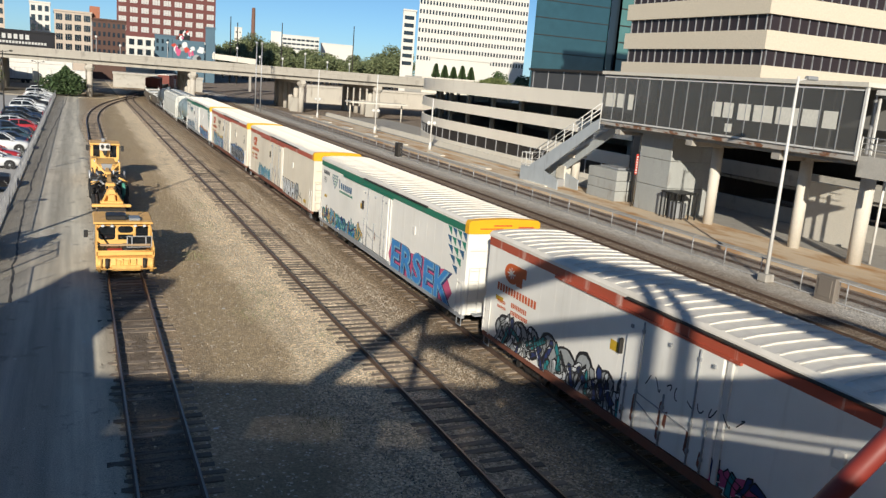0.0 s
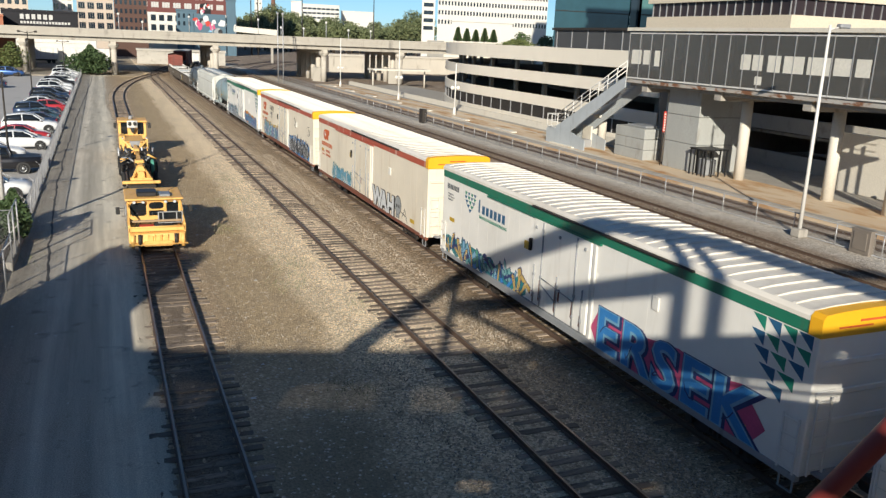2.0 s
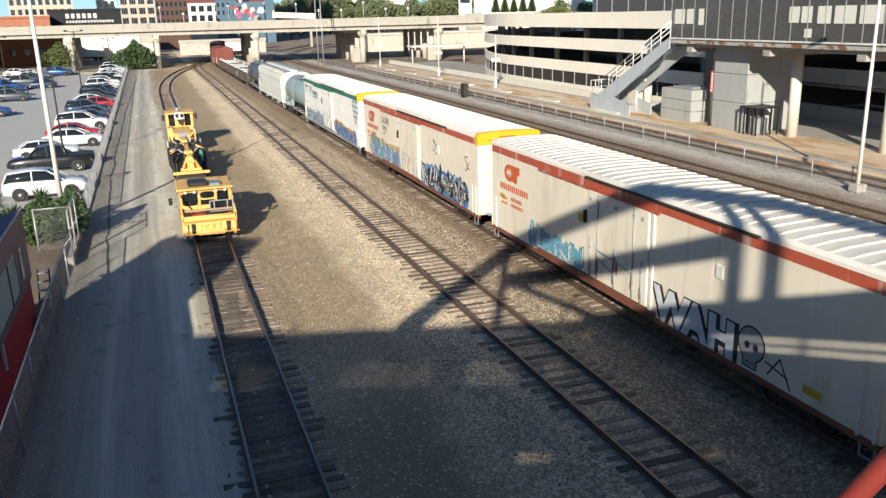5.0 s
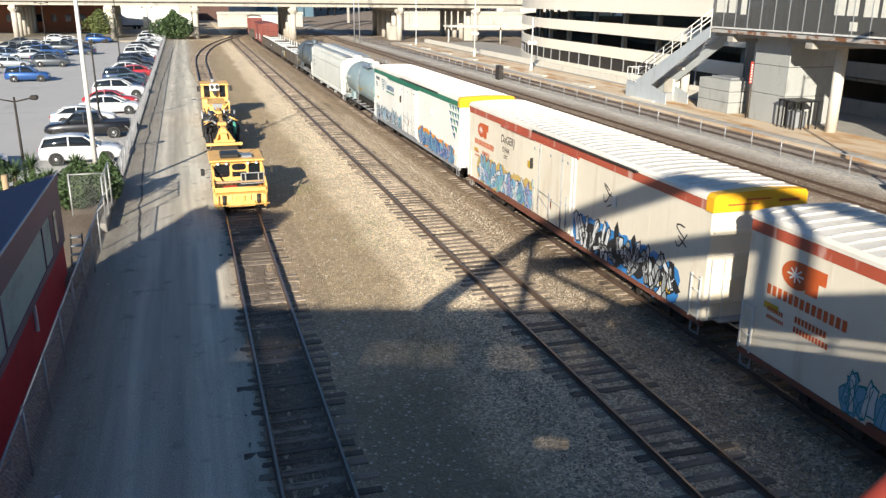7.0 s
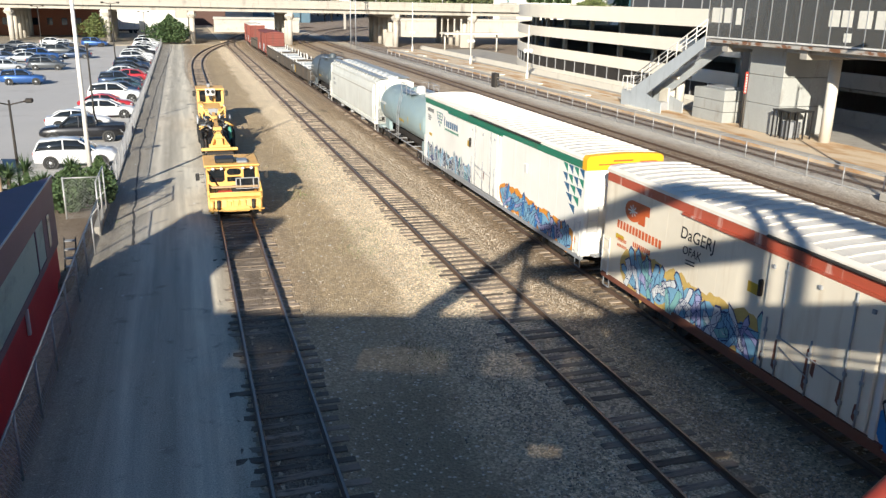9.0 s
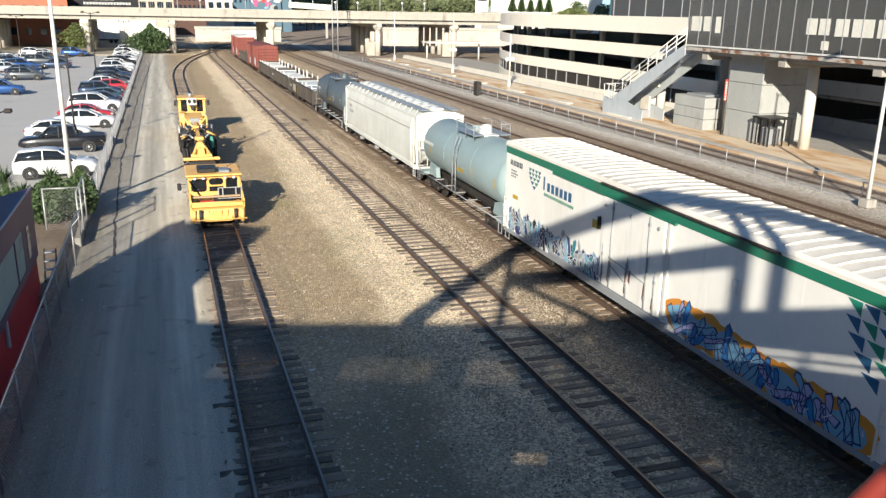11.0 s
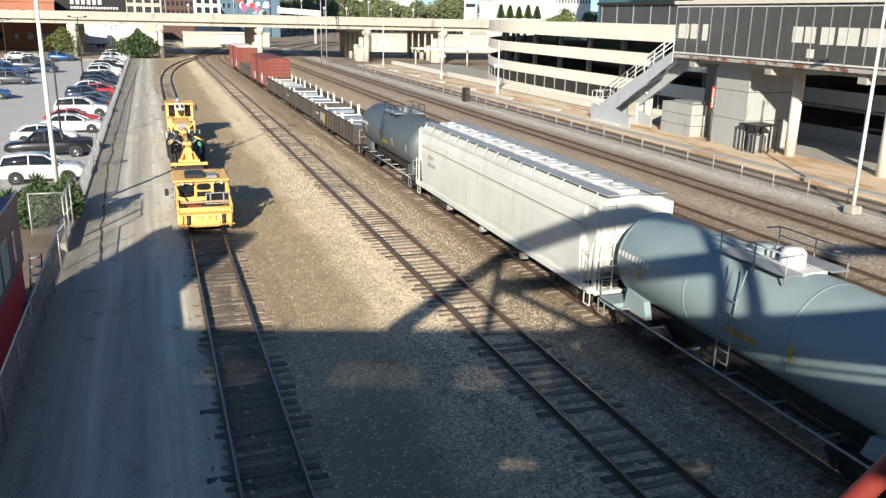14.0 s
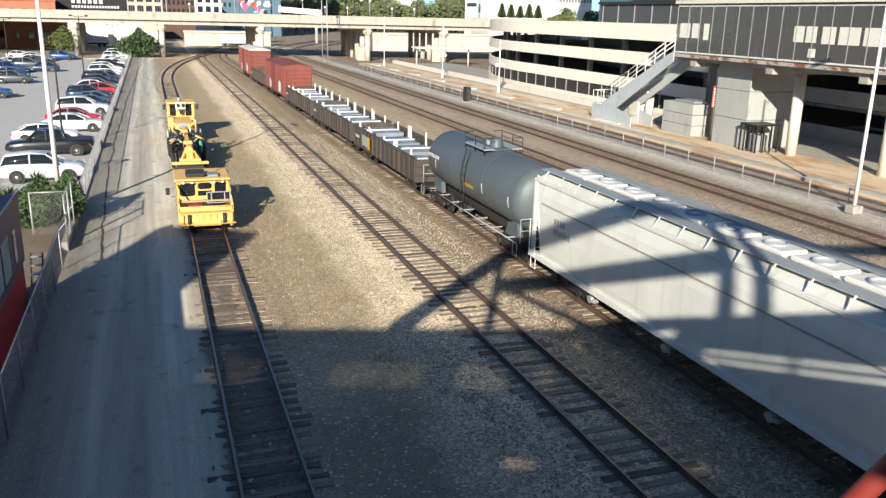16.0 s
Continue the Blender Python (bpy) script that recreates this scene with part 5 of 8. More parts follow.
    under(car, length, 7.4, False)
    return car


TRAIN.append((hopper("pale grey covered hopper car with roof hatches and walkways"), 141.6))
TRAIN.append((tank_car("dark grey tank car with a railed valve platform", M["tank_grey"], 12.4, 1.45, True), 159.4))


def gondola(label, length=15.2, load=True, seed=1, panel=False):
    car = thing("gondola_car", label, "gondola car", "freight train")
    h = length / 2
    rng = random.Random(seed)
    for s in (-1, 1):
        part("side", Geo().box(s * HALF - 0.04, s * HALF + 0.04, -h, h, 0.92, 2.25), M["gondola_black"], car)
        part("top_rail", Geo().soft(s * HALF - 0.09, s * HALF + 0.09, -h, h, 2.2, 2.32, 0.02), M["gondola_black"], car)
        n = 15
        for k in range(n):
            y = -h + 0.15 + (length - 0.3) * k / (n - 1)
            part("side_post", Geo().prism([(y - 0.09, 0.92), (y + 0.09, 0.92), (y + 0.06, 2.2), (y - 0.06, 2.2)], s * (HALF + 0.04), s * (HALF + 0.09), "x"), M["gondola_black"], car)
        e_ = s * h
        part("end", Geo().box(-HALF, HALF, e_ - 0.05, e_ + 0.05, 0.92, 2.25), M["gondola_black"], car)
        part("end_rib", Geo().soft(-HALF, HALF, min(e_, e_ + s * 0.12), max(e_, e_ + s * 0.12), 1.3, 1.42, 0.02).soft(-HALF, HALF, min(e_, e_ + s * 0.12), max(e_, e_ + s * 0.12), 1.8, 1.92, 0.02), M["gondola_black"], car)
        stirrup(car, s * (h - 0.3), M["gondola_black"])
    part("floor", Geo().box(-HALF, HALF, -h, h, 0.92, 1.1), M["gondola_black"], car)
    if load:
        for k in range(4):
            y = -h + 1.9 + (length - 3.8) * k / 3
            z = 1.1
            for i in range(3):
                t = rng.uniform(0.26, 0.36)
                w = rng.uniform(1.15, 1.32)
                part("steel_pack", Geo().soft(-w, w, y - 1.5 + rng.uniform(-0.1, 0.1), y + 1.5 + rng.uniform(-0.1, 0.1), z, z + t - 0.04, 0.02), M["steel_sheet"], car)
                z += t
            part("dunnage", Geo().box(-1.3, 1.3, y - 0.05, y + 0.05, z - 0.05, z + 0.03), M["white_part"], car)
        for k in range(5):
            y = -h + 1.2 + (length - 2.4) * k / 4 + rng.uniform(-0.3, 0.3)
            for s in (-1, 1):
                for dy in ((0, 0.5) if k % 2 else (0,)):
                    part("stake", Geo().box(s * (HALF - 0.12) - 0.05, s * (HALF - 0.12) + 0.05, y + dy - 0.06, y + dy + 0.06, 1.6, 2.65 + rng.uniform(-0.15, 0.1)), M["white_part"], car)
    if panel:
        flat("painted_panel", [rect(3.2, 4.7, 1.25, 2.0)], INK["grey"], car, 0.15)
        flat("painted_panel", [rect(2.5, 3.2, 1.15, 2.0)], M["mark_yellow"], car, 0.15)
    bars(car, "lettering", [(6.6, 5.4, 1.6, 0.2)], M["white_part"], 0.15)
    under(car, length, h - 2.2)
    return car


TRAIN.append((gondola("black open gondola car loaded with steel sheet bundles between white stakes", 15.2, True, 1, True), 174.5))
TRAIN.append((gondola("black open gondola car loaded with steel sheet bundles between white stakes", 15.2, True, 2), 190.9))
TRAIN.append((gondola("black open gondola car loaded with steel sheet bundles between white stakes", 15.2, True, 3), 207.3))


def boxcar(label, skin, length=15.5, top=4.4, roof=None, seed=1):
    car = thing("boxcar", label, "boxcar", "freight train")
    h = length / 2
    part("body", Geo().soft(-HALF, HALF, -h, h, 1.0, top, 0.02), skin, car)
    part("roof", Geo().prism([(-HALF - 0.05, top - 0.08), (HALF + 0.05, top - 0.08), (HALF + 0.05, top), (0, top + 0.22), (-HALF - 0.05, top)], -h - 0.05, h + 0.05), roof or skin, car)
    for k in range(17):
        y = -h + 0.1 + (length - 0.2) * k / 16
        if abs(y) > 1.7:
            part("side_post", Geo().box(-HALF - 0.05, HALF + 0.05, y - 0.04, y + 0.04, 1.05, top - 0.1), skin, car)
    part("sliding_door", Geo().soft(-HALF - 0.1, -HALF, -1.6, 1.6, 1.1, top - 0.15, 0.02), skin, car)
    for s in (-1, 1):
        e_ = s * h
        g = Geo()
        for k in range(7):
            z = 1.3 + (top - 1.8) * k / 6
            g.soft(-HALF + 0.05, HALF - 0.05, min(e_, e_ + s * 0.07), max(e_, e_ + s * 0.07), z, z + 0.22, 0.06)
        part("end_corrugation", g, skin, car)
        end_ladder(car, -HALF + 0.1, -HALF + 0.5, 1.1, top - 0.2, e_ + s * 0.12, 8, skin)
        stirrup(car, s * (h - 0.3), skin)
    flat("graffiti", [disc(3.2, 1.8, 0.9, 0.6, 12, 0.25, random.Random(seed)), disc(-4.5, 1.9, 1.3, 0.7, 12, 0.25, random.Random(seed + 3))], INK["white"], car, 0.06)
    flat("graffiti_outline", sum([stroke(curve_pts(random.Random(seed * 7 + k), 3.2 - 2.6 * k, 1.85, 0.8, 0.5, 8), 0.1) for k in range(4)], []), INK["black"], car, 0.065)
    under(car, length, h - 2)
    return car


TRAIN.append((boxcar("red boxcar with ribbed ends and white graffiti", M["boxcar_red"]), 223.8))
TRAIN.append((gondola("black open gondola car with high sides", 15.2, False, 5), 240.5))
TRAIN.append((boxcar("red boxcar with a pale roof and graffiti", M["boxcar_red"], 15.5, 4.7, M["roof_white"], 4), 257.5))
# ---- the footbridge on which the camera stands ----
M["bridge_red"] = paint("bridge_red", (0.24, 0.035, 0.025), 0.5, dirt=(0.10, 0.03, 0.03))
BRIDGE = pose(0, -3.0, 0, 0, 0, -20.3)       # local x runs along the bridge, its back side lies at y = 0
bridge = thing("footbridge", "red steel truss footbridge across the tracks", "bridge", kind="structure", at=BRIDGE)
part("deck", Geo().box(-60, 70, 2.1, 3.1, 8.33, 8.45), M["concrete_old"], bridge)
# unseen side: girder slots and railing sheets are shaped to cast the shadow pattern
part("plate_girder", Geo().box(-60, -1.75, -0.1, 0.1, 5.2, 8.3).box(-1.75, -0.95, -0.1, 0.1, 5.2, 6.93).box(-1.75, -0.95, -0.1, 0.1, 7.04, 8.3).box(-0.95, 2.6, -0.1, 0.1, 5.2, 8.3)
     .box(2.6, 3.2, -0.1, 0.1, 5.2, 6.98).box(2.6, 3.2, -0.1, 0.1, 7.08, 8.3).box(3.2, 70, -0.1, 0.1, 5.2, 9.05), M["bridge_red"], bridge)
for k in range(4):
    z = 8.35 + 0.2 * k
    part("railing_bar", Geo().box(-60, 0.5, -0.05, 0.05, z, z + 0.148), M["bridge_red"], bridge)
    z = 9.15 + 0.25 * k
    part("railing_bar", Geo().box(3.6, 70, -0.05, 0.05, z, z + 0.13), M["bridge_red"], bridge)
for x0, x1, z0, z1 in ((-60, 0.5, 9.08, 9.66), (0.5, 3.6, 8.28, 10.2), (3.0, 3.6, 10.2, 10.6), (3.6, 70, 10.0, 10.6), (-60, -10.9, 8.28, 9.1), (-9.2, -7.1, 8.28, 9.1), (-4.4, -3.4, 8.28, 9.1), (-1.9, -1.0, 8.28, 9.1), (-0.5, 0.5, 8.28, 9.1)):
    part("railing_sheet", Geo().box(x0, x1, -0.035, 0.035, z0, z1), M["bridge_red"], bridge)
for k in range(60):
    x = -58 + 2.1 * k
    part("railing_post", Geo().box(x - 0.05, x + 0.05, -0.06, 0.06, 8.3, 10.2), M["bridge_red"], bridge)
# unseen block added at the west end of the bridge to cast its shadow
part("stair_tower", Geo().box(-19.6, -14.85, -2.4, 0.1, GZ, 14.2).prism([(-19.75, 14.2), (-14.7, 14.2), (-14.7, 14.35), (-18.0, 14.55), (-19.75, 14.55)], -2.5, 0.2), M["bridge_red"], bridge, "unseen red block that casts a tall shadow")
part("railing_panel", Geo().add([(-60, y, z) for y in (-0.04, 0.04) for z in (9.5, 9.55)], []).prism([(-60, 9.5), (0, 9.65), (3.0, 10.4), (8, 10.75), (70, 11.2), (70, 11.9), (8, 11.45), (5.2, 11.05), (2.6, 10.75), (0.0, 10.2), (-9.8, 9.95), (-60, 9.9)], -0.05, 0.05, "y"), M["bridge_red"], bridge)
for p, q, w in (((-5.9, 9.95), (-2.5, 13.4), 0.62), ((-2.6, 13.4), (2.4, 14.5), 0.7), ((2.3, 14.5), (5.6, 13.6), 0.6), ((5.5, 13.6), (9.5, 11.2), 0.6), ((-2.65, 9.9), (-2.65, 13.4), 0.45),
                ((-2.7, 11.8), (3.9, 12.48), 0.62), ((3.85, 10.8), (3.85, 14.2), 0.32), ((4.45, 10.8), (4.45, 14.0), 0.26), ((-2.5, 11.8), (1.0, 10.2), 0.2),
                ((9.5, 11.2), (13, 14.2), 0.6), ((13, 14.2), (18, 14.2), 0.6), ((18, 14.2), (22, 11.5), 0.6)):
    part("truss_member", Geo().bar((p[0], 0, p[1]), (q[0], 0, q[1]), 0.3, w), M["bridge_red"], bridge)
# the diagonal brace on the open side, beside the camera
low_way, high_way = Vector((0.667, 0.567, -0.484)), Vector((0.772, 0.535, -0.343))
p0, p1 = Vector(EYE) + low_way * 3.0 + Vector((0.0, 0, -0.025)), Vector(EYE) + high_way * 3.0 + Vector((0.0, 0, -0.025))
brace = Geo().tube(p0 + (p0 - p1) * 1.2, p1 + (p1 - p0) * 2.5, 0.037, 16)
tagged(part("bridge_brace", brace, M["bridge_red"]), "red tubular diagonal brace of the footbridge", "bridge brace", kind="structure")

M["tan_wood"] = surface("tan_wood", (0.45, 0.32, 0.19), (0.36, 0.25, 0.15), 0.85, grain=20, patch=3, stretch=(1, 1, 0.2))

# ---- the red building beside the road ----
M["red_wall"] = paint("red_wall", (0.50, 0.012, 0.028), 0.55, dirt=(0.22, 0.015, 0.02))
M["roof_purple"] = paint("roof_purple", (0.13, 0.075, 0.115), 0.6)
M["mauve"] = paint("mauve_trim", (0.13, 0.08, 0.115), 0.6)
M["mural"] = surface("pale_green_panel", (0.33, 0.44, 0.42), (0.25, 0.35, 0.34), 0.6, grain=10, patch=0.5, stretch=(1, 0.4, 1), dirt=(0.15, 0.22, 0.22), dirt_at=(0.55, 0.7))
red = thing("red_building", "low red building with a mauve roof edge and pale green panel", "building", kind="structure", at=pose(0.12, 0, 0))
part("wall", Geo().prism([(-14, -6), (-4.95, -6), (-4.95, 31.0), (-14, 14.0)], GZ, 3.7, "z"), M["red_wall"], red)
part("roof", Geo().prism([(-14.2, -6.2), (-4.86, -6.2), (-4.86, 31.2), (-14.2, 13.6)], 3.7, 3.95, "z"), M["roof_purple"], red)
part("fascia", Geo().box(-4.94, -4.88, -6, 31.02, 3.1, 3.71), M["mauve"], red)
part("end_trim", Geo().box(-4.94, -4.88, 28.4, 31.02, 1.5, 3.1), M["mauve"], red)
part("end_window", Geo().box(-4.90, -4.86, 29.1, 29.6, 1.9, 3.0), M["glass"], red)
part("roof_trim", Geo().box(-4.90, -4.85, -6, 31.2, 3.952, 3.99), M["steel"], red)
part("panel", Geo().box(-4.94, -4.89, 8, 28.38, 1.75, 3.08), M["mural"], red)
part("panel_trim", Geo().box(-4.94, -4.87, 8, 28.38, 1.5, 1.74), M["mauve"], red)
for yy in (20.4, 26.8):
    part("panel_post", Geo().box(-4.90, -4.86, yy, yy + 0.12, 1.75, 3.08), M["mauve"], red)
for yy in (17.2, 24.2):
    part("wall_light", Geo().soft(-4.95, -4.85, yy, yy + 0.12, 0.7, 1.5, 0.02), M["white_part"], red)


def mesh_fence(label, p, q, tall, step, thing_name="chain_link_fence", z=GZ, rails=(1.0,), barbs=False, mesh=True, w=0.006):
    """A chain-link fence: posts, rails and a thin woven mesh of wires."""
    p, q = Vector((*p, z)), Vector((*q, z))
    length = (q - p).length
    ang = math.degrees(math.atan2(q.y - p.y, q.x - p.x))
    f = thing(thing_name, label, "fence", "fences of the yard", at=Matrix.Translation(p) @ pose(0, 0, 0, 0, 0, ang))
    n = max(1, round(length / step))
    me = None
    for k in range(n + 1):
        at = pose(length * k / n, 0, 0)
        if me is None:
            me = part("post", Geo().tube((0, 0, 0), (0, 0, tall + 0.05), 0.035, 8), M["steel"], f, at=at).data
        else:
            share("post", me, f, at)
        if barbs:
            part("outrigger", Geo().bar((length * k / n, 0, tall), (length * k / n, -0.35, tall + 0.4), 0.04, 0.03), M["steel"], f)
    for r in rails:
        part("rail", Geo().tube((0, 0, tall * r), (length, 0, tall * r), 0.03, 6), M["steel"], f)
    if mesh:
        g = Geo()
        gap = 0.16
        cells = int(length / gap)
        for k in range(-int(tall / gap), cells):
            for s in (1, -1):
                x0, x1, z0, z1 = k * gap, k * gap + tall, 0.03, tall
                if x0 < 0:
                    z0, x0 = z0 - x0, 0
                if x1 > length:
                    z1, x1 = z1 - (x1 - length), length
                if z1 <= z0:
                    continue
                if s < 0:
                    z0, z1 = tall - z0 + 0.03, tall - z1 + 0.03
                g.add([(x0 - w, 0, z0), (x0 + w, 0, z0), (x1 + w, 0, z1), (x1 - w, 0, z1)], [(0, 1, 2, 3)])
        tagged(part("wire_mesh", g, M["steel"], f), kind="stuff")
    return f


steps = thing("step_ladder", "dark steel step ladder beside the red building", "ladder", at=pose(-4.55, 31.4, GZ))
for x in (-0.2, 0.2):
    part("rail", Geo().tube((x, 0, 0), (x, 0.9, 1.6), 0.03, 8), M["black"], steps)
for k in range(5):
    part("tread", Geo().box(-0.2, 0.2, 0.2 + 0.17 * k - 0.1, 0.2 + 0.17 * k + 0.1, 0.3 + 0.29 * k, 0.34 + 0.29 * k), M["steel_grey"], steps)
for x, y in ((-8.2, 39.6), (-8.9, 40.2)):
    tagged(part("wooden_post", Geo().tube((x, y, 0.2), (x, y, 2.3), 0.13, 10), M["tan_wood"]), "short weathered wooden post among the bushes", "post")
mesh_fence("tall galvanised chain-link fence with leaning outriggers along the road", (-4.05, 12.0), (-4.05, 38.0), 1.7, 3.0, barbs=True, w=0.014)
mesh_fence("galvanised chain-link fence across the planted corner", (-5.6, 39.6), (-4.05, 39.6), 2.4, 1.55, w=0.0035)
mesh_fence("galvanised chain-link fence above the retaining wall", (-4.05, 38.0), (-4.05, 41.5), 2.5, 1.75)

# ---- retaining wall of the car park ----
wall = thing("chain_link_fence", "low grey chain-link fence on a concrete kerb beside the road", "fence", kind="structure")
pm = km = None
for k in range(49):
    at = pose(-4.12, 47 + k * 3.0, 0)
    if pm is None:
        pm = part("post", Geo().tube((0, 0, GZ), (0, 0, 1.2), 0.035, 8), M["steel"], wall, at=at).data
        km = part("kerb", Geo().soft(-0.2, 0.05, 0.01, 2.99, -0.95, -0.1, 0.02), M["concrete"], wall, at=at).data
    else:
        share("post", pm, wall, at)
        share("kerb", km, wall, at)
    if k % 2 == 0:
        part("outrigger", Geo().bar((-4.13, 47 + k * 3.0, 1.16), (-4.38, 47 + k * 3.0, 1.44), 0.03, 0.02), M["steel"], wall)
wire = Geo()
for k in range(-10, 1220):           # woven wire, seen nearly edge on
    y0, y1, z0, z1 = 47 + 0.12 * k, 48.2 + 0.12 * k, -0.05, 1.15
    if y0 < 47:
        z0, y0 = z0 + 47 - y0, 47
    for a, b in ((z0, z1), (1.1 - z0, 1.1 - z1)):
        wire.add([(-4.133, y0, a), (-4.127, y0, a), (-4.127, y1, b), (-4.133, y1, b)], [(0, 1, 2, 3)])
tagged(part("wire_mesh", wire, M["steel"], wall), kind="stuff")
part("top_rail", Geo().tube((-4.12, 47, 1.16), (-4.12, 194, 1.2), 0.024, 8), M["steel"], wall)
part("kerb", Geo().soft(-4.33, -4.07, 38, 47.0, GZ, 0.2, 0.02), M["concrete_old"], wall)

# ---- cars ----
CAR_PAINT = {k: paint("car_" + k, v, 0.3, 0.0 if k in ("white", "red") else 0.3, dirt=tuple(c * 0.8 + 0.02 for c in v), coat=0.6, patch=0.5) for k, v in {
    "white": (0.72, 0.73, 0.74), "black": (0.02, 0.02, 0.023), "navy": (0.03, 0.055, 0.11), "blue": (0.03, 0.10, 0.30), "red": (0.42, 0.03, 0.04), "silver": (0.42, 0.45, 0.48), "teal": (0.05, 0.10, 0.13), "grey": (0.10, 0.11, 0.12)}.items()}
M["lamp_red"] = paint("tail_lamp", (0.4, 0.02, 0.02), 0.2)
M["lamp_clear"] = paint("head_lamp", (0.6, 0.62, 0.62), 0.15)
M["rim"] = paint("alloy_rim", (0.45, 0.46, 0.47), 0.35, 0.8)


def loft(sections, smooth=True):
    """A skin through sections along x; each is a list of (y, z), the same count in all."""
    g = Geo()
    n = len(sections[0][1])
    for x, ring in sections:
        g.v += [(x, y, z) for y, z in ring]
    for k in range(len(sections) - 1):
        for i in range(n):
            j = (i + 1) % n
            g.f.append([k * n + i, (k + 1) * n + i, (k + 1) * n + j, k * n + j])
            g.s.append(smooth), g.mi.append(0)
    for k, flip in ((0, False), (len(sections) - 1, True)):
        f = [k * n + i for i in range(n)]
        g.f.append(f if not flip else f[::-1])
        g.s.append(False), g.mi.append(0)
    return g


def ring(w, z0, z1, r=0.12):
    """A rounded section of half width w."""
    r = min(r, (z1 - z0) / 2.2)
    return [(-w + r, z0), (w - r, z0), (w, z0 + r), (w, z1 - r), (w - r, z1), (-w + r, z1), (-w, z1 - r), (-w, z0 + r)]


SHAPES = {   # body outline: x, half width, bottom, top; cabin: x, half width, top
    "sedan": ([(-2.35, 0.62, 0.42, 0.74), (-2.25, 0.82, 0.28, 0.90), (-1.5, 0.91, 0.22, 0.98), (0.0, 0.92, 0.2, 0.96), (1.1, 0.91, 0.22, 0.94), (1.95, 0.86, 0.26, 0.82), (2.3, 0.70, 0.34, 0.68), (2.36, 0.55, 0.42, 0.6)],
              [(-1.95, 0.70, 0.97), (-1.2, 0.66, 1.38), (-0.4, 0.66, 1.46), (0.35, 0.66, 1.40), (1.2, 0.74, 0.95)]),
    "suv": ([(-2.32, 0.70, 0.5, 1.0), (-2.25, 0.88, 0.34, 1.10), (-1.5, 0.95, 0.28, 1.13), (0.2, 0.96, 0.26, 1.12), (1.2, 0.95, 0.28, 1.08), (2.05, 0.90, 0.32, 0.98), (2.33, 0.76, 0.42, 0.80), (2.38, 0.6, 0.5, 0.72)],
            [(-2.2, 0.76, 1.10), (-1.95, 0.72, 1.62), (-0.6, 0.72, 1.75), (0.3, 0.72, 1.68), (1.15, 0.80, 1.09)]),
    "pickup": ([(-2.85, 0.80, 0.6, 1.08), (-2.8, 0.95, 0.42, 1.14), (-1.0, 0.97, 0.36, 1.14), (0.6, 0.97, 0.36, 1.14), (1.6, 0.96, 0.38, 1.12), (2.5, 0.92, 0.42, 1.02), (2.8, 0.8, 0.5, 0.88), (2.85, 0.66, 0.56, 0.8)],
               [(-0.95, 0.78, 1.12), (-0.75, 0.74, 1.78), (0.2, 0.74, 1.86), (0.8, 0.74, 1.80), (1.55, 0.82, 1.12)]),
}


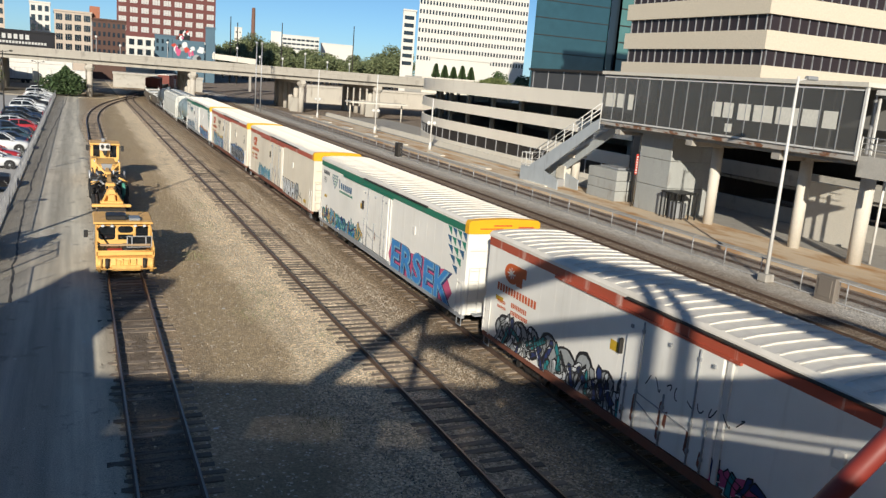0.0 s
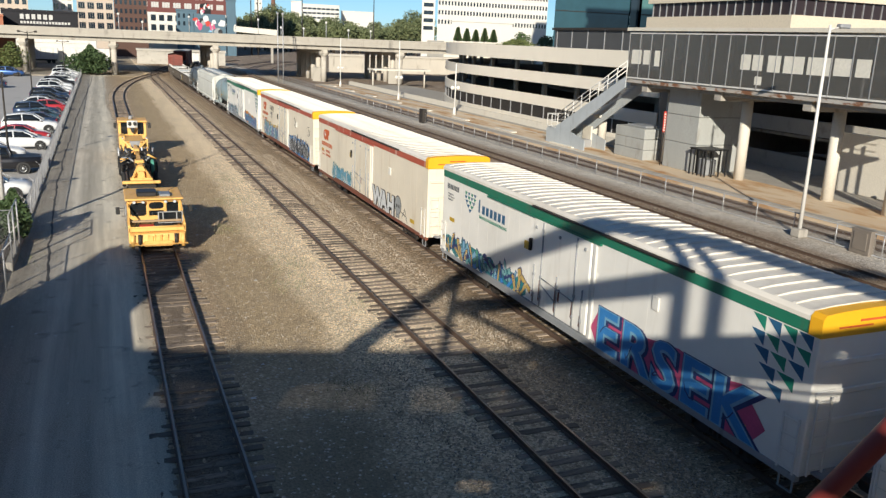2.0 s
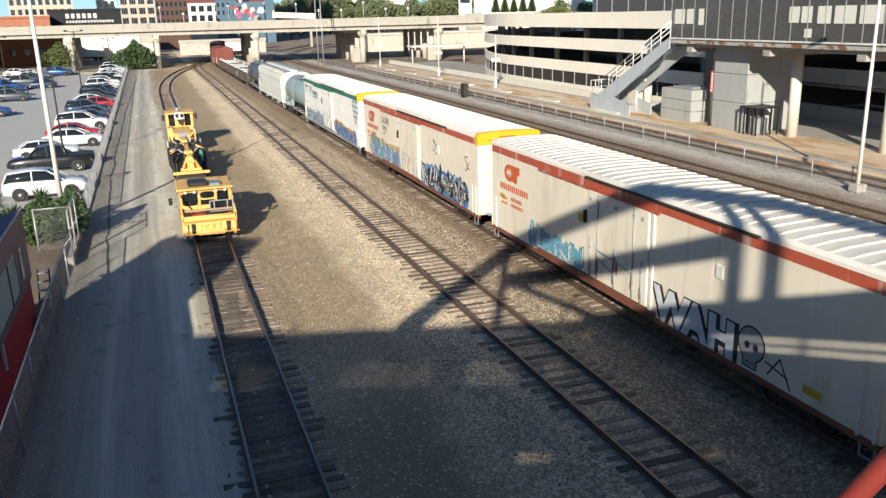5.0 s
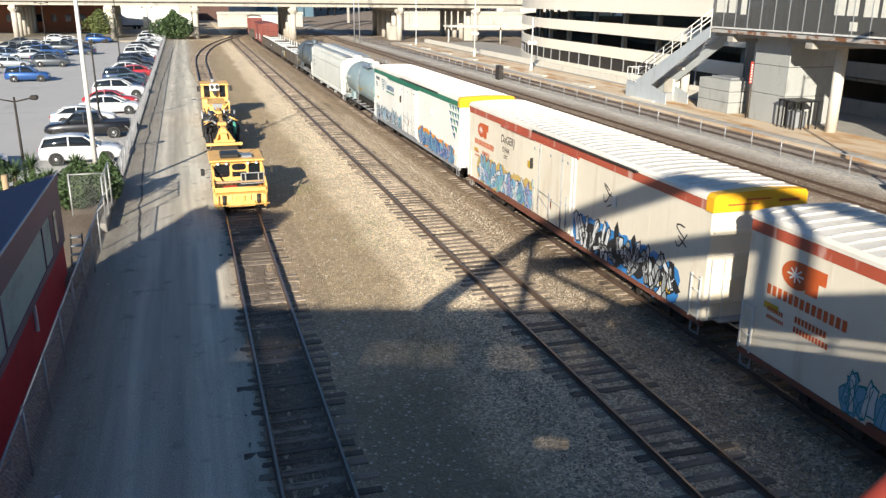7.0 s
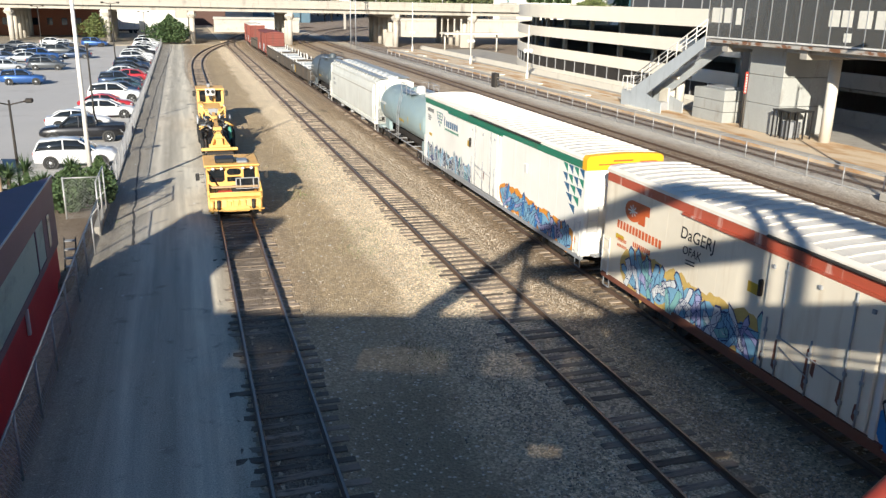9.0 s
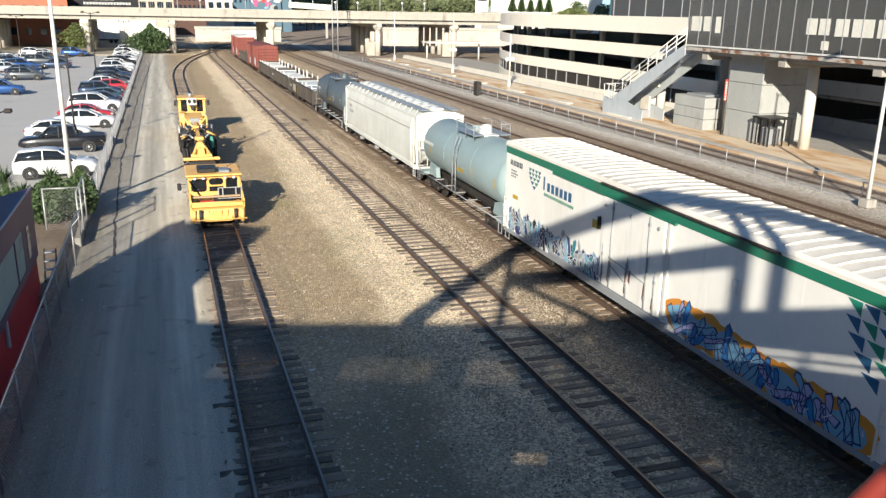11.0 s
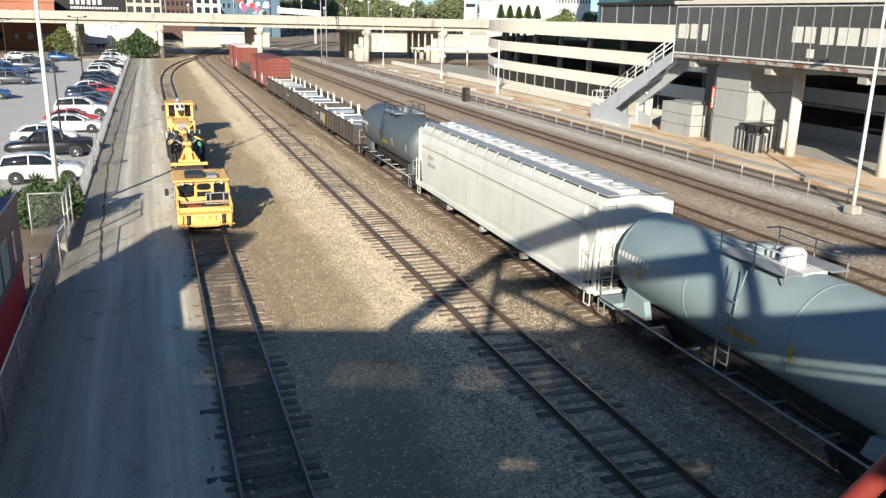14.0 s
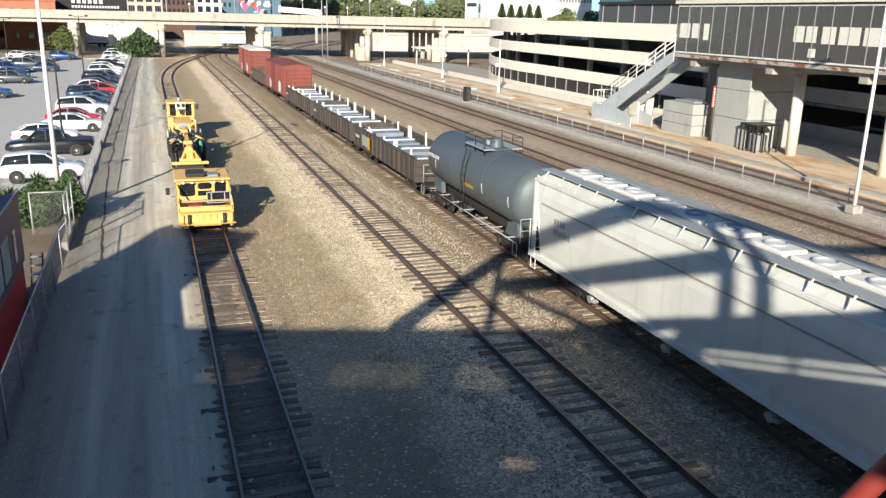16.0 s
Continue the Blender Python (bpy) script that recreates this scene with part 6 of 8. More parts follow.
def parked_car(kind, colour, label):
    body, cabin = SHAPES[kind]
    car = thing("car", label, "car", "parked cars")
    skin = CAR_PAINT[colour]
    b = part("body", loft([(x, ring(w, z0, z1)) for x, w, z0, z1 in body]), skin, car)
    base = min(z for _, _, z in cabin)
    sect = []
    for x, w, z in cabin:
        top = max(z, base + 0.02)
        sect.append((x, [(-w - 0.1, base - 0.06), (w + 0.1, base - 0.06), (w + 0.04, base + (top - base) * 0.45), (w - 0.03, top - 0.05), (w - 0.16, top), (-w + 0.16, top), (-w + 0.03, top - 0.05), (-w - 0.04, base + (top - base) * 0.45)]))
    part("window_band", loft(sect), M["glass_car"], car, "dark glass of the cabin")
    tops = [(x, w, z) for x, w, z in cabin[1:-1]]
    part("roof", loft([(x, [(-w + 0.06, z - 0.05), (w - 0.06, z - 0.05), (w - 0.02, z - 0.02), (w - 0.14, z + 0.02), (-w + 0.14, z + 0.02), (-w + 0.02, z - 0.02)]) for x, w, z in tops]), skin, car)
    pillars = [(cabin[0], cabin[1]), (cabin[-1], cabin[-2]), ((cabin[2][0], cabin[2][1] + 0.07, base), cabin[2])]
    for lo, hi in pillars:
        for s in (-1, 1):
            part("pillar", Geo().bar((lo[0], s * (lo[1] + 0.06), base - 0.02), (hi[0], s * (hi[1] + 0.0), hi[2] - 0.03), 0.07, 0.07), skin, car)
    front, rear = max(x for x, *_ in body), min(x for x, *_ in body)
    axle = front - 0.92, rear + (0.98 if kind != "pickup" else 1.15)
    rad = 0.33 if kind == "sedan" else 0.37
    for x in axle:
        for s in (-1, 1):
            y = s * (body[3][1] - 0.10)
            arch = part("wheel_arch", Geo().tube((x, y - 0.02, rad), (x, y + s * 0.105, rad), rad + 0.07, 20), M["black"], car)
            w = part("wheel", Geo().lathe([(0.2, -0.11), (rad - 0.03, -0.11), (rad, -0.08), (rad, 0.08), (rad - 0.03, 0.115), (0.22, 0.115)], 20, (x, y + s * 0.01, rad), "y"), M["rubber"], car)
            part("rim", Geo().lathe([(0.0, s * 0.10), (0.07, s * 0.10), (0.1, s * 0.085), (0.2, s * 0.09), (0.235, s * 0.112)], 14, (x, y + s * 0.012, rad), "y"), M["rim"], w)
    for s in (-1, 1):
        hz = body[-2][3] - 0.1
        part("headlight", Geo().soft(front - 0.28, front - 0.05, s * 0.62 - 0.16, s * 0.62 + 0.16, hz - 0.05, hz + 0.09, 0.04), M["lamp_clear"], car)
        part("tail_light", Geo().soft(rear - 0.0, rear + 0.14, s * 0.70 - 0.12, s * 0.70 + 0.12, body[1][3] - 0.26, body[1][3] - 0.08, 0.03), M["lamp_red"], car)
        part("mirror", Geo().soft(cabin[-1][0] - 0.35, cabin[-1][0] - 0.2, s * 1.0 - 0.09, s * 1.0 + 0.09, base + 0.02, base + 0.16, 0.04), skin, car)
        part("door_handle", Geo().box(-0.15, 0.02, s * body[3][1] - 0.015, s * body[3][1] + 0.015, base - 0.18, base - 0.15), skin, car)
    part("grille", Geo().soft(front - 0.1, front + 0.01, -0.42, 0.42, 0.44, 0.6, 0.02), M["black"], car)
    part("number_plate", Geo().box(rear - 0.015, rear + 0.03, -0.17, 0.17, 0.62, 0.74), M["white_part"], car)
    if kind == "pickup":
        part("cargo_bed", Geo().box(rear + 0.12, -1.0, -0.8, 0.8, 1.13, 1.15), M["black"], car)
    return car


PARK = -0.5                      # level of the car park
ROW = [("suv", "white", 51.4, -7.2), ("pickup", "black", 60.6, -7.7), ("sedan", "white", 66.8, -8.7), ("sedan", "white", 72.4, -7.2), ("sedan", "red", 77.2, -7.5), ("suv", "white", 83.4, -7.2), ("sedan", "navy", 88.6, -7.5),
       ("sedan", "teal", 92.6, -7.3), ("suv", "navy", 97.4, -7.6), ("sedan", "red", 102.6, -7.2), ("sedan", "white", 107, -7.6), ("suv", "black", 113, -7.2), ("suv", "navy", 119.3, -7.4), ("sedan", "white", 127, -7.5),
       ("suv", "white", 138.5, -7.5), ("suv", "black", 146, -7.3), ("sedan", "white", 153, -7.4), ("sedan", "white", 163.5, -7.3), ("suv", "white", 174, -7.4), ("suv", "white", 186, -7.3),
       ("suv", "white", 49.3, -12.4), ("suv", "blue", 101, -17.0), ("suv", "grey", 120.5, -17.2), ("sedan", "silver", 120, -21.8), ("sedan", "navy", 129, -18.6), ("suv", "blue", 139, -20.3), ("sedan", "white", 141, -22.8), ("sedan", "navy", 142.5, -16.0),
       ("suv", "grey", 150, -19.0), ("suv", "white", 152, -23.5), ("sedan", "navy", 160, -18.5), ("sedan", "white", 166, -20), ("sedan", "grey", 162, -25), ("suv", "blue", 175, -16.0), ("sedan", "white", 174, -21), ("sedan", "silver", 130, -26), ("sedan", "navy", 141, -28), ("suv", "white", 110, -25), ("sedan", "grey", 168, -29), ("sedan", "white", 180, -24),
       ("sedan", "grey", 110, -7.4), ("suv", "white", 132.5, -7.4), ("sedan", "silver", 158, -7.3), ("sedan", "white", 168.5, -7.4), ("sedan", "white", 180, -7.3), ("sedan", "black", 123, -7.3),
       ("sedan", "silver", 134.5, -22.2), ("sedan", "black", 147, -26), ("sedan", "grey", 155, -28.5), ("sedan", "navy", 136, -24.8), ("sedan", "white", 157, -22.4), ("suv", "navy", 146, -22.6)]
LOOK = {"white": "white", "black": "black", "navy": "dark blue", "blue": "bright blue", "red": "red", "silver": "silver", "teal": "dark teal", "grey": "dark grey"}
made = {}
rng = random.Random(11)
for kind, colour, y, x in ROW:
    turn = rng.uniform(-4, 4) + (180 if kind == "pickup" or (kind == "sedan" and rng.random() < 0.3) else 0)
    at = pose(x * 1.104 + (0.95 if x > -9 else 0.0), y * 1.104, PARK, 0, 0, turn) @ Matrix.Scale(1.06, 4)
    if (kind, colour) in made:
        copy_thing(made[kind, colour], at)
    else:
        ob = parked_car(kind, colour, f"{LOOK[colour]} {'pickup truck' if kind == 'pickup' else kind.upper() if kind == 'suv' else kind} parked on the sunlit car park")
        ob.matrix_basis = at
        made[kind, colour] = ob
stops = None
bay = thing("parking_bay_lines", "faded white parking bay lines", "road marking", kind="structure")
for k in range(36):
    y = 47.5 + 3.6 * k
    if stops is None:
        stops = part("bay_line", Geo().box(-9.8, -5.0, -0.05, 0.05, PARK, PARK + 0.006), M["concrete_old"], bay, at=pose(0, y, 0)).data
    else:
        share("bay_line", stops, bay, pose(0, y, 0))


# ---- lamps and poles ----
def lamp_pole(label, x, y, z, tall, r=0.11, arms=1, material=None, turn=0):
    p = thing("street_lamp", label, "street lamp", "lamps of the yard", at=pose(x, y, z, 0, 0, turn))
    m = material or M["white_part"]
    part("pole", Geo().tube((0, 0, 0), (0, 0, tall), r, 12, r * 0.62), m, p)
    part("base_plate", Geo().tube((0, 0, 0), (0, 0, 0.12), r * 1.9, 12), m, p)
    for k in range(arms):
        s = 1 - 2 * k
        part("arm", Geo().tube((0, 0, tall - 0.25), (s * 0.9, 0, tall - 0.05), 0.04, 8), m, p)
        half_ = 0.2 if material else 0.38
        part("lamp_head", Geo().soft(s * 1.0 - half_, s * 1.0 + half_, -0.2, 0.2, tall - 0.16, tall + 0.08, 0.06), M["iron"] if material else M["steel_grey"], p)
    return p


lamp_pole("tall white steel lamp pole in the planted corner", -4.98, 45.0, 0.2, 13.0, 0.13)
lamp_pole("tall pale steel lamp pole on a concrete base by the fence", 37.4, 35.0, -0.1, 11.9, 0.12)
tagged(part("pole_footing", Geo().soft(37.05, 37.75, 34.65, 35.35, GZ, 0.25, 0.05), M["concrete_old"]), "rough concrete footing of the lamp pole", "footing")
for x, y, tall in ((-6.9, 68.9, 6.5), (-8.9, 124.1, 9.2), (-9.15, 49.4, 4.6), (-7.15, 188.3, 7.0), (-25.2, 173.6, 8.0)):
    lamp_pole("dark steel lamp pole with a flood lamp on the car park", x, y, PARK, tall - PARK, 0.09, 2, M["iron"])


# ---- plants ----
def shrub(name, label, x, y, z, w, tall, count, leaf, seed, spiky=False, kind_="shrub"):
    rng = random.Random(seed)
    p = thing(name, label, kind_, at=pose(x, y, z))
    stems, leaves = Geo(), Geo()
    for k in range(9):
        a_ = rng.uniform(0, 6.28)
        rr = rng.uniform(0.2, 0.8) * w
        stems.tube((0.1 * math.cos(a_), 0.1 * math.sin(a_), 0), (rr * math.cos(a_) * 0.7, rr * math.sin(a_) * 0.7, tall * rng.uniform(0.5, 0.9)), 0.035, 5, 0.012)
    for _ in range(count):
        a_, u = rng.uniform(0, 6.28), rng.random() ** 0.6
        h = rng.random()
        rad = w * u * math.sqrt(max(0.05, 1 - (2 * h - 0.85) ** 2)) * (1 + 0.3 * math.sin(3 * a_ + seed) + 0.2 * math.sin(5 * a_))
        c = Vector((rad * math.cos(a_), rad * math.sin(a_), tall * (0.08 + 0.92 * h) * (1 + 0.12 * math.sin(2 * a_ + seed))))
        s = rng.uniform(0.6, 1.3) * (0.13 if spiky else 0.10) * max(1.0, w / 1.5)
        d1 = Vector((rng.gauss(0, 1), rng.gauss(0, 1), rng.gauss(0.5, 1))).normalized()
        d2 = d1.orthogonal().normalized() * (0.25 if spiky else 0.6)
        leaves.add([c - d1 * s * (2.2 if spiky else 1), c + d2 * s, c + d1 * s * (2.2 if spiky else 1), c - d2 * s], [(0, 1, 2, 3)])
    part("stems", stems, M["bark"], p)
    part("leaves", leaves, leaf, p)
    return p


def yucca(x, y, z, trunk, seed):
    """A tuft of long stiff pointed blades on a short shaggy stem."""
    rng = random.Random(seed)
    p = thing("yucca", "spiky dark green yucca with long stiff blades", "plant", "yuccas of the planted corner", at=pose(x, y, z))
    part("stem", Geo().tube((0, 0, 0), (0.05, 0, trunk), 0.13, 8, 0.1), M["bark"], p)
    blades = Geo()
    for _ in range(150):
        a_, lift = rng.uniform(0, 6.28), rng.uniform(-0.35, 1.35)
        long_ = rng.uniform(0.65, 1.05)
        d = Vector((math.cos(a_) * math.cos(lift), math.sin(a_) * math.cos(lift), math.sin(lift)))
        side = Vector((-math.sin(a_), math.cos(a_), 0)) * rng.uniform(0.022, 0.036)
        o = Vector((0.05, 0, trunk - rng.uniform(0, 0.25)))
        mid = o + d * long_ * 0.55
        tip = o + d * long_ + Vector((0, 0, -0.12 * math.cos(lift)))
        blades.add([o - side * 0.7, o + side * 0.7, mid + side, mid - side, tip], [(0, 1, 2, 3), (3, 2, 4)])
    tagged(part("blade_tuft", blades, M["leaf_dark"], p), kind="stuff")
    return p


for k, (x, y, z, trunk) in enumerate(((-7.9, 44.0, 0.1, 1.7), (-8.8, 44.6, 0.1, 1.3), (-5.9, 44.6, 0.1, 1.6), (-9.8, 45.0, 0.1, 1.5), (-7.0, 43.0, 0.1, 1.1))):
    yucca(x, y, z, trunk, 300 + k)
shrub("shrub", "dense green shrub in the planted corner", -5.7, 43.6, 0.0, 1.4, 1.8, 2600, M["leaf_dark"], 1)
shrub("shrub", "dark green bush against the retaining wall", -4.35, 43.2, -0.1, 0.75, 2.3, 2200, M["leaf_dark"], 3)
shrub("shrub", "low green bush beside the fence", -10.4, 45.3, 0.2, 1.7, 2.4, 2400, M["leaf_dark"], 4)
shrub("shrub", "dense green shrub behind the fence", -5.7, 41.4, 0.1, 1.25, 1.7, 2200, M["leaf_dark"], 7)
shrub("shrub", "dense green shrub behind the fence", -7.3, 42.2, 0.1, 1.4, 1.5, 2200, M["leaf_dark"], 8)
shrub("shrub", "large dark green bush by the overpass", -2.2, 199, GZ, 4.3, 5.8, 4200, M["leaf_dark"], 5)
shrub("shrub", "round green bush by the overpass", -18.2, 205, 0.4, 3.2, 5.2, 2200, M["leaf"], 6)
tagged(part("bank", Geo().soft(-12, -4.4, 30.0, 47.2, GZ - 0.05, 0.25, 0.3), M["ballast_brown"]), "dry earth bed of the planted corner", "planting bed", kind="structure")
weeds = Geo()
rng = random.Random(8)
for _ in range(800):
    cx, cy, rr = rng.choice(((6.9, 33.0, 0.5), (7.3, 36.2, 0.7), (5.7, 44, 0.5), (7.0, 52, 0.8), (6.6, 22.0, 0.5), (9.0, 30, 0.4), (-3.7, 40, 0.4), (8.2, 60, 0.8)))
    x, y = cx + rng.gauss(0, rr), cy + rng.gauss(0, rr * 1.4)
    h, a_ = rng.uniform(0.04, 0.16), rng.uniform(0, 6.28)
    weeds.add([(x - 0.012, y, GZ), (x + 0.012, y, GZ), (x + 0.06 * math.cos(a_), y + 0.06 * math.sin(a_), GZ + h)], [(0, 1, 2)])
tagged(part("weeds", weeds, M["leaf"]), "sparse green weeds in the gravel", "weeds", kind="stuff")
stones = Geo()
for _ in range(20000):            # loose stones
    x = rng.choice((rng.uniform(3.0, 14.2), rng.gauss(8.3, 0.7), rng.gauss(13.0, 0.7), rng.gauss(12.6, 0.5), rng.gauss(8.6, 0.8), rng.gauss(12.9, 0.8)))
    y = 10 + 62 * rng.random() ** 1.6
    s = rng.uniform(0.014, 0.046)
    z = GZ + (0.03 if abs(x - 10.46) < 1.9 else 0.0)
    q = pose(x, y, z + s * 0.2, rng.uniform(0, 360), rng.uniform(0, 360), rng.uniform(0, 360))
    stones.add([q @ Vector(p) for p in ((s, 0, 0), (-s, 0, 0), (0, s * 0.8, 0), (0, -s * 0.8, 0), (0, 0, s * 0.7), (0, 0, -s * 0.7))], [(0, 2, 4), (2, 1, 4), (1, 3, 4), (3, 0, 4), (2, 0, 5), (1, 2, 5), (3, 1, 5), (0, 3, 5)])
M["stones"] = foliage("loose_stones", (0.20, 0.165, 0.125), (0.50, 0.425, 0.335))
tagged(part("loose_stones", stones, M["stones"]), "loose crushed stones strewn over the yard", "stones", kind="stuff")
litter = Geo()
for _ in range(60):
    x, y = rng.uniform(-3.8, 6), rng.uniform(12, 60)
    s = rng.uniform(0.03, 0.09)
    litter.add([(x - s, y, GZ + 0.055), (x + s, y - 0.02, GZ + 0.05), (x + s * 0.8, y + s, GZ + 0.07), (x - s * 0.7, y + s, GZ + 0.06)], [(0, 1, 2, 3)])
tagged(part("litter", litter, M["white_part"]), "scraps of white litter on the ground", "litter", kind="stuff")


# ---- the two yellow track machines on the west track ----
def rail_wheels(parent, ys, r=0.36):
    for y in ys:
        for s in (-1, 1):
            part("rail_wheel", Geo().lathe([(0.0, s * 0.06), (r * 0.9, s * 0.06), (r, s * 0.03), (r, -s * 0.05), (r + 0.03, -s * 0.06), (0.0, -s * 0.07)], 18, (s * 0.74, y, r), "x"), M["iron"], parent)


def front_machine():
    m = thing("track_machine", "yellow rail maintenance machine with a windowed cab", "rail vehicle", at=pose(1.98, 39.4, 0) @ Matrix.Diagonal((1.04, 1, 0.80, 1)))
    Y = M["yellow"]
    part("chassis", Geo().soft(-1.05, 1.05, 0.2, 7.2, 0.45, 0.85, 0.03), M["iron"], m)
    part("front_hopper", Geo().prism([(0.0, 0.30), (-0.08, 0.55), (0.0, 1.02), (0.75, 1.10), (0.75, 0.30)], -1.18, 1.18, "x"), Y, m)
    ribs = None
    for x in (-0.42, -0.14, 0.14, 0.42):
        part("hopper_rib", Geo().soft(x - 0.02, x + 0.02, -0.12, 0.02, 0.36, 0.98, 0.01), Y, m)
    part("front_plate", Geo().soft(-0.6, 0.62, -0.16, -0.06, 0.3, 0.62, 0.02), Y, m)
    for x in (-1.08, -0.78, 0.78, 1.08):
        part("cylinder", Geo().tube((x, -0.12, 0.25), (x, -0.12, 1.02), 0.085, 12), Y if abs(x) > 1 else M["iron"], m)
    part("bumper_bar", Geo().tube((-1.25, -0.15, 0.42), (1.28, -0.15, 0.42), 0.06, 10), Y, m)
    part("shelf", Geo().soft(-1.2, 1.2, 0.3, 2.1, 1.06, 1.16, 0.02), M["black"], m)
    part("shelf_rim", Geo().soft(-1.22, 1.22, 0.22, 0.34, 1.1, 1.36, 0.02).soft(-1.24, -1.14, 0.22, 2.1, 1.1, 1.5, 0.02).soft(1.14, 1.24, 0.22, 2.1, 1.1, 1.5, 0.02), Y, m)
    part("hose", Geo().tube((-0.8, 0.9, 1.25), (0.9, 0.7, 1.3), 0.07, 8), M["black"], m)
    part("hose", Geo().tube((0.1, 0.6, 1.2), (0.8, 1.6, 1.5), 0.06, 8), M["black"], m)
    part("pump", Geo().soft(-0.1, 0.7, 1.0, 1.5, 1.15, 1.5, 0.05), M["black"], m)
    cab = part("cab", Geo().soft(-1.2, -1.08, 2.1, 4.6, 0.85, 2.55, 0.02).soft(1.08, 1.2, 2.1, 4.6, 0.85, 2.55, 0.02).soft(-1.2, 1.2, 4.5, 4.62, 0.85, 2.55, 0.02)
               .soft(-1.1, 1.1, 2.1, 2.2, 0.85, 1.55, 0.02).soft(-1.1, 1.1, 2.1, 2.2, 2.38, 2.55, 0.02).soft(-0.36, -0.24, 2.1, 2.2, 1.5, 2.4, 0.02).soft(0.42, 0.54, 2.1, 2.2, 1.5, 2.4, 0.02)
               .soft(-0.28, 0.5, 2.1, 2.2, 1.86, 1.96, 0.02), Y, m)
    for x0, x1, z0, z1 in ((-1.07, -0.37, 1.56, 2.38), (-0.23, 0.41, 1.97, 2.38), (-0.23, 0.41, 1.56, 1.85), (0.55, 1.07, 1.56, 2.38)):
        part("window", Geo().box(x0, x1, 2.13, 2.16, z0, z1), M["glass_car"], cab)
    part("side_window", Geo().box(-1.215, -1.195, 2.5, 4.2, 1.5, 2.3), M["glass_car"], cab)
    part("side_window", Geo().box(1.195, 1.215, 2.5, 4.2, 1.5, 2.3), M["glass_car"], cab)
    fr = Geo()
    for p, q in (((0.1, 1.95), (1.15, 1.95)), ((0.1, 1.3), (1.15, 1.3)), ((0.1, 1.3), (0.1, 1.95)), ((1.15, 1.3), (1.15, 1.95)), ((0.9, 1.3), (0.9, 1.95)), ((0.3, 1.3), (0.3, 1.95))):
        fr.bar((p[0], 0.9, p[1] + 0.12), (q[0], 0.9, q[1] + 0.12), 0.05, 0.05, (0, 1, 0))
    part("guard_frame", fr, M["steel"], m)
    part("guard_pane", Geo().box(0.12, 1.13, 0.89, 0.91, 1.44, 2.05), M["glass_car"], m)
    part("cross_beam", Geo().soft(-1.15, 1.1, 0.8, 0.95, 1.5, 1.62, 0.02), M["tan_wood"], m, "dusty tan cross beam")
    part("hydraulic_block", Geo().soft(-0.75, -0.1, 0.55, 0.95, 1.16, 1.36, 0.04), INK["red"], m, "faded red hydraulic block")
    part("hydraulic_block", Geo().soft(0.75, 1.05, 0.5, 0.9, 1.16, 1.32, 0.04), INK["orange"], m, "orange hydraulic block")
    for x in (-0.95, -0.35, 0.35, 0.62):
        part("hose", Geo().tube((x, 0.45, 1.18), (x + 0.12, 1.2, 1.42), 0.035, 7), M["rubber"], m)
    part("tray_lip", Geo().tube((-1.2, 0.22, 1.37), (1.2, 0.22, 1.37), 0.05, 8), Y, m)
    for s in (-1, 1):
        part("side_post", Geo().soft(s * 1.19 - 0.05, s * 1.19 + 0.05, 0.24, 0.36, 0.4, 1.55, 0.02), Y, m)
        part("side_brace", Geo().bar((s * 1.19, 0.3, 1.5), (s * 1.19, 2.1, 2.35), 0.07, 0.07), Y, m)
        part("grab_rail", Geo().tube((s * 1.27, 2.0, 1.0), (s * 1.27, 2.0, 2.3), 0.022, 6), M["steel_grey"], m)
    for x in (-0.32, 0.0, 0.32):
        part("hopper_panel", Geo().soft(x - 0.12, x + 0.12, -0.1, -0.02, 0.45, 0.92, 0.03), Y, m)
    corners = Geo()
    for x0, x1, z0, z1 in ((-1.07, -0.37, 1.56, 2.38), (-0.23, 0.41, 1.97, 2.38), (0.55, 1.07, 1.56, 2.38)):
        for x, z, dx, dz in ((x0, z0, 1, 1), (x1, z0, -1, 1), (x1, z1, -1, -1), (x0, z1, 1, -1)):
            corners.prism([(x, z), (x + dx * 0.12, z), (x + dx * 0.04, z + dz * 0.04), (x, z + dz * 0.12)], 2.105, 2.135)
    part("window_corner", corners, Y, m)
    roof = part("roof", Geo().soft(-1.3, 1.3, 1.85, 4.8, 2.55, 2.68, 0.04), Y, m)
    part("air_conditioner", Geo().soft(-0.75, 0.15, 2.3, 3.4, 2.68, 2.98, 0.06), M["black"], roof)
    part("roof_box", Geo().soft(0.25, 0.75, 2.2, 3.0, 2.68, 2.86, 0.04), M["steel_sheet"], roof)
    for x in (-0.9, -0.5, 0.5, 0.9):
        part("work_light", Geo().tube((x, 1.83, 2.46), (x, 1.92, 2.46), 0.075, 12), M["lamp_clear"], roof)
    for s in (-1, 1):
        part("mirror", Geo().soft(s * 1.62 - 0.09, s * 1.62 + 0.09, 1.9, 2.0, 1.75, 2.2, 0.03), M["black"], m)
        part("mirror_arm", Geo().tube((s * 1.2, 2.1, 2.1), (s * 1.6, 1.95, 2.1), 0.02, 6), M["iron"], m)
    part("engine_hood", Geo().soft(-1.0, 1.0, 4.62, 7.2, 0.85, 2.0, 0.08), Y, m)
    part("exhaust", Geo().tube((0.6, 5.5, 2.0), (0.6, 5.5, 2.6), 0.06, 10), M["iron"], m)
    part("antenna", Geo().tube((0.7, 3.2, 2.86), (1.25, 3.1, 3.2), 0.015, 5), M["iron"], m)
    rail_wheels(m, (1.3, 6.2))
    return m


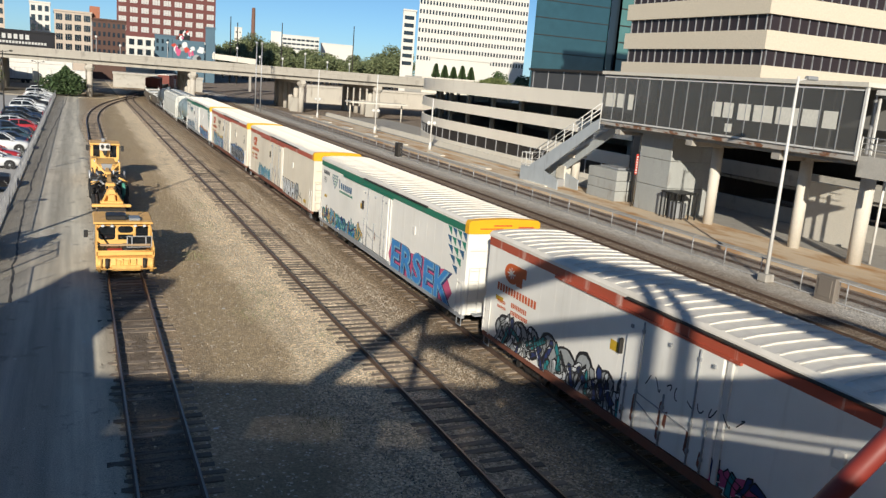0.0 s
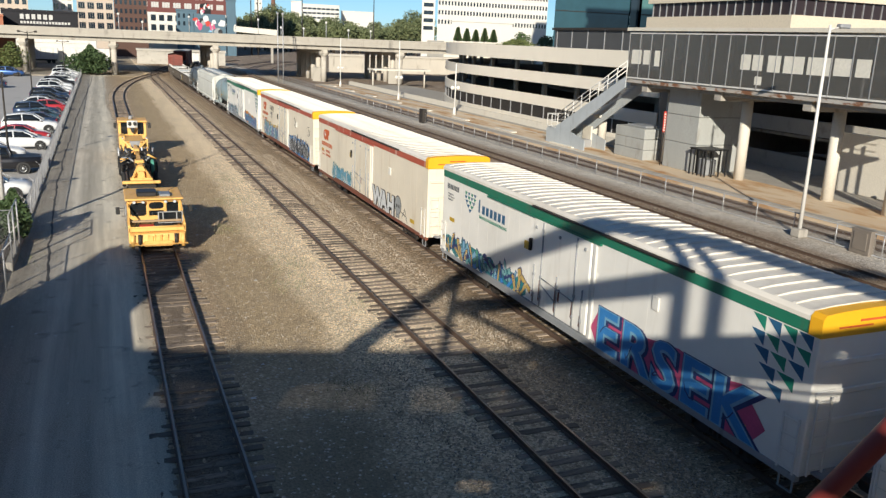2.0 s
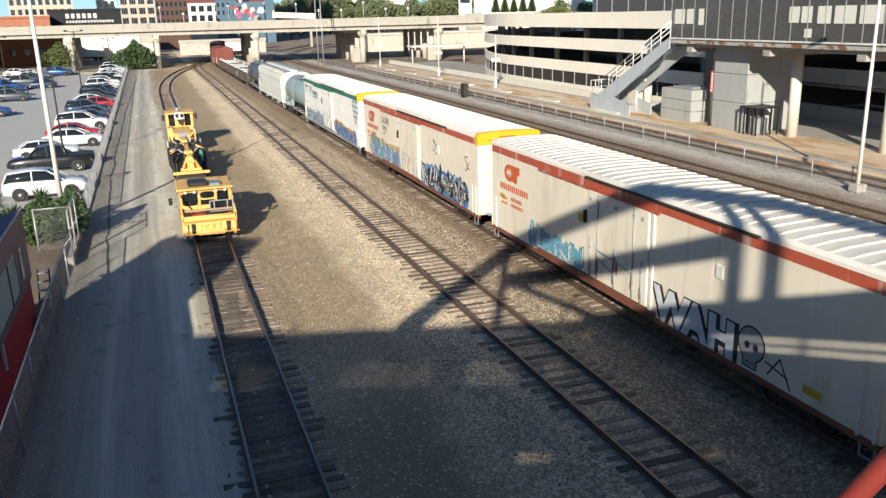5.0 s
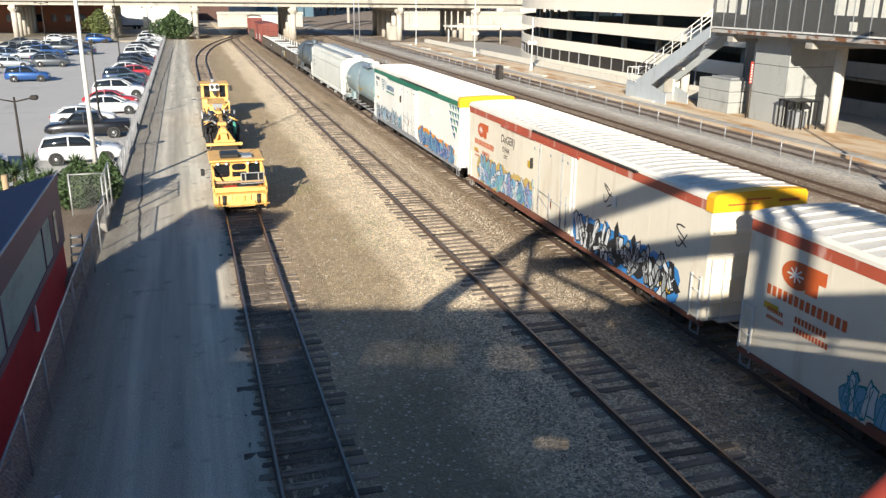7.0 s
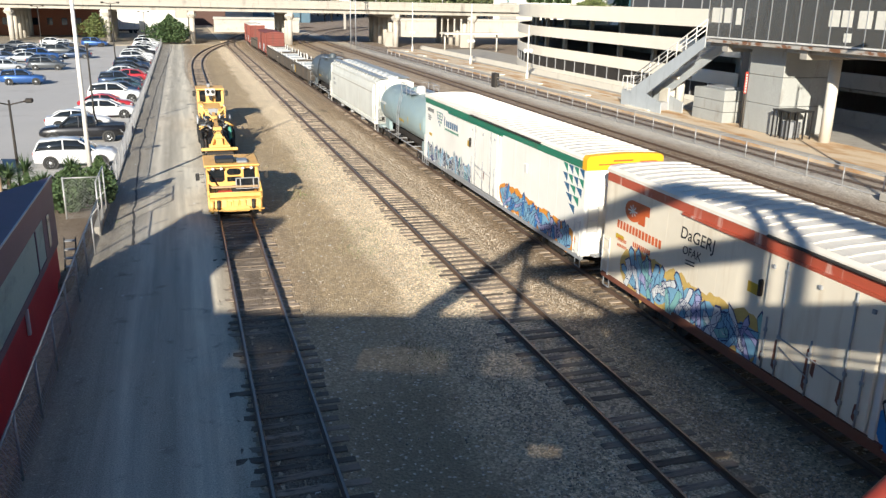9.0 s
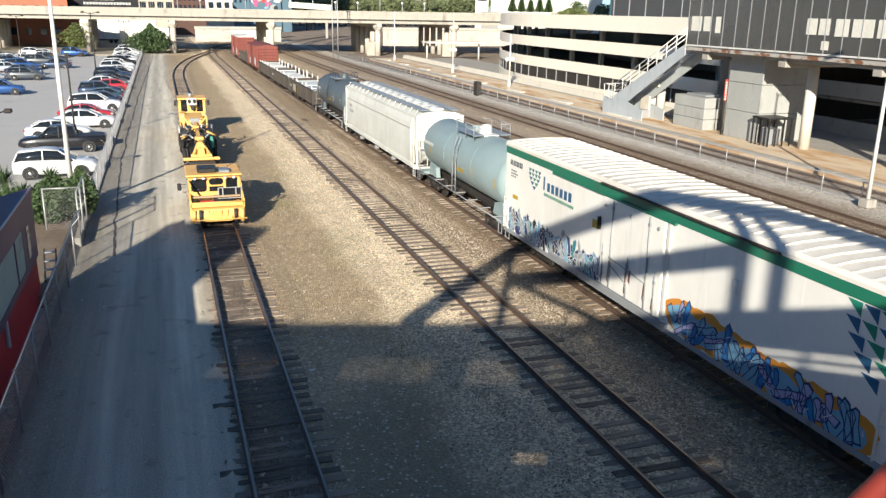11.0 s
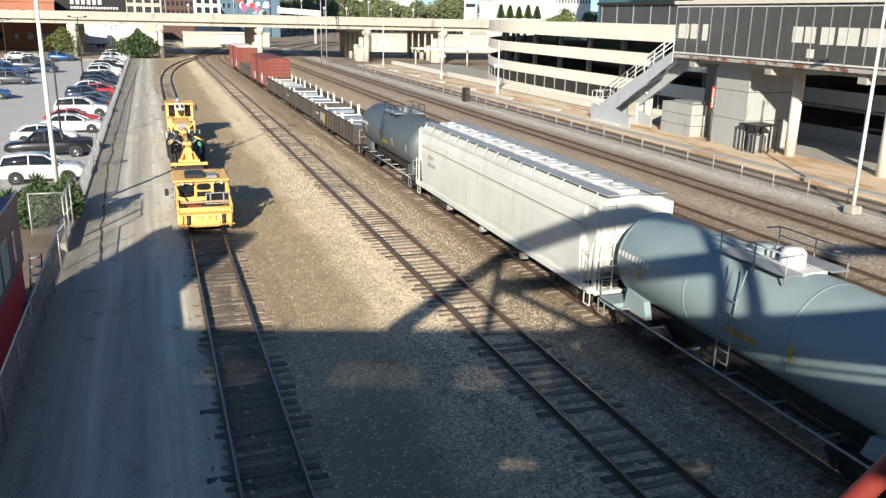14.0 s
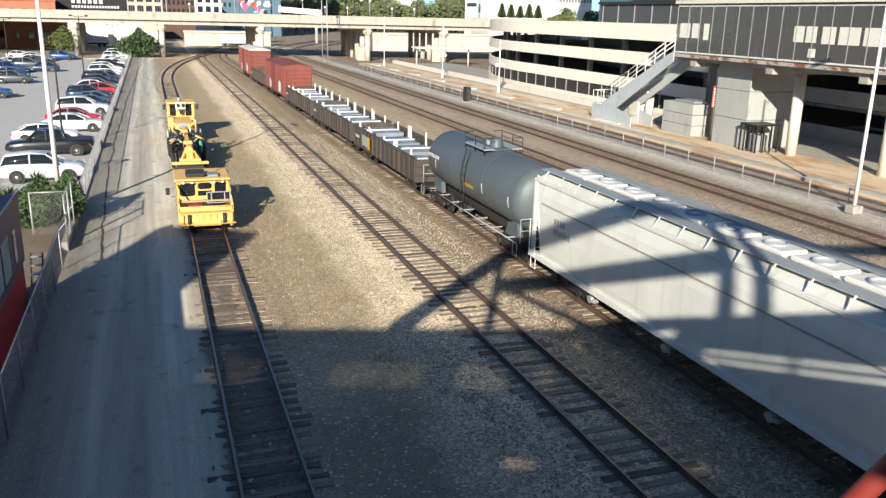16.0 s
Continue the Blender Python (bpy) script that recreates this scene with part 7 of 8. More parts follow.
def rear_machine():
    m = thing("track_crane", "yellow rail crane with a long boom and open arms", "rail vehicle", at=pose(1.88, 53.0, 0) @ Matrix.Diagonal((0.82, 1, 1.0, 1)))
    Y = M["yellow"]
    part("front_beam", Geo().soft(-1.4, 1.35, 0.0, 0.28, 0.8, 0.98, 0.04), Y, m)
    part("front_plate", Geo().soft(-0.8, 0.8, 0.35, 0.9, 0.95, 1.1, 0.03), Y, m)
    part("bumper", Geo().soft(-1.0, 1.0, -0.2, 0.0, 0.4, 0.75, 0.04), M["iron"], m)
    for x in (-1, 1):
        part("boom_leg", Geo().bar((x * 0.6, 0.4, 1.06), (x * 0.1, 1.7, 1.7), 0.16, 0.22), Y, m)
    part("leg_tie", Geo().bar((-0.45, 1.1, 1.3), (0.45, 1.1, 1.3), 0.1, 0.12), Y, m)
    part("boom_lug", Geo().prism([(-0.3, 1.0), (0.3, 1.0), (0.2, 1.5), (-0.2, 1.5)], 0.5, 0.8), Y, m)
    boom = part("boom", Geo().bar((0, 1.2, 1.6), (0, 9.3, 1.85), 0.27, 0.36), Y, m)
    for x in (-0.3, 0.3):
        part("boom_cylinder", Geo().tube((x, 2.2, 1.3), (x * 0.8, 5.4, 1.75), 0.06, 8), M["black"], m)
        part("pin", Geo().tube((x - 0.08, 1.6, 1.75), (x + 0.08, 1.6, 1.75), 0.12, 12), M["iron"], m)
    part("knuckle", Geo().soft(-0.24, 0.24, 6.6, 7.3, 1.7, 2.1, 0.06), Y, m)
    part("engine_block", Geo().soft(-0.8, 0.8, 9.6, 11.6, 0.95, 1.5, 0.06), M["black"], m)
    part("radiator", Geo().prism([(-0.45, 2.25), (0.45, 2.25), (0.3, 1.75), (-0.3, 1.75)], 9.5, 9.7), M["steel_grey"], m)
    part("chassis", Geo().soft(-0.75, 0.75, 0.2, 21.5, 0.45, 0.95, 0.04), M["iron"], m)
    for s in (-1, 1):
        for y in (4.6, 6.4):
            arm = Geo().tube((s * 0.5, y, 1.9), (s * 1.35, y + 0.5, 1.2), 0.12, 8).tube((s * 1.35, y + 0.5, 1.2), (s * 1.25, y + 0.2, 0.35), 0.10, 8)
            part("tool_arm", arm, M["black"], m)
            part("clamp_head", Geo().soft(s * 1.1 - 0.25, s * 1.1 + 0.25, y - 0.4, y + 0.4, 0.9, 1.35, 0.06), M["iron"], m)
            part("hydraulic_hose", Geo().tube((s * 0.2, y - 0.6, 2.0), (s * 0.95, y + 0.2, 1.5), 0.04, 6), M["rubber"], m)
        part("stanchion", Geo().tube((s * 0.9, 8.8, 1.2), (s * 1.2, 8.6, 2.1), 0.06, 8), M["black"], m)
        part("tool_box", Geo().soft(s * 1.05 - 0.3, s * 1.05 + 0.3, 7.3, 8.6, 0.8, 1.7, 0.08), M["black"], m)
    rng = random.Random(91)
    for k in range(26):
        s = 1 if k % 2 else -1
        y = 3.6 + 0.22 * k + rng.uniform(-0.2, 0.2)
        a_ = Vector((s * rng.uniform(0.35, 0.8), y, rng.uniform(1.1, 2.0)))
        b_ = a_ + Vector((s * rng.uniform(0.2, 0.75), rng.uniform(-0.6, 0.6), rng.uniform(-0.8, 0.3)))
        part(("cylinder", "hydraulic_hose", "linkage")[k % 3], Geo().tube(a_, b_, (0.07, 0.03, 0.05)[k % 3], 8), (M["steel"], M["rubber"], M["black"], M["steel_grey"], Y)[k % 5], m)
    for s in (-1, 1):
        for y in (5.3, 8.0):
            part("work_wheel", Geo().lathe([(0.0, 0.1), (0.3, 0.1), (0.46, 0.06), (0.46, -0.06), (0.3, -0.1), (0.0, -0.1)], 18, (s * 1.42, y, 0.95), "x"), M["rubber"], m)
        part("outrigger_post", Geo().tube((s * 1.35, 8.7, 0.9), (s * 1.4, 8.7, 1.9), 0.09, 10), M["steel"], m)
    part("boom_head", Geo().soft(-0.36, 0.36, 2.2, 2.9, 1.45, 1.95, 0.08), Y, m)
    part("boom_gusset", Geo().prism([(-0.55, 1.05), (0.55, 1.05), (0.18, 1.75), (-0.18, 1.75)], 0.95, 1.15), Y, m)
    part("hood", Geo().soft(-0.55, 0.85, 14.6, 18.4, 0.75, 1.55, 0.06), Y, m, "dusty yellow engine hood")
    part("hood_lip", Geo().soft(-0.7, 1.0, 14.4, 18.5, 1.56, 1.62, 0.02), Y, m)
    part("valve_block", Geo().soft(-0.45, 0.45, 2.6, 3.3, 0.95, 1.35, 0.04), M["iron"], m)
    part("warning_lamp", Geo().tube((0.35, 5.2, 2.15), (0.35, 5.2, 2.4), 0.07, 10), M["lamp_clear"], m)
    part("hose_reel", Geo().lathe([(0.0, -0.12), (0.52, -0.12), (0.56, -0.05), (0.56, 0.05), (0.52, 0.12), (0.0, 0.12)], 20, (1.05, 4.2, 1.15), "x"), INK["green"], m, "green hose reel")
    for s in (-1, 1):
        part("wheel", Geo().lathe([(0.0, 0.16), (0.34, 0.16), (0.5, 0.1), (0.5, -0.1), (0.34, -0.16), (0.0, -0.16)], 18, (s * 1.2, 3.4, 0.55), "x"), M["rubber"], m)
    frame_ = Geo()
    for p, q in (((-1.0, 9.2, 0.9), (-1.0, 9.2, 2.45)), ((1.0, 9.2, 0.9), (1.0, 9.2, 2.45)), ((-1.0, 9.2, 2.4), (0, 9.0, 1.55)), ((1.0, 9.2, 2.4), (0, 9.0, 1.55)), ((-1.0, 9.2, 1.5), (1.0, 9.2, 1.5))):
        frame_.bar(p, q, 0.12, 0.12)
    part("mast_frame", frame_, Y, m)
    for x in (-0.98, 0.98):
        part("canopy_rail", Geo().tube((x, 9.2, 2.42), (x, 10.4, 2.42), 0.06, 8), M["white_part"], m)
    c = 0.2                                   # the cab follows the curve of the track
    body = Geo().soft(c - 1.33, c + 1.33, 19.6, 22.0, 0.55, 1.55, 0.05)
    for x0, x1 in ((-1.33, -1.08), (-0.47, 0.47), (1.08, 1.33)):
        body.soft(c + x0, c + x1, 19.6, 19.75, 1.5, 2.56, 0.02)
    for x in (-1.26, 1.26):
        body.soft(c + x - 0.07, c + x + 0.07, 21.85, 22.0, 1.5, 2.56, 0.02)
    cab = part("cab", body, Y, m)
    for x0, x1 in ((-1.08, -0.47), (0.47, 1.08)):
        part("window", Geo().box(c + x0, c + x1, 19.66, 19.7, 1.55, 2.56), M["glass_car"], cab)
    part("back_wall", Geo().box(c - 1.2, c + 1.2, 21.9, 21.94, 1.5, 2.5), M["black"], cab)
    part("roof", Geo().soft(c - 1.42, c + 1.42, 19.4, 22.1, 2.56, 2.7, 0.04), Y, m)
    part("light_board", Geo().soft(c - 0.5, c + 0.5, 19.26, 19.38, 2.12, 2.72, 0.05), M["white_part"], cab)
    for x in (-0.24, 0.24):
        part("head_lamp", Geo().tube((c + x, 19.18, 2.46), (c + x, 19.26, 2.46), 0.17, 14), M["black"], cab)
    part("horn", Geo().prism([(c - 0.22, 2.12), (c + 0.22, 2.12), (c + 0.1, 1.72), (c - 0.1, 1.72)], 19.2, 19.36), M["black"], cab)
    part("roof_beacon", Geo().tube((c - 0.1, 20.6, 2.7), (c - 0.1, 20.6, 3.0), 0.2, 12), M["steel_grey"], cab)
    for s in (-1, 1):
        part("mirror", Geo().soft(c + s * 1.62 - 0.13, c + s * 1.62 + 0.13, 19.3, 19.4, 2.1, 2.55, 0.03), M["black"], m)
        part("mirror_arm", Geo().tube((c + s * 1.3, 19.5, 2.4), (c + s * 1.62, 19.35, 2.4), 0.02, 6), M["iron"], m)
    part("yellow_tank", Geo().soft(-1.15, -0.6, 16.8, 18.6, 0.7, 1.75, 0.08), Y, m)
    rail_wheels(m, (1.2, 20.6))
    return m


front_machine()
rear_machine()
# ---- elevated glazed walkway over the platform ----
walkway = thing("elevated_walkway", "grey glazed steel walkway on round concrete columns with a rusty edge beam", "walkway", kind="structure")
M["wall_grey"] = surface("grey_cladding", (0.27, 0.265, 0.25), (0.22, 0.215, 0.205), 0.6, 0.1, grain=30, patch=0.5)
M["rust_edge"] = surface("rusty_edge", (0.50, 0.48, 0.44), (0.36, 0.27, 0.20), 0.8, 0.1, grain=20, patch=0.8, stretch=(1, 0.5, 1), dirt=(0.20, 0.09, 0.045), dirt_at=(0.5, 0.58))
M["smoked"] = glass("smoked_panel", (0.105, 0.10, 0.09), 0.3)
_sm = M["smoked"].node_tree.nodes["Principled BSDF"]
_sm.inputs["Alpha"].default_value = 0.62
M["panel_bright"] = surface("bright_panel_paint", (0.74, 0.71, 0.62), (0.68, 0.65, 0.57), 0.8, grain=5, patch=0.6, bumped=0.0)
WX, WY0, WY1 = 43.6, 35.4, 62.7
WZ0, WZ1 = 7.18, 11.72
part("floor", Geo().box(WX + 0.1, WX + 6.0, WY0, WY1, WZ0 + 0.05, WZ0 + 0.3), M["concrete_old"], walkway)
part("edge_beam", Geo().box(WX - 0.12, WX + 0.1, WY0, WY1, WZ0 - 0.02, WZ0 + 0.24), M["rust_edge"], walkway)
part("roof", Geo().box(WX - 0.25, WX + 6.0, WY0 - 0.2, WY1 + 0.2, WZ1 - 0.12, WZ1 + 0.16), M["concrete_white"], walkway)
part("back_wall", Geo().box(WX + 5.7, WX + 6.0, WY0, WY1, WZ0 + 0.3, WZ1 - 0.12), M["wall_grey"], walkway)
part("bottom_rail", Geo().box(WX - 0.05, WX + 0.05, WY0, WY1, WZ0 + 0.34, WZ0 + 0.46), M["white_part"], walkway)
part("top_rail", Geo().box(WX - 0.05, WX + 0.05, WY0, WY1, WZ1 - 0.36, WZ1 - 0.24), M["white_part"], walkway)
N = 17
mull = pane = None
for k in range(N + 1):
    y = WY0 + (WY1 - WY0) * k / N
    if mull is None:
        mull = part("mullion", Geo().box(-0.05, 0.05, -0.025, 0.025, WZ0 + 0.3, WZ1 - 0.1), M["steel"], walkway, at=pose(WX, y, 0)).data
    else:
        share("mullion", mull, walkway, pose(WX, y, 0))
    if k < N:
        g = (WY1 - WY0) / N
        if pane is None:
            pane = part("pane", Geo().box(-0.012, 0.012, 0.04, g - 0.04, WZ0 + 0.46, WZ1 - 0.36), M["smoked"], walkway, at=pose(WX, y, 0)).data
        else:
            share("pane", pane, walkway, pose(WX, y, 0))
# pale panels laid outside the glass stand for bright openings seen through it
for y0, y1, z0, z1 in ((37.2, 38.3, 8.9, 10.0), (38.6, 40.0, 8.9, 10.0), (40.3, 42.2, 8.85, 10.0), (42.5, 44.3, 8.85, 10.0), (44.6, 45.8, 8.85, 10.0), (46.3, 47.3, 8.9, 10.0), (47.5, 48.5, 8.9, 10.0), (46.2, 46.9, 7.9, 8.5), (58.2, 58.9, 8.7, 10.0), (59.6, 60.5, 8.8, 10.0), (60.8, 62.2, 8.8, 10.0)):
    part("lit_opening", Geo().box(WX - 0.024, WX - 0.014, y0, y1, z0, z1), M["panel_bright"], walkway, "pale panel on the glass, painted as a bright opening")
for k in range(9):
    part("inner_post", Geo().box(WX + 2.7, WX + 2.9, WY0 + 1.5 + 3.1 * k, WY0 + 1.62 + 3.1 * k, WZ0 + 0.3, WZ1 - 0.12), M["steel"], walkway)
for yy in (41.9, 50.8, 60.2):
    part("column", Geo().tube((46.9, yy, 0.2), (46.9, yy, 6.5), 0.42, 20), M["concrete_white"], walkway)
    part("cap_beam", Geo().soft(WX + 0.2, 50, yy - 0.4, yy + 0.4, 6.45, WZ0 + 0.06, 0.03), M["concrete_old"], walkway)
for x in (44.2, 46.5, 48.8):
    part("floor_beam", Geo().box(x - 0.12, x + 0.12, WY0, WY1, 6.85, WZ0 + 0.06), M["concrete_old"], walkway)
# stair landing end of the walkway: open deck with railings towards the footbridge end
ext = thing("open_walkway", "open steel walkway with pale railings joining the glazed one", "walkway", kind="structure")
part("deck", Geo().box(WX + 0.15, WX + 2.6, 31.0, WY0 - 0.22, 7.34, 7.5), M["concrete"], ext)
part("side_plate", Geo().box(WX, WX + 0.15, 31.0, WY0 - 0.22, 6.2, 7.5), M["concrete"], ext, "grey steel side plate")
for z in (7.9, 8.25, 8.6):
    part("rail", Geo().tube((WX + 0.1, 31.1, z), (WX + 0.1, WY0 - 0.25, z), 0.03, 6), M["white_part"], ext)
me = None
for k in range(5):
    at = pose(WX + 0.1, 31.2 + 1.0 * k, 7.5)
    if me is None:
        me = part("railing_post", Geo().tube((0, 0, 0), (0, 0, 1.15), 0.035, 8), M["white_part"], ext, at=at).data
    else:
        share("railing_post", me, ext, at)
part("corner_post", Geo().box(WX - 0.1, WX + 0.06, WY0 - 0.12, WY0 + 0.06, WZ0 - 0.02, WZ1), M["white_part"], walkway, "white steel corner post")
part("canopy", Geo().box(WX + 0.4, WX + 2.6, 31.0, WY0 - 0.3, WZ1 - 0.55, WZ1 - 0.25), M["white_part"], ext, "thin white canopy roof")
for k in range(3):
    part("canopy_post", Geo().box(WX + 0.5, WX + 0.62, 31.2 + 1.8 * k, 31.32 + 1.8 * k, 7.5, WZ1 - 0.5), M["white_part"], ext)
    part("canopy_beam", Geo().box(WX + 0.5, WX + 2.5, 31.2 + 1.8 * k, 31.32 + 1.8 * k, WZ1 - 0.75, WZ1 - 0.55), M["steel_grey"], ext)
for z in (8.0, 8.5):
    part("rail", Geo().tube((WX + 2.4, 31.1, z), (WX + 2.4, WY0 - 0.3, z), 0.03, 6), M["white_part"], ext)
for yy in (36.8,):
    part("column", Geo().tube((46.9, yy, 0.2), (46.9, yy, 6.9), 0.47, 20), M["concrete_white"], ext)

# ---- concrete core, blocks and things on the platform ----
M["core_grey"] = surface("grey_cast_concrete", (0.41, 0.415, 0.39), (0.33, 0.335, 0.315), 0.9, grain=9, patch=0.5, stretch=(1, 1, 0.3), dirt=(0.24, 0.22, 0.185), dirt_at=(0.56, 0.76))
core = thing("concrete_core", "plain grey concrete lift core under the walkway", "building core", kind="structure")
me = None
for r in range(3):
    for sidx in range(1):
        part("concrete_panel", Geo().soft(45.3, 50.0, 54.4, 58.6, 0.2 + r * 2.3, 0.2 + (r + 1) * 2.3 - 0.03, 0.03), M["core_grey"], core)
part("pier", Geo().soft(46.6, 47.4, 59.0, 59.6, 0.2, 6.9, 0.03), M["core_grey"], core)
box = thing("concrete_enclosure", "low concrete block enclosure with board joints", "enclosure")
for r in range(3):
    part("course", Geo().soft(45.2, 48.2, 61.4, 66.0, 0.2 + r * 0.95, 0.2 + (r + 1) * 0.95 - 0.03, 0.03), M["core_grey"], box)
part("lid", Geo().soft(45.9, 47.6, 62.3, 65.2, 3.03, 3.2, 0.03), M["steel_grey"], box)
sign = thing("red_sign", "narrow red and white vertical sign on a post", "sign")
part("board", Geo().box(45.1, 45.35, 58.75, 58.82, 3.1, 4.9), INK["red"], sign)
for k in range(7):
    part("sign_bar", Geo().box(45.15, 45.3, 58.735, 58.75, 3.2 + 0.23 * k, 3.33 + 0.23 * k), M["white_part"], sign)
part("post", Geo().tube((45.22, 58.85, 0.2), (45.22, 58.85, 4.9), 0.05, 8), M["iron"], sign)
cage = thing("bin_shelter", "dark steel cage shelter with a flat roof", "shelter")
part("roof", Geo().soft(44.6, 46.9, 52.2, 54.3, 2.3, 2.42, 0.03), M["black"], cage)
for x in (44.7, 45.4, 46.1, 46.8):
    for y in (52.3, 54.2):
        part("post", Geo().box(x - 0.05, x + 0.05, y - 0.05, y + 0.05, 0.2, 2.3), M["black"], cage)
for y in (52.7, 53.2, 53.7):
    part("bar", Geo().box(44.66, 44.74, y - 0.04, y + 0.04, 0.2, 2.3), M["black"], cage)
part("bin", Geo().soft(45.2, 46.3, 52.8, 53.9, 0.2, 1.5, 0.08), M["steel_grey"], cage)
col = thing("concrete_column", "short round concrete column with a square cap", "column")
part("shaft", Geo().tube((46.2, 69.8, 0.2), (46.2, 69.8, 3.3), 0.4, 18), M["concrete_white"], col)
part("cap", Geo().soft(45.4, 47.0, 69.2, 70.4, 3.3, 3.6, 0.03), M["concrete_white"], col)
seat = thing("machine_cabinet", "pale metal cabinet with a lower box in front", "cabinet")
part("body", Geo().soft(45.4, 46.4, 70.6, 72.2, 0.2, 2.3, 0.04), M["concrete_white"], seat)
part("front_box", Geo().soft(44.6, 45.4, 70.4, 71.6, 0.2, 1.0, 0.04), M["steel"], seat)
bollard = thing("bollard", "short yellow steel bollard on the platform", "bollard")
part("post", Geo().tube((51.0, 39.6, 0.2), (51.0, 39.6, 1.5), 0.12, 12), M["yellow"], bollard)
cone = thing("fire_hydrant", "small orange hydrant beside the bollard", "hydrant")
part("barrel", Geo().lathe([(0.0, 0.95), (0.1, 0.92), (0.14, 0.8), (0.14, 0.1), (0.2, 0.08), (0.2, 0.0)], 14, (50.6, 40.0, 0.2)), INK["orange"], cone)
part("outlet", Geo().tube((50.4, 40.0, 0.75), (50.8, 40.0, 0.75), 0.07, 10), INK["orange"], cone)
back = thing("back_wall_panel", "pale concrete wall panel under the walkway", "wall", kind="structure")
part("panel", Geo().soft(51.6, 51.9, 41.0, 46.6, 0.2, 4.6, 0.02), M["concrete_white"], back)
part("pipe", Geo().tube((48.2, 37.6, 0.2), (48.2, 37.6, 6.5), 0.09, 8).tube((48.2, 36.6, 0.2), (48.2, 36.6, 6.5), 0.09, 8), M["white_part"], back)

# ---- stairs from the platform up to the walkway ----
stairs = thing("staircase", "grey steel staircase with pale railings up to the walkway", "staircase", kind="structure")
SX0, SX1 = 43.2, 45.6
SY0, SY1, SZ0, SZ1 = 73.6, 62.2, 1.75, 7.45
n = 34
for k in range(n):
    f0 = k / n
    y = SY0 + (SY1 - SY0) * f0
    z = SZ0 + (SZ1 - SZ0) * (k + 1) / n
    part("step", Geo().box(SX0 + 0.12, SX1 - 0.12, y + (SY1 - SY0) / n, y, z - 0.05, z), M["steel"], stairs)
M["stair_grey"] = paint("stair_grey", (0.46, 0.49, 0.50), 0.5, dirt=(0.22, 0.21, 0.20))
for x in (SX0, SX1):
    part("stringer", Geo().prism([(SY0 + 0.2, 0.2), (SY0 + 0.2, SZ0 + 0.25), (SY1, SZ1 + 0.25), (SY1, SZ1 - 0.75), (SY0 - 2.6, 1.75), (SY0 - 5.4, 1.2), (SY0 - 5.4, 0.2)], x - 0.05, x + 0.05, "x"), M["stair_grey"], stairs)
    for h in (0.75, 1.15, 1.6):
        part("handrail", Geo().tube((x, SY0, SZ0 + h), (x, SY1, SZ1 + h), 0.045, 8), M["white_part"], stairs)
    for k in range(9):
        f0 = k / 8
        y, z = SY0 + (SY1 - SY0) * f0, SZ0 + (SZ1 - SZ0) * f0
        part("baluster", Geo().tube((x, y, z), (x, y, z + 1.62), 0.05, 8), M["white_part"], stairs)
landing = part("landing", Geo().box(SX0, SX1, SY0, SY0 + 2.1, SZ0 - 0.15, SZ0), M["stair_grey"], stairs)
part("landing_base", Geo().box(SX0 + 0.05, SX1 - 0.05, SY0 + 0.1, SY0 + 2.3, 0.2, SZ0 - 0.15), M["stair_grey"], stairs)
for p in ((SX0, SY0 + 2.1), (SX0, SY0 + 1.2), (SX0, SY0), (SX1, SY0 + 2.1), (SX1, SY0 + 1.2)):
    part("baluster", Geo().tube((*p, SZ0), (*p, SZ0 + 1.4), 0.04, 8), M["white_part"], stairs)
for h in (0.1, 0.7, 1.38):
    part("handrail", Geo().tube((SX0, SY0, SZ0 + h), (SX0, SY0 + 2.1, SZ0 + h), 0.035, 8).tube((SX0, SY0 + 2.1, SZ0 + h), (SX1, SY0 + 2.1, SZ0 + h), 0.035, 8), M["white_part"], stairs)

# ---- fence between the tracks and the platform ----
mesh_fence("low galvanised chain-link fence beside the tracks", (37.7, 8.0), (37.7, 190.0), 1.25, 3.1, z=GZ + 0.02, rails=(1.0, 0.06))
M["cabinet_brown"] = paint("cabinet_brown", (0.20, 0.17, 0.14), 0.6)
g = thing("signal_cabinet", "brown steel signal cabinet at the fence", "cabinet")
part("body", Geo().soft(37.4, 38.0, 97.4, 98.7, GZ, 1.55, 0.05), M["iron"], g)
part("door", Geo().soft(37.36, 37.4, 97.6, 98.5, 0.0, 1.4, 0.02), M["iron"], g)
g = thing("signal_cabinet", "dark steel signal cabinet at the fence", "cabinet")
part("body", Geo().soft(37.45, 37.9, 30.2, 31.5, GZ, 1.15, 0.03), M["cabinet_brown"], g)
part("door", Geo().soft(37.41, 37.45, 30.4, 31.3, 0.0, 1.0, 0.02), M["cabinet_brown"], g)

# ---- platform lamps, canopies and parapet further along ----
for x, y in ((44.6, 104.0), (44.8, 164.0), (45.5, 130.0)):
    p = thing("platform_lamp", "white double-headed lamp post on the platform", "street lamp", "platform lamps", at=pose(x, y, 0.2))
    part("pole", Geo().tube((0, 0, 0), (0, 0, 9.6 if y > 120 else 7.0), 0.09, 10), M["white_part"], p)
    part("foot", Geo().tube((0, 0, 0), (0, 0, 1.1), 0.28, 12, 0.16), M["white_part"], p)
    for s in (-1, 1):
        part("globe", Geo().lathe([(0.0, -0.3), (0.2, -0.24), (0.32, 0.0), (0.2, 0.24), (0.0, 0.3)], 14, (s * 0.42, 0, 3.7)), M["white_part"], p)
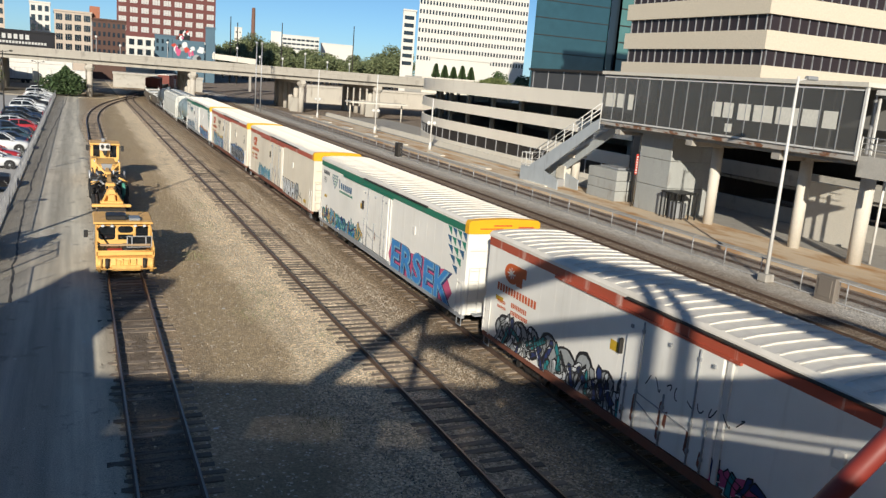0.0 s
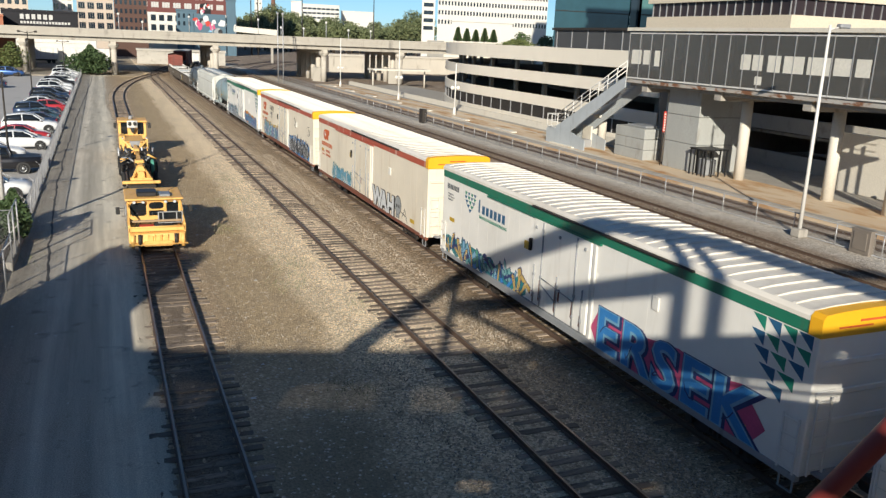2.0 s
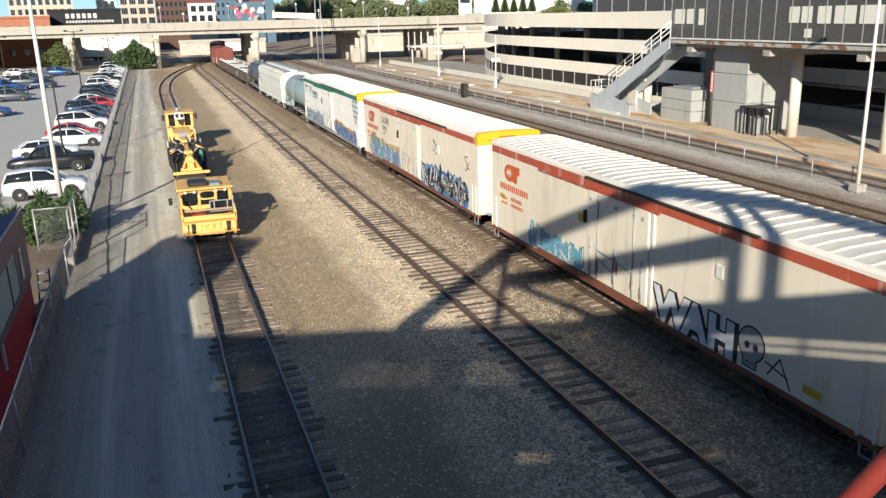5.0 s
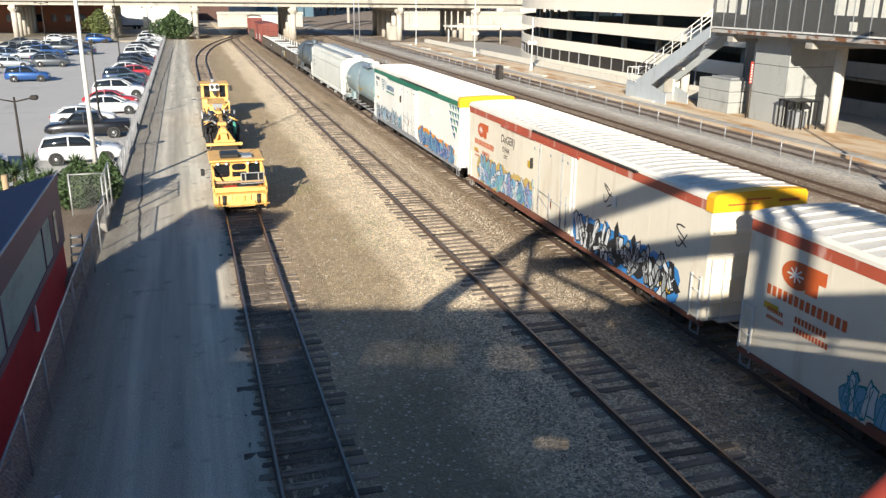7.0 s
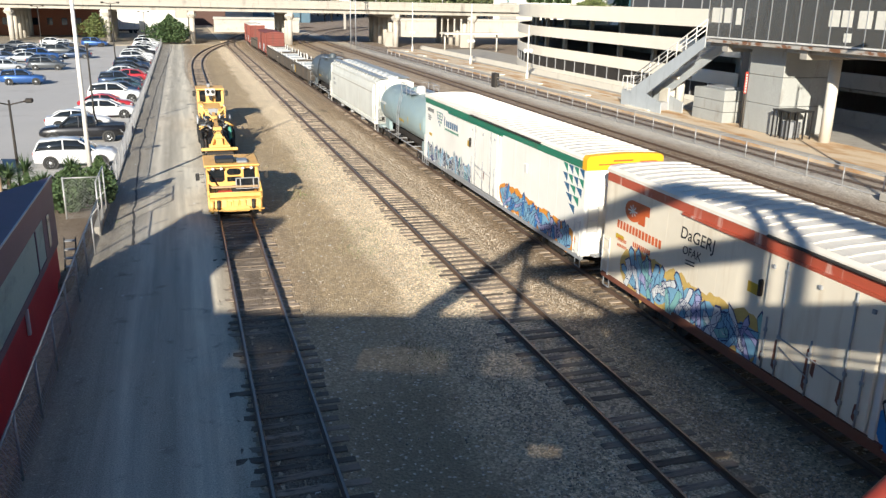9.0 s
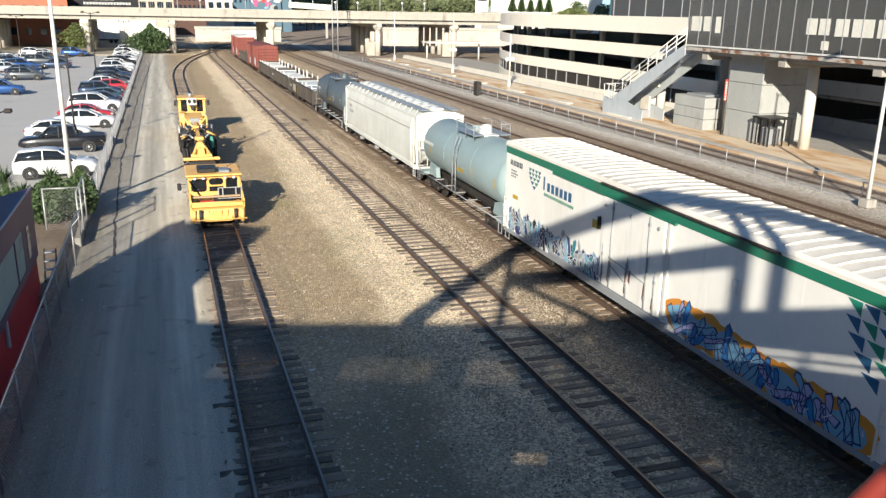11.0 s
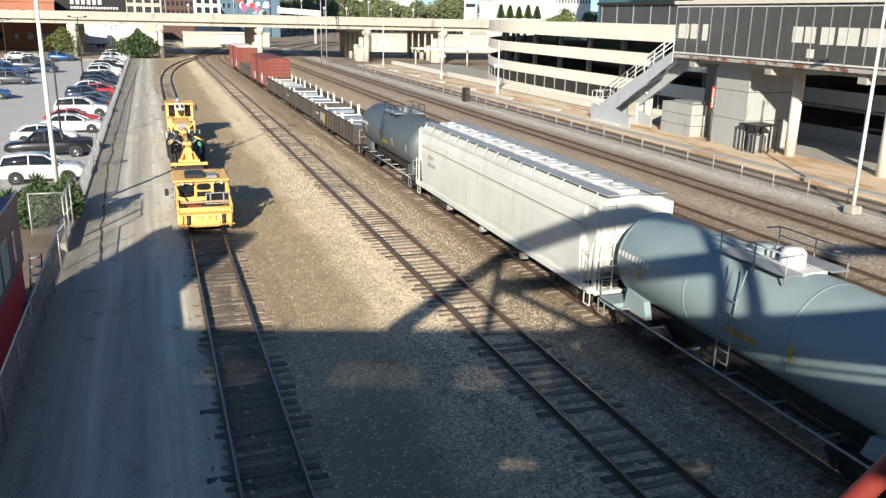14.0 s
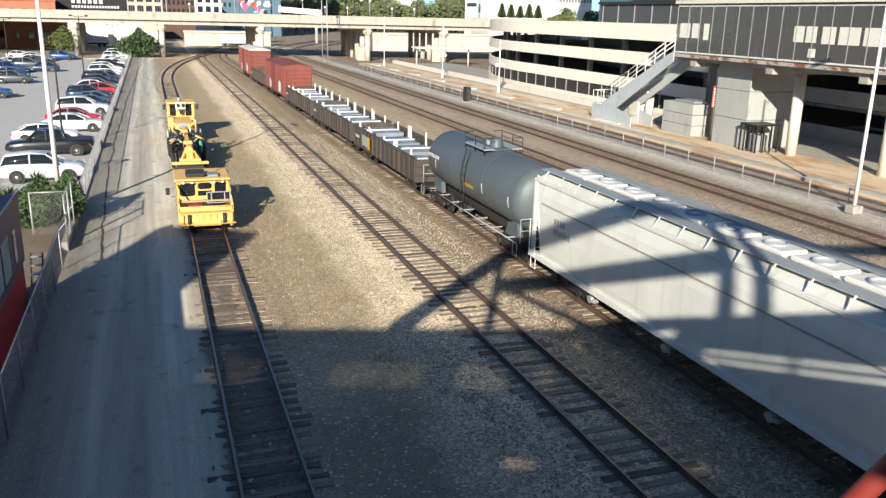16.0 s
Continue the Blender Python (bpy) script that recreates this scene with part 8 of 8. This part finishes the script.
for x, y in ((34.5, 176.0), (36.0, 178.0)):
    p = thing("signal_mast", "slender grey steel mast beside the tracks", "mast", at=pose(x, y, GZ))
    part("pole", Geo().tube((0, 0, 0), (0, 0, 14.5), 0.11, 8), M["steel"], p)
    part("head", Geo().lathe([(0.0, -0.3), (0.3, -0.15), (0.3, 0.1), (0.0, 0.25)], 12, (0, 0, 14.5)), M["steel"], p)
low = thing("platform_wall", "low pale concrete wall along the back of the platform", "wall", kind="structure")
part("wall", Geo().box(48.8, 49.1, 70, 172, 0.2, 0.95), M["concrete_white"], low)
part("edge_stripe", Geo().box(42.25, 42.75, 64, 172, 0.2, 0.212), M["concrete_white"], low, "pale painted edge line")
part("edge_stripe", Geo().box(45.9, 46.2, 74, 172, 0.2, 0.212), M["concrete_white"], low)
for k in range(8):
    part("tan_block", Geo().soft(42.9, 43.6, 70 + 13.2 * k, 74.5 + 13.2 * k, 0.2, 0.34, 0.02), M["concrete_white"], low)
for x0, x1, y0, y1, z in ((53, 66, 168, 172, 3.4), (66, 84, 150, 160, 4.6)):
    can = thing("canopy", "white flat platform canopy on posts", "canopy")
    part("roof", Geo().box(x0, x1, y0, y1, z, z + 0.35), M["concrete_white"], can)
    for x in (x0 + 0.6, (x0 + x1) / 2, x1 - 0.6):
        part("post", Geo().tube((x, (y0 + y1) / 2, GZ), (x, (y0 + y1) / 2, z), 0.16, 10), M["concrete_white"], can)

# ---- roof garden and glass pavilion on the car park building ----
M["wall_dark"] = surface("dark_screen", (0.085, 0.085, 0.085), (0.06, 0.06, 0.062), 0.6, grain=8, patch=0.3)
pav = thing("roof_pavilion", "dark glass pavilion on the car park roof", "pavilion", kind="structure")
part("glass_wall", Geo().box(55.0, 55.2, 62, 96, 9.3, 12.0), M["wall_dark"], pav)
part("glass_wall", Geo().box(55.2, 68, 95.8, 96.0, 9.3, 12.0), M["glass"], pav)
part("roof", Geo().box(54.7, 68.5, 61, 96.3, 12.0, 12.3), M["iron"], pav)
for k in range(10):
    part("mullion", Geo().box(54.92, 55.0, 62 + 3.7 * k, 62.12 + 3.7 * k, 9.3, 12.0), M["steel"], pav)
for k, (x, y) in enumerate(((54.5, 104), (55.6, 108), (57.2, 112), (59.0, 116))):
    shrub("clipped_hedge", "clipped green hedge on the car park roof", x, y, 9.2, 2.2, 1.3, 900, M["leaf"], 20 + k, False, "hedge")
# ---- office block ----
M["cream"] = surface("cream_panel", (0.70, 0.61, 0.47), (0.66, 0.57, 0.44), 0.8, grain=5, patch=0.15, bumped=0.05)
office = thing("office_block", "cream office building with long dark ribbon windows", "office building", kind="structure")
OX, OY, OW, OD = 72.0, 73.0, 60.0, 27.0
part("core", Geo().box(OX + 0.5, OX + OW, OY + 0.5, OY + OD - 0.5, 0, 50), M["glass_office"], office)
side_post = front_post = None
for k in range(11):
    z = 8.35 + 3.95 * k
    part("spandrel", Geo().box(OX, OX + OW, OY, OY + OD, z, z + 2.15), M["cream"], office)
    if k < 6:
        for i in range(40):
            at = pose(OX + 0.42, OY, z + 2.15)
            if front_post is None:
                front_post = part("mullion", Geo().box(0, 0.10, 0.36, 0.5, 0, 1.8), M["steel"], office, at=pose(OX + 1.5 * i + 0.7, OY, z + 2.15)).data
            else:
                share("mullion", front_post, office, pose(OX + 1.5 * i + 0.7, OY, z + 2.15))
        for i in range(18):
            if side_post is None:
                side_post = part("mullion", Geo().box(0.36, 0.5, 0, 0.10, 0, 1.8), M["steel"], office, at=pose(OX, OY + 1.5 * i + 0.7, z + 2.15)).data
            else:
                share("mullion", side_post, office, pose(OX, OY + 1.5 * i + 0.7, z + 2.15))

# ---- glass tower ----
M["teal_glass"] = surface("teal_curtain_wall", (0.032, 0.085, 0.105), (0.025, 0.065, 0.085), 0.1, 0.0, grain=0.4, patch=0.05, bumped=0.0, spec=0.8)
M["green_glass"] = surface("green_curtain_wall", (0.10, 0.22, 0.20), (0.07, 0.16, 0.16), 0.12, 0.0, grain=0.4, patch=0.05, bumped=0.0, spec=0.8)
tower = thing("glass_tower", "dark teal glass tower with thin floor lines", "office tower", kind="structure")
part("curtain_wall", Geo().prism([(101.5, 178), (122.8, 178), (139, 201), (115, 201)], 9, 64, "z"), M["teal_glass"], tower)
part("dark_recess", Geo().prism([(122.8, 177.6), (125.3, 177.6), (140, 199), (137.6, 199)], 9, 64, "z"), M["glass"], tower)
part("corner_wall", Geo().prism([(125.3, 176.6), (131.5, 176.6), (150, 201), (141, 201)], 9, 64, "z"), M["green_glass"], tower)
for k in range(13):
    part("floor_line", Geo().box(101.5, 122.8, 177.9, 178.05, 14 + 4.1 * k, 14.18 + 4.1 * k), M["iron"], tower)
    part("floor_line", Geo().box(125.3, 131.5, 176.5, 176.65, 14 + 4.1 * k, 14.3 + 4.1 * k), M["iron"], tower)
part("podium", Geo().prism([(101.5, 171), (150, 171), (180, 205), (122, 205)], GZ, 9.5, "z"), M["concrete_old"], tower)

# ---- skyline ----
M["brick_far"] = surface("red_brick_far", (0.17, 0.065, 0.058), (0.14, 0.05, 0.045), 0.9, grain=3, patch=0.2)
M["brick_orange"] = surface("orange_brick_far", (0.42, 0.17, 0.10), (0.35, 0.14, 0.085), 0.9, grain=3, patch=0.2)
M["brick_dark"] = surface("dark_brick_far", (0.115, 0.065, 0.05), (0.09, 0.05, 0.04), 0.9, grain=3, patch=0.2)
M["tan_far"] = surface("tan_brick_far", (0.55, 0.455, 0.37), (0.50, 0.41, 0.33), 0.9, grain=3, patch=0.2)
M["white_far"] = surface("white_panel_far", (0.72, 0.69, 0.63), (0.68, 0.65, 0.59), 0.8, grain=3, patch=0.1)
M["blue_far"] = surface("blue_paint_far", (0.10, 0.17, 0.22), (0.08, 0.14, 0.185), 0.8, grain=3, patch=0.2)
M["pane_light"] = surface("pale_blinds", (0.60, 0.58, 0.54), (0.40, 0.40, 0.40), 0.4, grain=2, patch=0.5)
M["black_wall"] = surface("black_painted_wall", (0.018, 0.018, 0.022), (0.013, 0.013, 0.016), 0.8, grain=3, patch=0.3)


def far_block(name, label, x0, x1, y0, y1, z1, wall, pane, cols, rows, z_first, pitch, win_w, win_h, side_cols=0, bars_=0):
    """A building with its windows set into the face that looks at the yard (its -y side) and, if asked, its -x side."""
    b = thing(name, label, "building", "buildings of the skyline", "structure")
    q = 1 if side_cols else y1 / y0
    part("wall", Geo().prism([(x0, y0), (x1, y0), (x1 * q, y1), (x0 * q, y1)], GZ, z1, "z"), wall, b)
    part("roof", Geo().prism([(x0 - 0.2, y0 - 0.3), (x1 + 0.2, y0 - 0.3), (x1 * q + 0.2, y1), (x0 * q - 0.2, y1)], z1, z1 + 0.6, "z"), wall, b)
    me = sd = None
    for r in range(rows):
        for c in range(cols):
            at = pose(x0 + (c + 0.5) * (x1 - x0) / cols, y0 - 0.06, z_first + r * pitch)
            if me is None:
                g = Geo()
                n = max(1, bars_)
                for i in range(n):
                    a0 = -win_w / 2 + win_w * i / n
                    g.box(a0 + 0.04, a0 + win_w / n - 0.04, -0.02, 0.1, 0, win_h)
                me = part("window", g, pane, b, at=at).data
            else:
                share("window", me, b, at)
        for c in range(side_cols):
            at = pose(x0 - 0.06, y0 + (c + 0.5) * (y1 - y0) / side_cols, z_first + r * pitch)
            if sd is None:
                sd = part("window", Geo().box(-0.02, 0.1, -win_w / 2, win_w / 2, 0, win_h), pane, b, at=at).data
            else:
                share("window", sd, b, at)
    return b


big = far_block("brick_warehouse", "tall dark red brick building with paired white windows", 16.5, 59, 400, 440, 56, M["brick_far"], M["pane_light"], 9, 9, 19.5, 4.1, 3.2, 2.3, 0, 3)
part("lower_storeys", Geo().box(16.4, 59.1, 398.5, 400, GZ, 17.4), M["white_far"], big)
lw = None
for r in range(2):
    for k in range(12):
        at = pose(18 + 3.5 * k, 398.4, 9.5 + 4.2 * r)
        if lw is None:
            lw = part("window", Geo().box(0, 2.2, 0, 0.12, 0, 2.6), M["glass"], big, at=at).data
        else:
            share("window", lw, big, at)
far_block("tan_warehouse", "tan brick warehouse with tall paired windows", -7, 5.2, 330, 360, 22.6, M["tan_far"], M["glass"], 4, 4, 9.3, 3.45, 2.2, 2.2, 0, 3)
db = far_block("dark_brick_warehouse", "dark red brick warehouse with small windows", 5.3, 16.7, 330, 362, 20.8, M["brick_dark"], M["glass"], 7, 4, 9.0, 3.1, 0.9, 1.6)
part("roof_house", Geo().box(4.6, 8.0, 332, 338, 21.4, 25.5), M["brick_orange"], db)
far_block("blue_building", "small blue painted building beside the warehouses", 30.9, 39.4, 380, 396, 18.2, M["blue_far"], M["glass"], 4, 2, 12.0, 3.2, 1.0, 1.8)
far_block("dark_block", "dark blue-grey stair tower beside the mural", 51.8, 55.9, 379, 392, 23.2, M["blue_far"], M["glass"], 1, 0, 3, 3, 1, 1)
bw = far_block("black_warehouse", "black painted wall with faded white lettering", -26, -5.8, 278, 300, 13.6, M["black_wall"], M["glass"], 1, 0, 0, 1, 1, 1)
for k in range(6):
    part("sign_bar", Geo().box(-21.5 + 1.55 * k, -20.5 + 1.55 * k, 277.9, 278.0, 11.5, 12.9), M["pane_light"], bw)
for k in range(16):
    part("sign_bar", Geo().box(-21.5 + 0.85 * k, -20.9 + 0.85 * k, 277.9, 278.0, 10.2, 10.9), M["pane_light"], bw)
far_block("orange_brick_building", "orange brick building with arched dark windows", -75, -24.5, 262, 290, 11.8, M["brick_orange"], M["glass"], 16, 2, 3.6, 4.2, 1.2, 1.9)
far_block("grey_tower", "dark grey brick building at the edge of the skyline", -46, -24, 350, 380, 27, M["tan_far"], M["glass"], 9, 5, 10, 3.5, 1.5, 2.0)
far_block("white_flats", "white building with rows of dark windows", -17, -9.5, 380, 400, 27, M["white_far"], M["glass"], 3, 5, 9, 3.7, 1.6, 2.2)
far_block("white_tower", "white office tower with a close grid of small dark windows", 126, 176, 315, 345, 72, M["white_far"], M["glass"], 36, 15, 16.6, 3.65, 0.8, 1.6)
far_block("white_annex", "white concrete tower wing with dark openings", 120.4, 126.0, 318, 340, 35.4, M["white_far"], M["glass"], 1, 7, 14, 3.0, 4.2, 1.5)
far_block("arched_hall", "white hall with a row of openings behind trees", 110, 133, 262, 275, 16.5, M["white_far"], M["glass"], 6, 1, 3, 3, 1.8, 3.5)
far_block("long_white_building", "long pale building on the hill", 143.6, 172.2, 635, 655, 32.4, M["white_far"], M["glass"], 8, 3, 22.4, 3.3, 3.0, 1.4)
far_block("white_dome_hall", "low white domed hall on the hill", 180.5, 207.6, 660, 680, 29.5, M["white_far"], M["glass"], 1, 0, 20, 3, 1, 1)
far_block("white_rooftop", "small white rooftop among the trees", 138, 146, 650, 660, 34.6, M["white_far"], M["glass"], 1, 0, 20, 3, 1, 1)
far_block("white_rooftop", "small white rooftop among the trees", 108.4, 114, 640, 650, 34.6, M["white_far"], M["glass"], 2, 1, 31, 3, 1, 1)
far_block("pale_wall_building", "long pale wall behind the overpass", 10, 36, 268, 276, 3.6, M["concrete"], M["glass"], 1, 0, 2.5, 3, 1.6, 1.0)
far_block("pale_wall_building", "long pale retaining wall beyond the overpass", 62, 130, 240, 246, 4.4, M["overpass_pale"], M["glass"], 1, 0, 3.5, 3, 2.4, 1.2)
far_block("brick_wall_building", "orange brick shed under the overpass", -48, -20, 240, 250, 6.2, M["brick_orange"], M["glass"], 8, 1, 2.4, 3, 1.4, 1.8)
M["chimney_brick"] = surface("chimney_brick", (0.20, 0.105, 0.075), (0.16, 0.085, 0.06), 0.9, grain=3, patch=0.2)
stack = thing("chimney_stack", "tall brown brick chimney", "chimney")
part("shaft", Geo().tube((122.2, 640, 0), (122.2, 640, 50.3), 1.9, 14, 1.3), M["chimney_brick"], stack)
mural = thing("painted_wall", "wall with a red, white and grey mural", "mural", kind="structure")
part("wall", Geo().box(38.0, 51.3, 377.6, 379.8, GZ, 17.2), M["blue_far"], mural)
part("gable", Geo().prism([(40.2, 17.2), (45.2, 17.2), (45.0, 20.5), (43.6, 21.8), (41.0, 21.2)], 377.6, 379.8), M["black_wall"], mural)
rng = random.Random(77)
for k, hue in enumerate(("red", "white", "pink", "black", "grey", "white", "red", "sky", "pink", "white", "red", "grey", "black", "white", "red", "white", "pink", "red", "white", "black", "red", "white")):
    cx, cz = (38.6 + 0.88 * k * 0.98, 9.5 + rng.uniform(0, 6.5)) if k < 14 else (41.0 + 0.48 * (k - 14), 18.0 + rng.uniform(0, 2.6))
    r = rng.uniform(0.7, 1.7) if k < 14 else rng.uniform(0.4, 0.9)
    part("mural_patch", Geo().add([(min(51.2, x), 377.56 - 0.004 * k, max(2, z)) for x, z in disc(cx, cz, r, r * rng.uniform(0.7, 1.5), 12, 0.3, rng)], [tuple(range(12))]), INK[hue], mural)
rail_b = thing("far_bridge", "pale railing of a low bridge beyond the overpass", "bridge", kind="structure")
part("parapet", Geo().bar((43.0, 297, 11.2), (57.5, 294.7, 10.4), 0.4, 1.9), M["concrete_white"], rail_b)
for x in (56,):
    part("pier", Geo().box(x - 0.4, x + 0.4, 296, 296.8, GZ, 10.2), M["concrete_old"], rail_b)
tagged(part("white_hall", Geo().soft(-27, -1.0, 258, 272, GZ, 6.4, 0.1).soft(-26, -3, 257.8, 258.4, 5.2, 6.9, 0.05), M["white_far"]), "long low white hall beyond the overpass", "building", kind="structure")
for x, y, w, z in ((-20, 253.5, 9, 3.4), (-7.5, 253.5, 11, 3.6), (20, 258, 7, 3.0)):
    tr = thing("box_truck", "white box trailer parked beyond the overpass", "truck")
    part("box", Geo().soft(x, x + w, y, y + 2.6, 0.9, z + 0.5, 0.05), M["white_part"], tr)
    part("underbody", Geo().box(x + 0.3, x + w - 0.3, y + 0.3, y + 2.3, 0.5, 0.9), M["iron"], tr)
    for xx in (x + 1.2, x + w - 2.4, x + w - 1.2):
        part("wheel", Geo().tube((xx, y + 0.05, 0.3), (xx, y + 0.4, 0.3), 0.5, 14), M["rubber"], tr)


# ---- trees ----
def tree(label, x, y, z, tall, wide, seed, leaf, count=900, size=0.5):
    rng = random.Random(seed)
    t = thing("tree", label, "tree", "trees beyond the overpass", at=pose(x, y, z))
    wood, crown = Geo(), Geo()
    wood.tube((0, 0, 0), (0, 0, tall * 0.45), 0.028 * tall, 8, 0.018 * tall)
    lobes = []
    for k in range(9):
        a_ = rng.uniform(0, 6.28)
        h = tall * rng.uniform(0.42, 0.88)
        rr = wide * rng.uniform(0.2, 0.75) * (1.1 - 0.5 * h / tall)
        tip = Vector((rr * math.cos(a_), rr * math.sin(a_), h))
        wood.tube((0, 0, tall * rng.uniform(0.25, 0.45)), tip, 0.012 * tall, 5, 0.004 * tall)
        lobes.append((tip, wide * rng.uniform(0.28, 0.5)))
    for _ in range(count):
        c, r = rng.choice(lobes)
        d1 = Vector((rng.gauss(0, 1), rng.gauss(0, 1), rng.gauss(0, 0.75))).normalized()
        q = c + d1 * r * rng.uniform(0.55, 1.08)
        s = size * rng.uniform(0.5, 1.2)
        u = Vector((rng.gauss(0, 1), rng.gauss(0, 1), rng.gauss(0, 1))).normalized()
        v = u.orthogonal().normalized()
        crown.add([q - u * s, q + v * s * 0.7, q + u * s, q - v * s * 0.7], [(0, 1, 2, 3)])
    part("trunk", wood, M["bark"], t)
    part("crown", crown, leaf, t)
    return t


rng = random.Random(21)
CREST = ((8.0, 0.017), (9.1, 0.0204), (9.9, 0.028), (10.5, 0.0385), (11.2, 0.034), (12.0, 0.0267), (13.5, 0.0218), (15.0, 0.0195), (16.6, 0.0164), (17.6, 0.017), (18.8, 0.0216), (19.8, 0.031), (20.4, 0.038), (21.4, 0.044))
for k in range(60):                  # the wooded crest behind the overpass
    az = 8.0 + 13.2 * (k % 30) / 29 + rng.uniform(-0.2, 0.2)
    slope = next(a[1] + (b[1] - a[1]) * (az - a[0]) / (b[0] - a[0]) for a, b in zip(CREST, CREST[1:]) if az <= b[0] or b is CREST[-1])
    near = k >= 30
    dist = rng.uniform(515, 540) if near else rng.uniform(555, 600)
    tall = 10.3 + dist * slope * (rng.uniform(0.35, 0.7) if near else rng.uniform(0.86, 1.0))
    az = math.radians(az)
    tree("leafy green tree on the crest beyond the overpass", dist * math.sin(az), dist * math.cos(az), GZ, tall, 8.5 + rng.uniform(-1, 2), 100 + k, M["leaf_hazed"], 1400, 0.75)
def evergreen(label, x, y, z, tall, wide, seed, leaf):
    """A narrow pointed tree: a trunk and tiers of short drooping sprays."""
    rng = random.Random(seed)
    t = thing("evergreen_tree", label, "tree", "trees beyond the overpass", at=pose(x, y, z))
    part("trunk", Geo().tube((0, 0, 0), (0, 0, tall * 0.95), 0.22, 7, 0.04), M["bark"], t)
    crown = Geo()
    for _ in range(900):
        h = rng.random() ** 1.4
        a_ = rng.uniform(0, 6.28)
        r = wide * (1 - h) ** 0.8 * rng.uniform(0.5, 1.05) + 0.08
        q = Vector((r * math.cos(a_), r * math.sin(a_), tall * (0.06 + 0.94 * h)))
        u = Vector((math.cos(a_ + rng.uniform(-0.5, 0.5)), math.sin(a_ + rng.uniform(-0.5, 0.5)), rng.uniform(-0.3, 0.9))).normalized() * rng.uniform(0.25, 0.5)
        v = u.orthogonal().normalized() * 0.2
        crown.add([q - u, q + v, q + u, q - v], [(0, 1, 2, 3)])
    part("crown", crown, leaf, t)
    return t


tagged(part("terrace", Geo().soft(101, 128, 246, 261, GZ, 10.0, 0.1), M["concrete_white"]), "pale raised terrace before the white hall", "terrace", kind="structure")
for k in range(5):
    evergreen("pointed evergreen tree before the white hall", 107.3 + 3.2 * k, 250, 10.0, 4.4 - 0.3 * (k % 3), 1.25, 200 + k, M["leaf_dark"])
for k in range(9):
    tree("leafy green tree in front of the office towers", 136 + 4.5 * k, 268 + 4 * (k % 3), GZ, 13 + (k % 3), 5, 230 + k, M["leaf_dark"], 500, 0.6)
for x, y, h in ((66, 400, 30.6), (69.2, 400, 28), (90.2, 400, 30), (126, 400, 31.8)):
    p = thing("utility_mast", "thin dark mast on the skyline", "mast", at=pose(x, y, GZ))
    part("pole", Geo().tube((0, 0, 0), (0, 0, h), 0.35, 6, 0.2), M["iron"], p)
for k in range(12):
    x = 30 + 4.2 * k
    p = thing("street_lamp", "small lamp post on the overpass", "street lamp", "overpass lamps", at=OVER @ pose(-2 + 5.4 * k, 13, 8.9))
    part("pole", Geo().tube((0, 0, 0), (0, 0, 4.2 if k % 3 == 0 else 2.6), 0.09, 6), M["steel"], p)
    part("globe", Geo().lathe([(0.0, -0.3), (0.22, -0.2), (0.3, 0.0), (0.2, 0.22), (0.0, 0.3)], 10, (0, 0, 4.3 if k % 3 == 0 else 2.7)), M["white_part"], p)

# ---- unseen plain blocks, added behind the camera to hold back low sky light ----
for name, label, x0, x1, y0, y1, z in (("wall_west", "plain grey block added to screen off the low western sky", -80, -62, -120, 26, 22), ("wall_south", "plain grey block added to screen off the low southern sky", -24, 130, -90, -62, 25)):
    tagged(part(name, Geo().box(x0, x1, y0, y1, GZ, z), M["concrete_old"]), label, "wall", kind="structure")
# ---- tracks, with their ties ----
track("west", "rusty railway track on worn wooden ties", west_run, -6, 250, M["ballast_brown"], 300)
track("middle", "rusty railway track on light ballast", lambda y: run(10.46, y), -6, 300, M["ground"], 300)
track("train", "railway track under the freight train", lambda y: run(15.40, y), -6, 320, M["ground"], 150)
track("fourth", "railway track in brown ballast", lambda y: run(27.6, y), -6, 320, M["ground"], 100)
track("fifth", "railway track in brown ballast", lambda y: run(33.3, y), -6, 320, M["ground"], 100)
track("platform", "railway track beside the station platform", lambda y: run(39.7, y), -6, 320, M["ground"], 100)


# ---- what moves ----
def travelled(t):
    """Metres that the train has come towards the footbridge after t seconds."""
    return 7.95 * t - 0.016 * t * t


def motions():
    for car, start in TRAIN:
        rows = []
        for k in range(33):
            t = k * 0.5
            x, y, a = run(TRACK_X["train"], start - travelled(t))
            rows.append((t, pose(x, y, 0, 0, 0, -math.degrees(a))))
        walk(car, rows)
    turns = [(k / 15, math.degrees(travelled(k / 15) / 0.46)) for k in range(241)]
    for wheelset, y in WHEELSETS:
        walk(wheelset, [(t, pose(0, y, 0.46, a, 0, 0)) for t, a in turns])


motions()
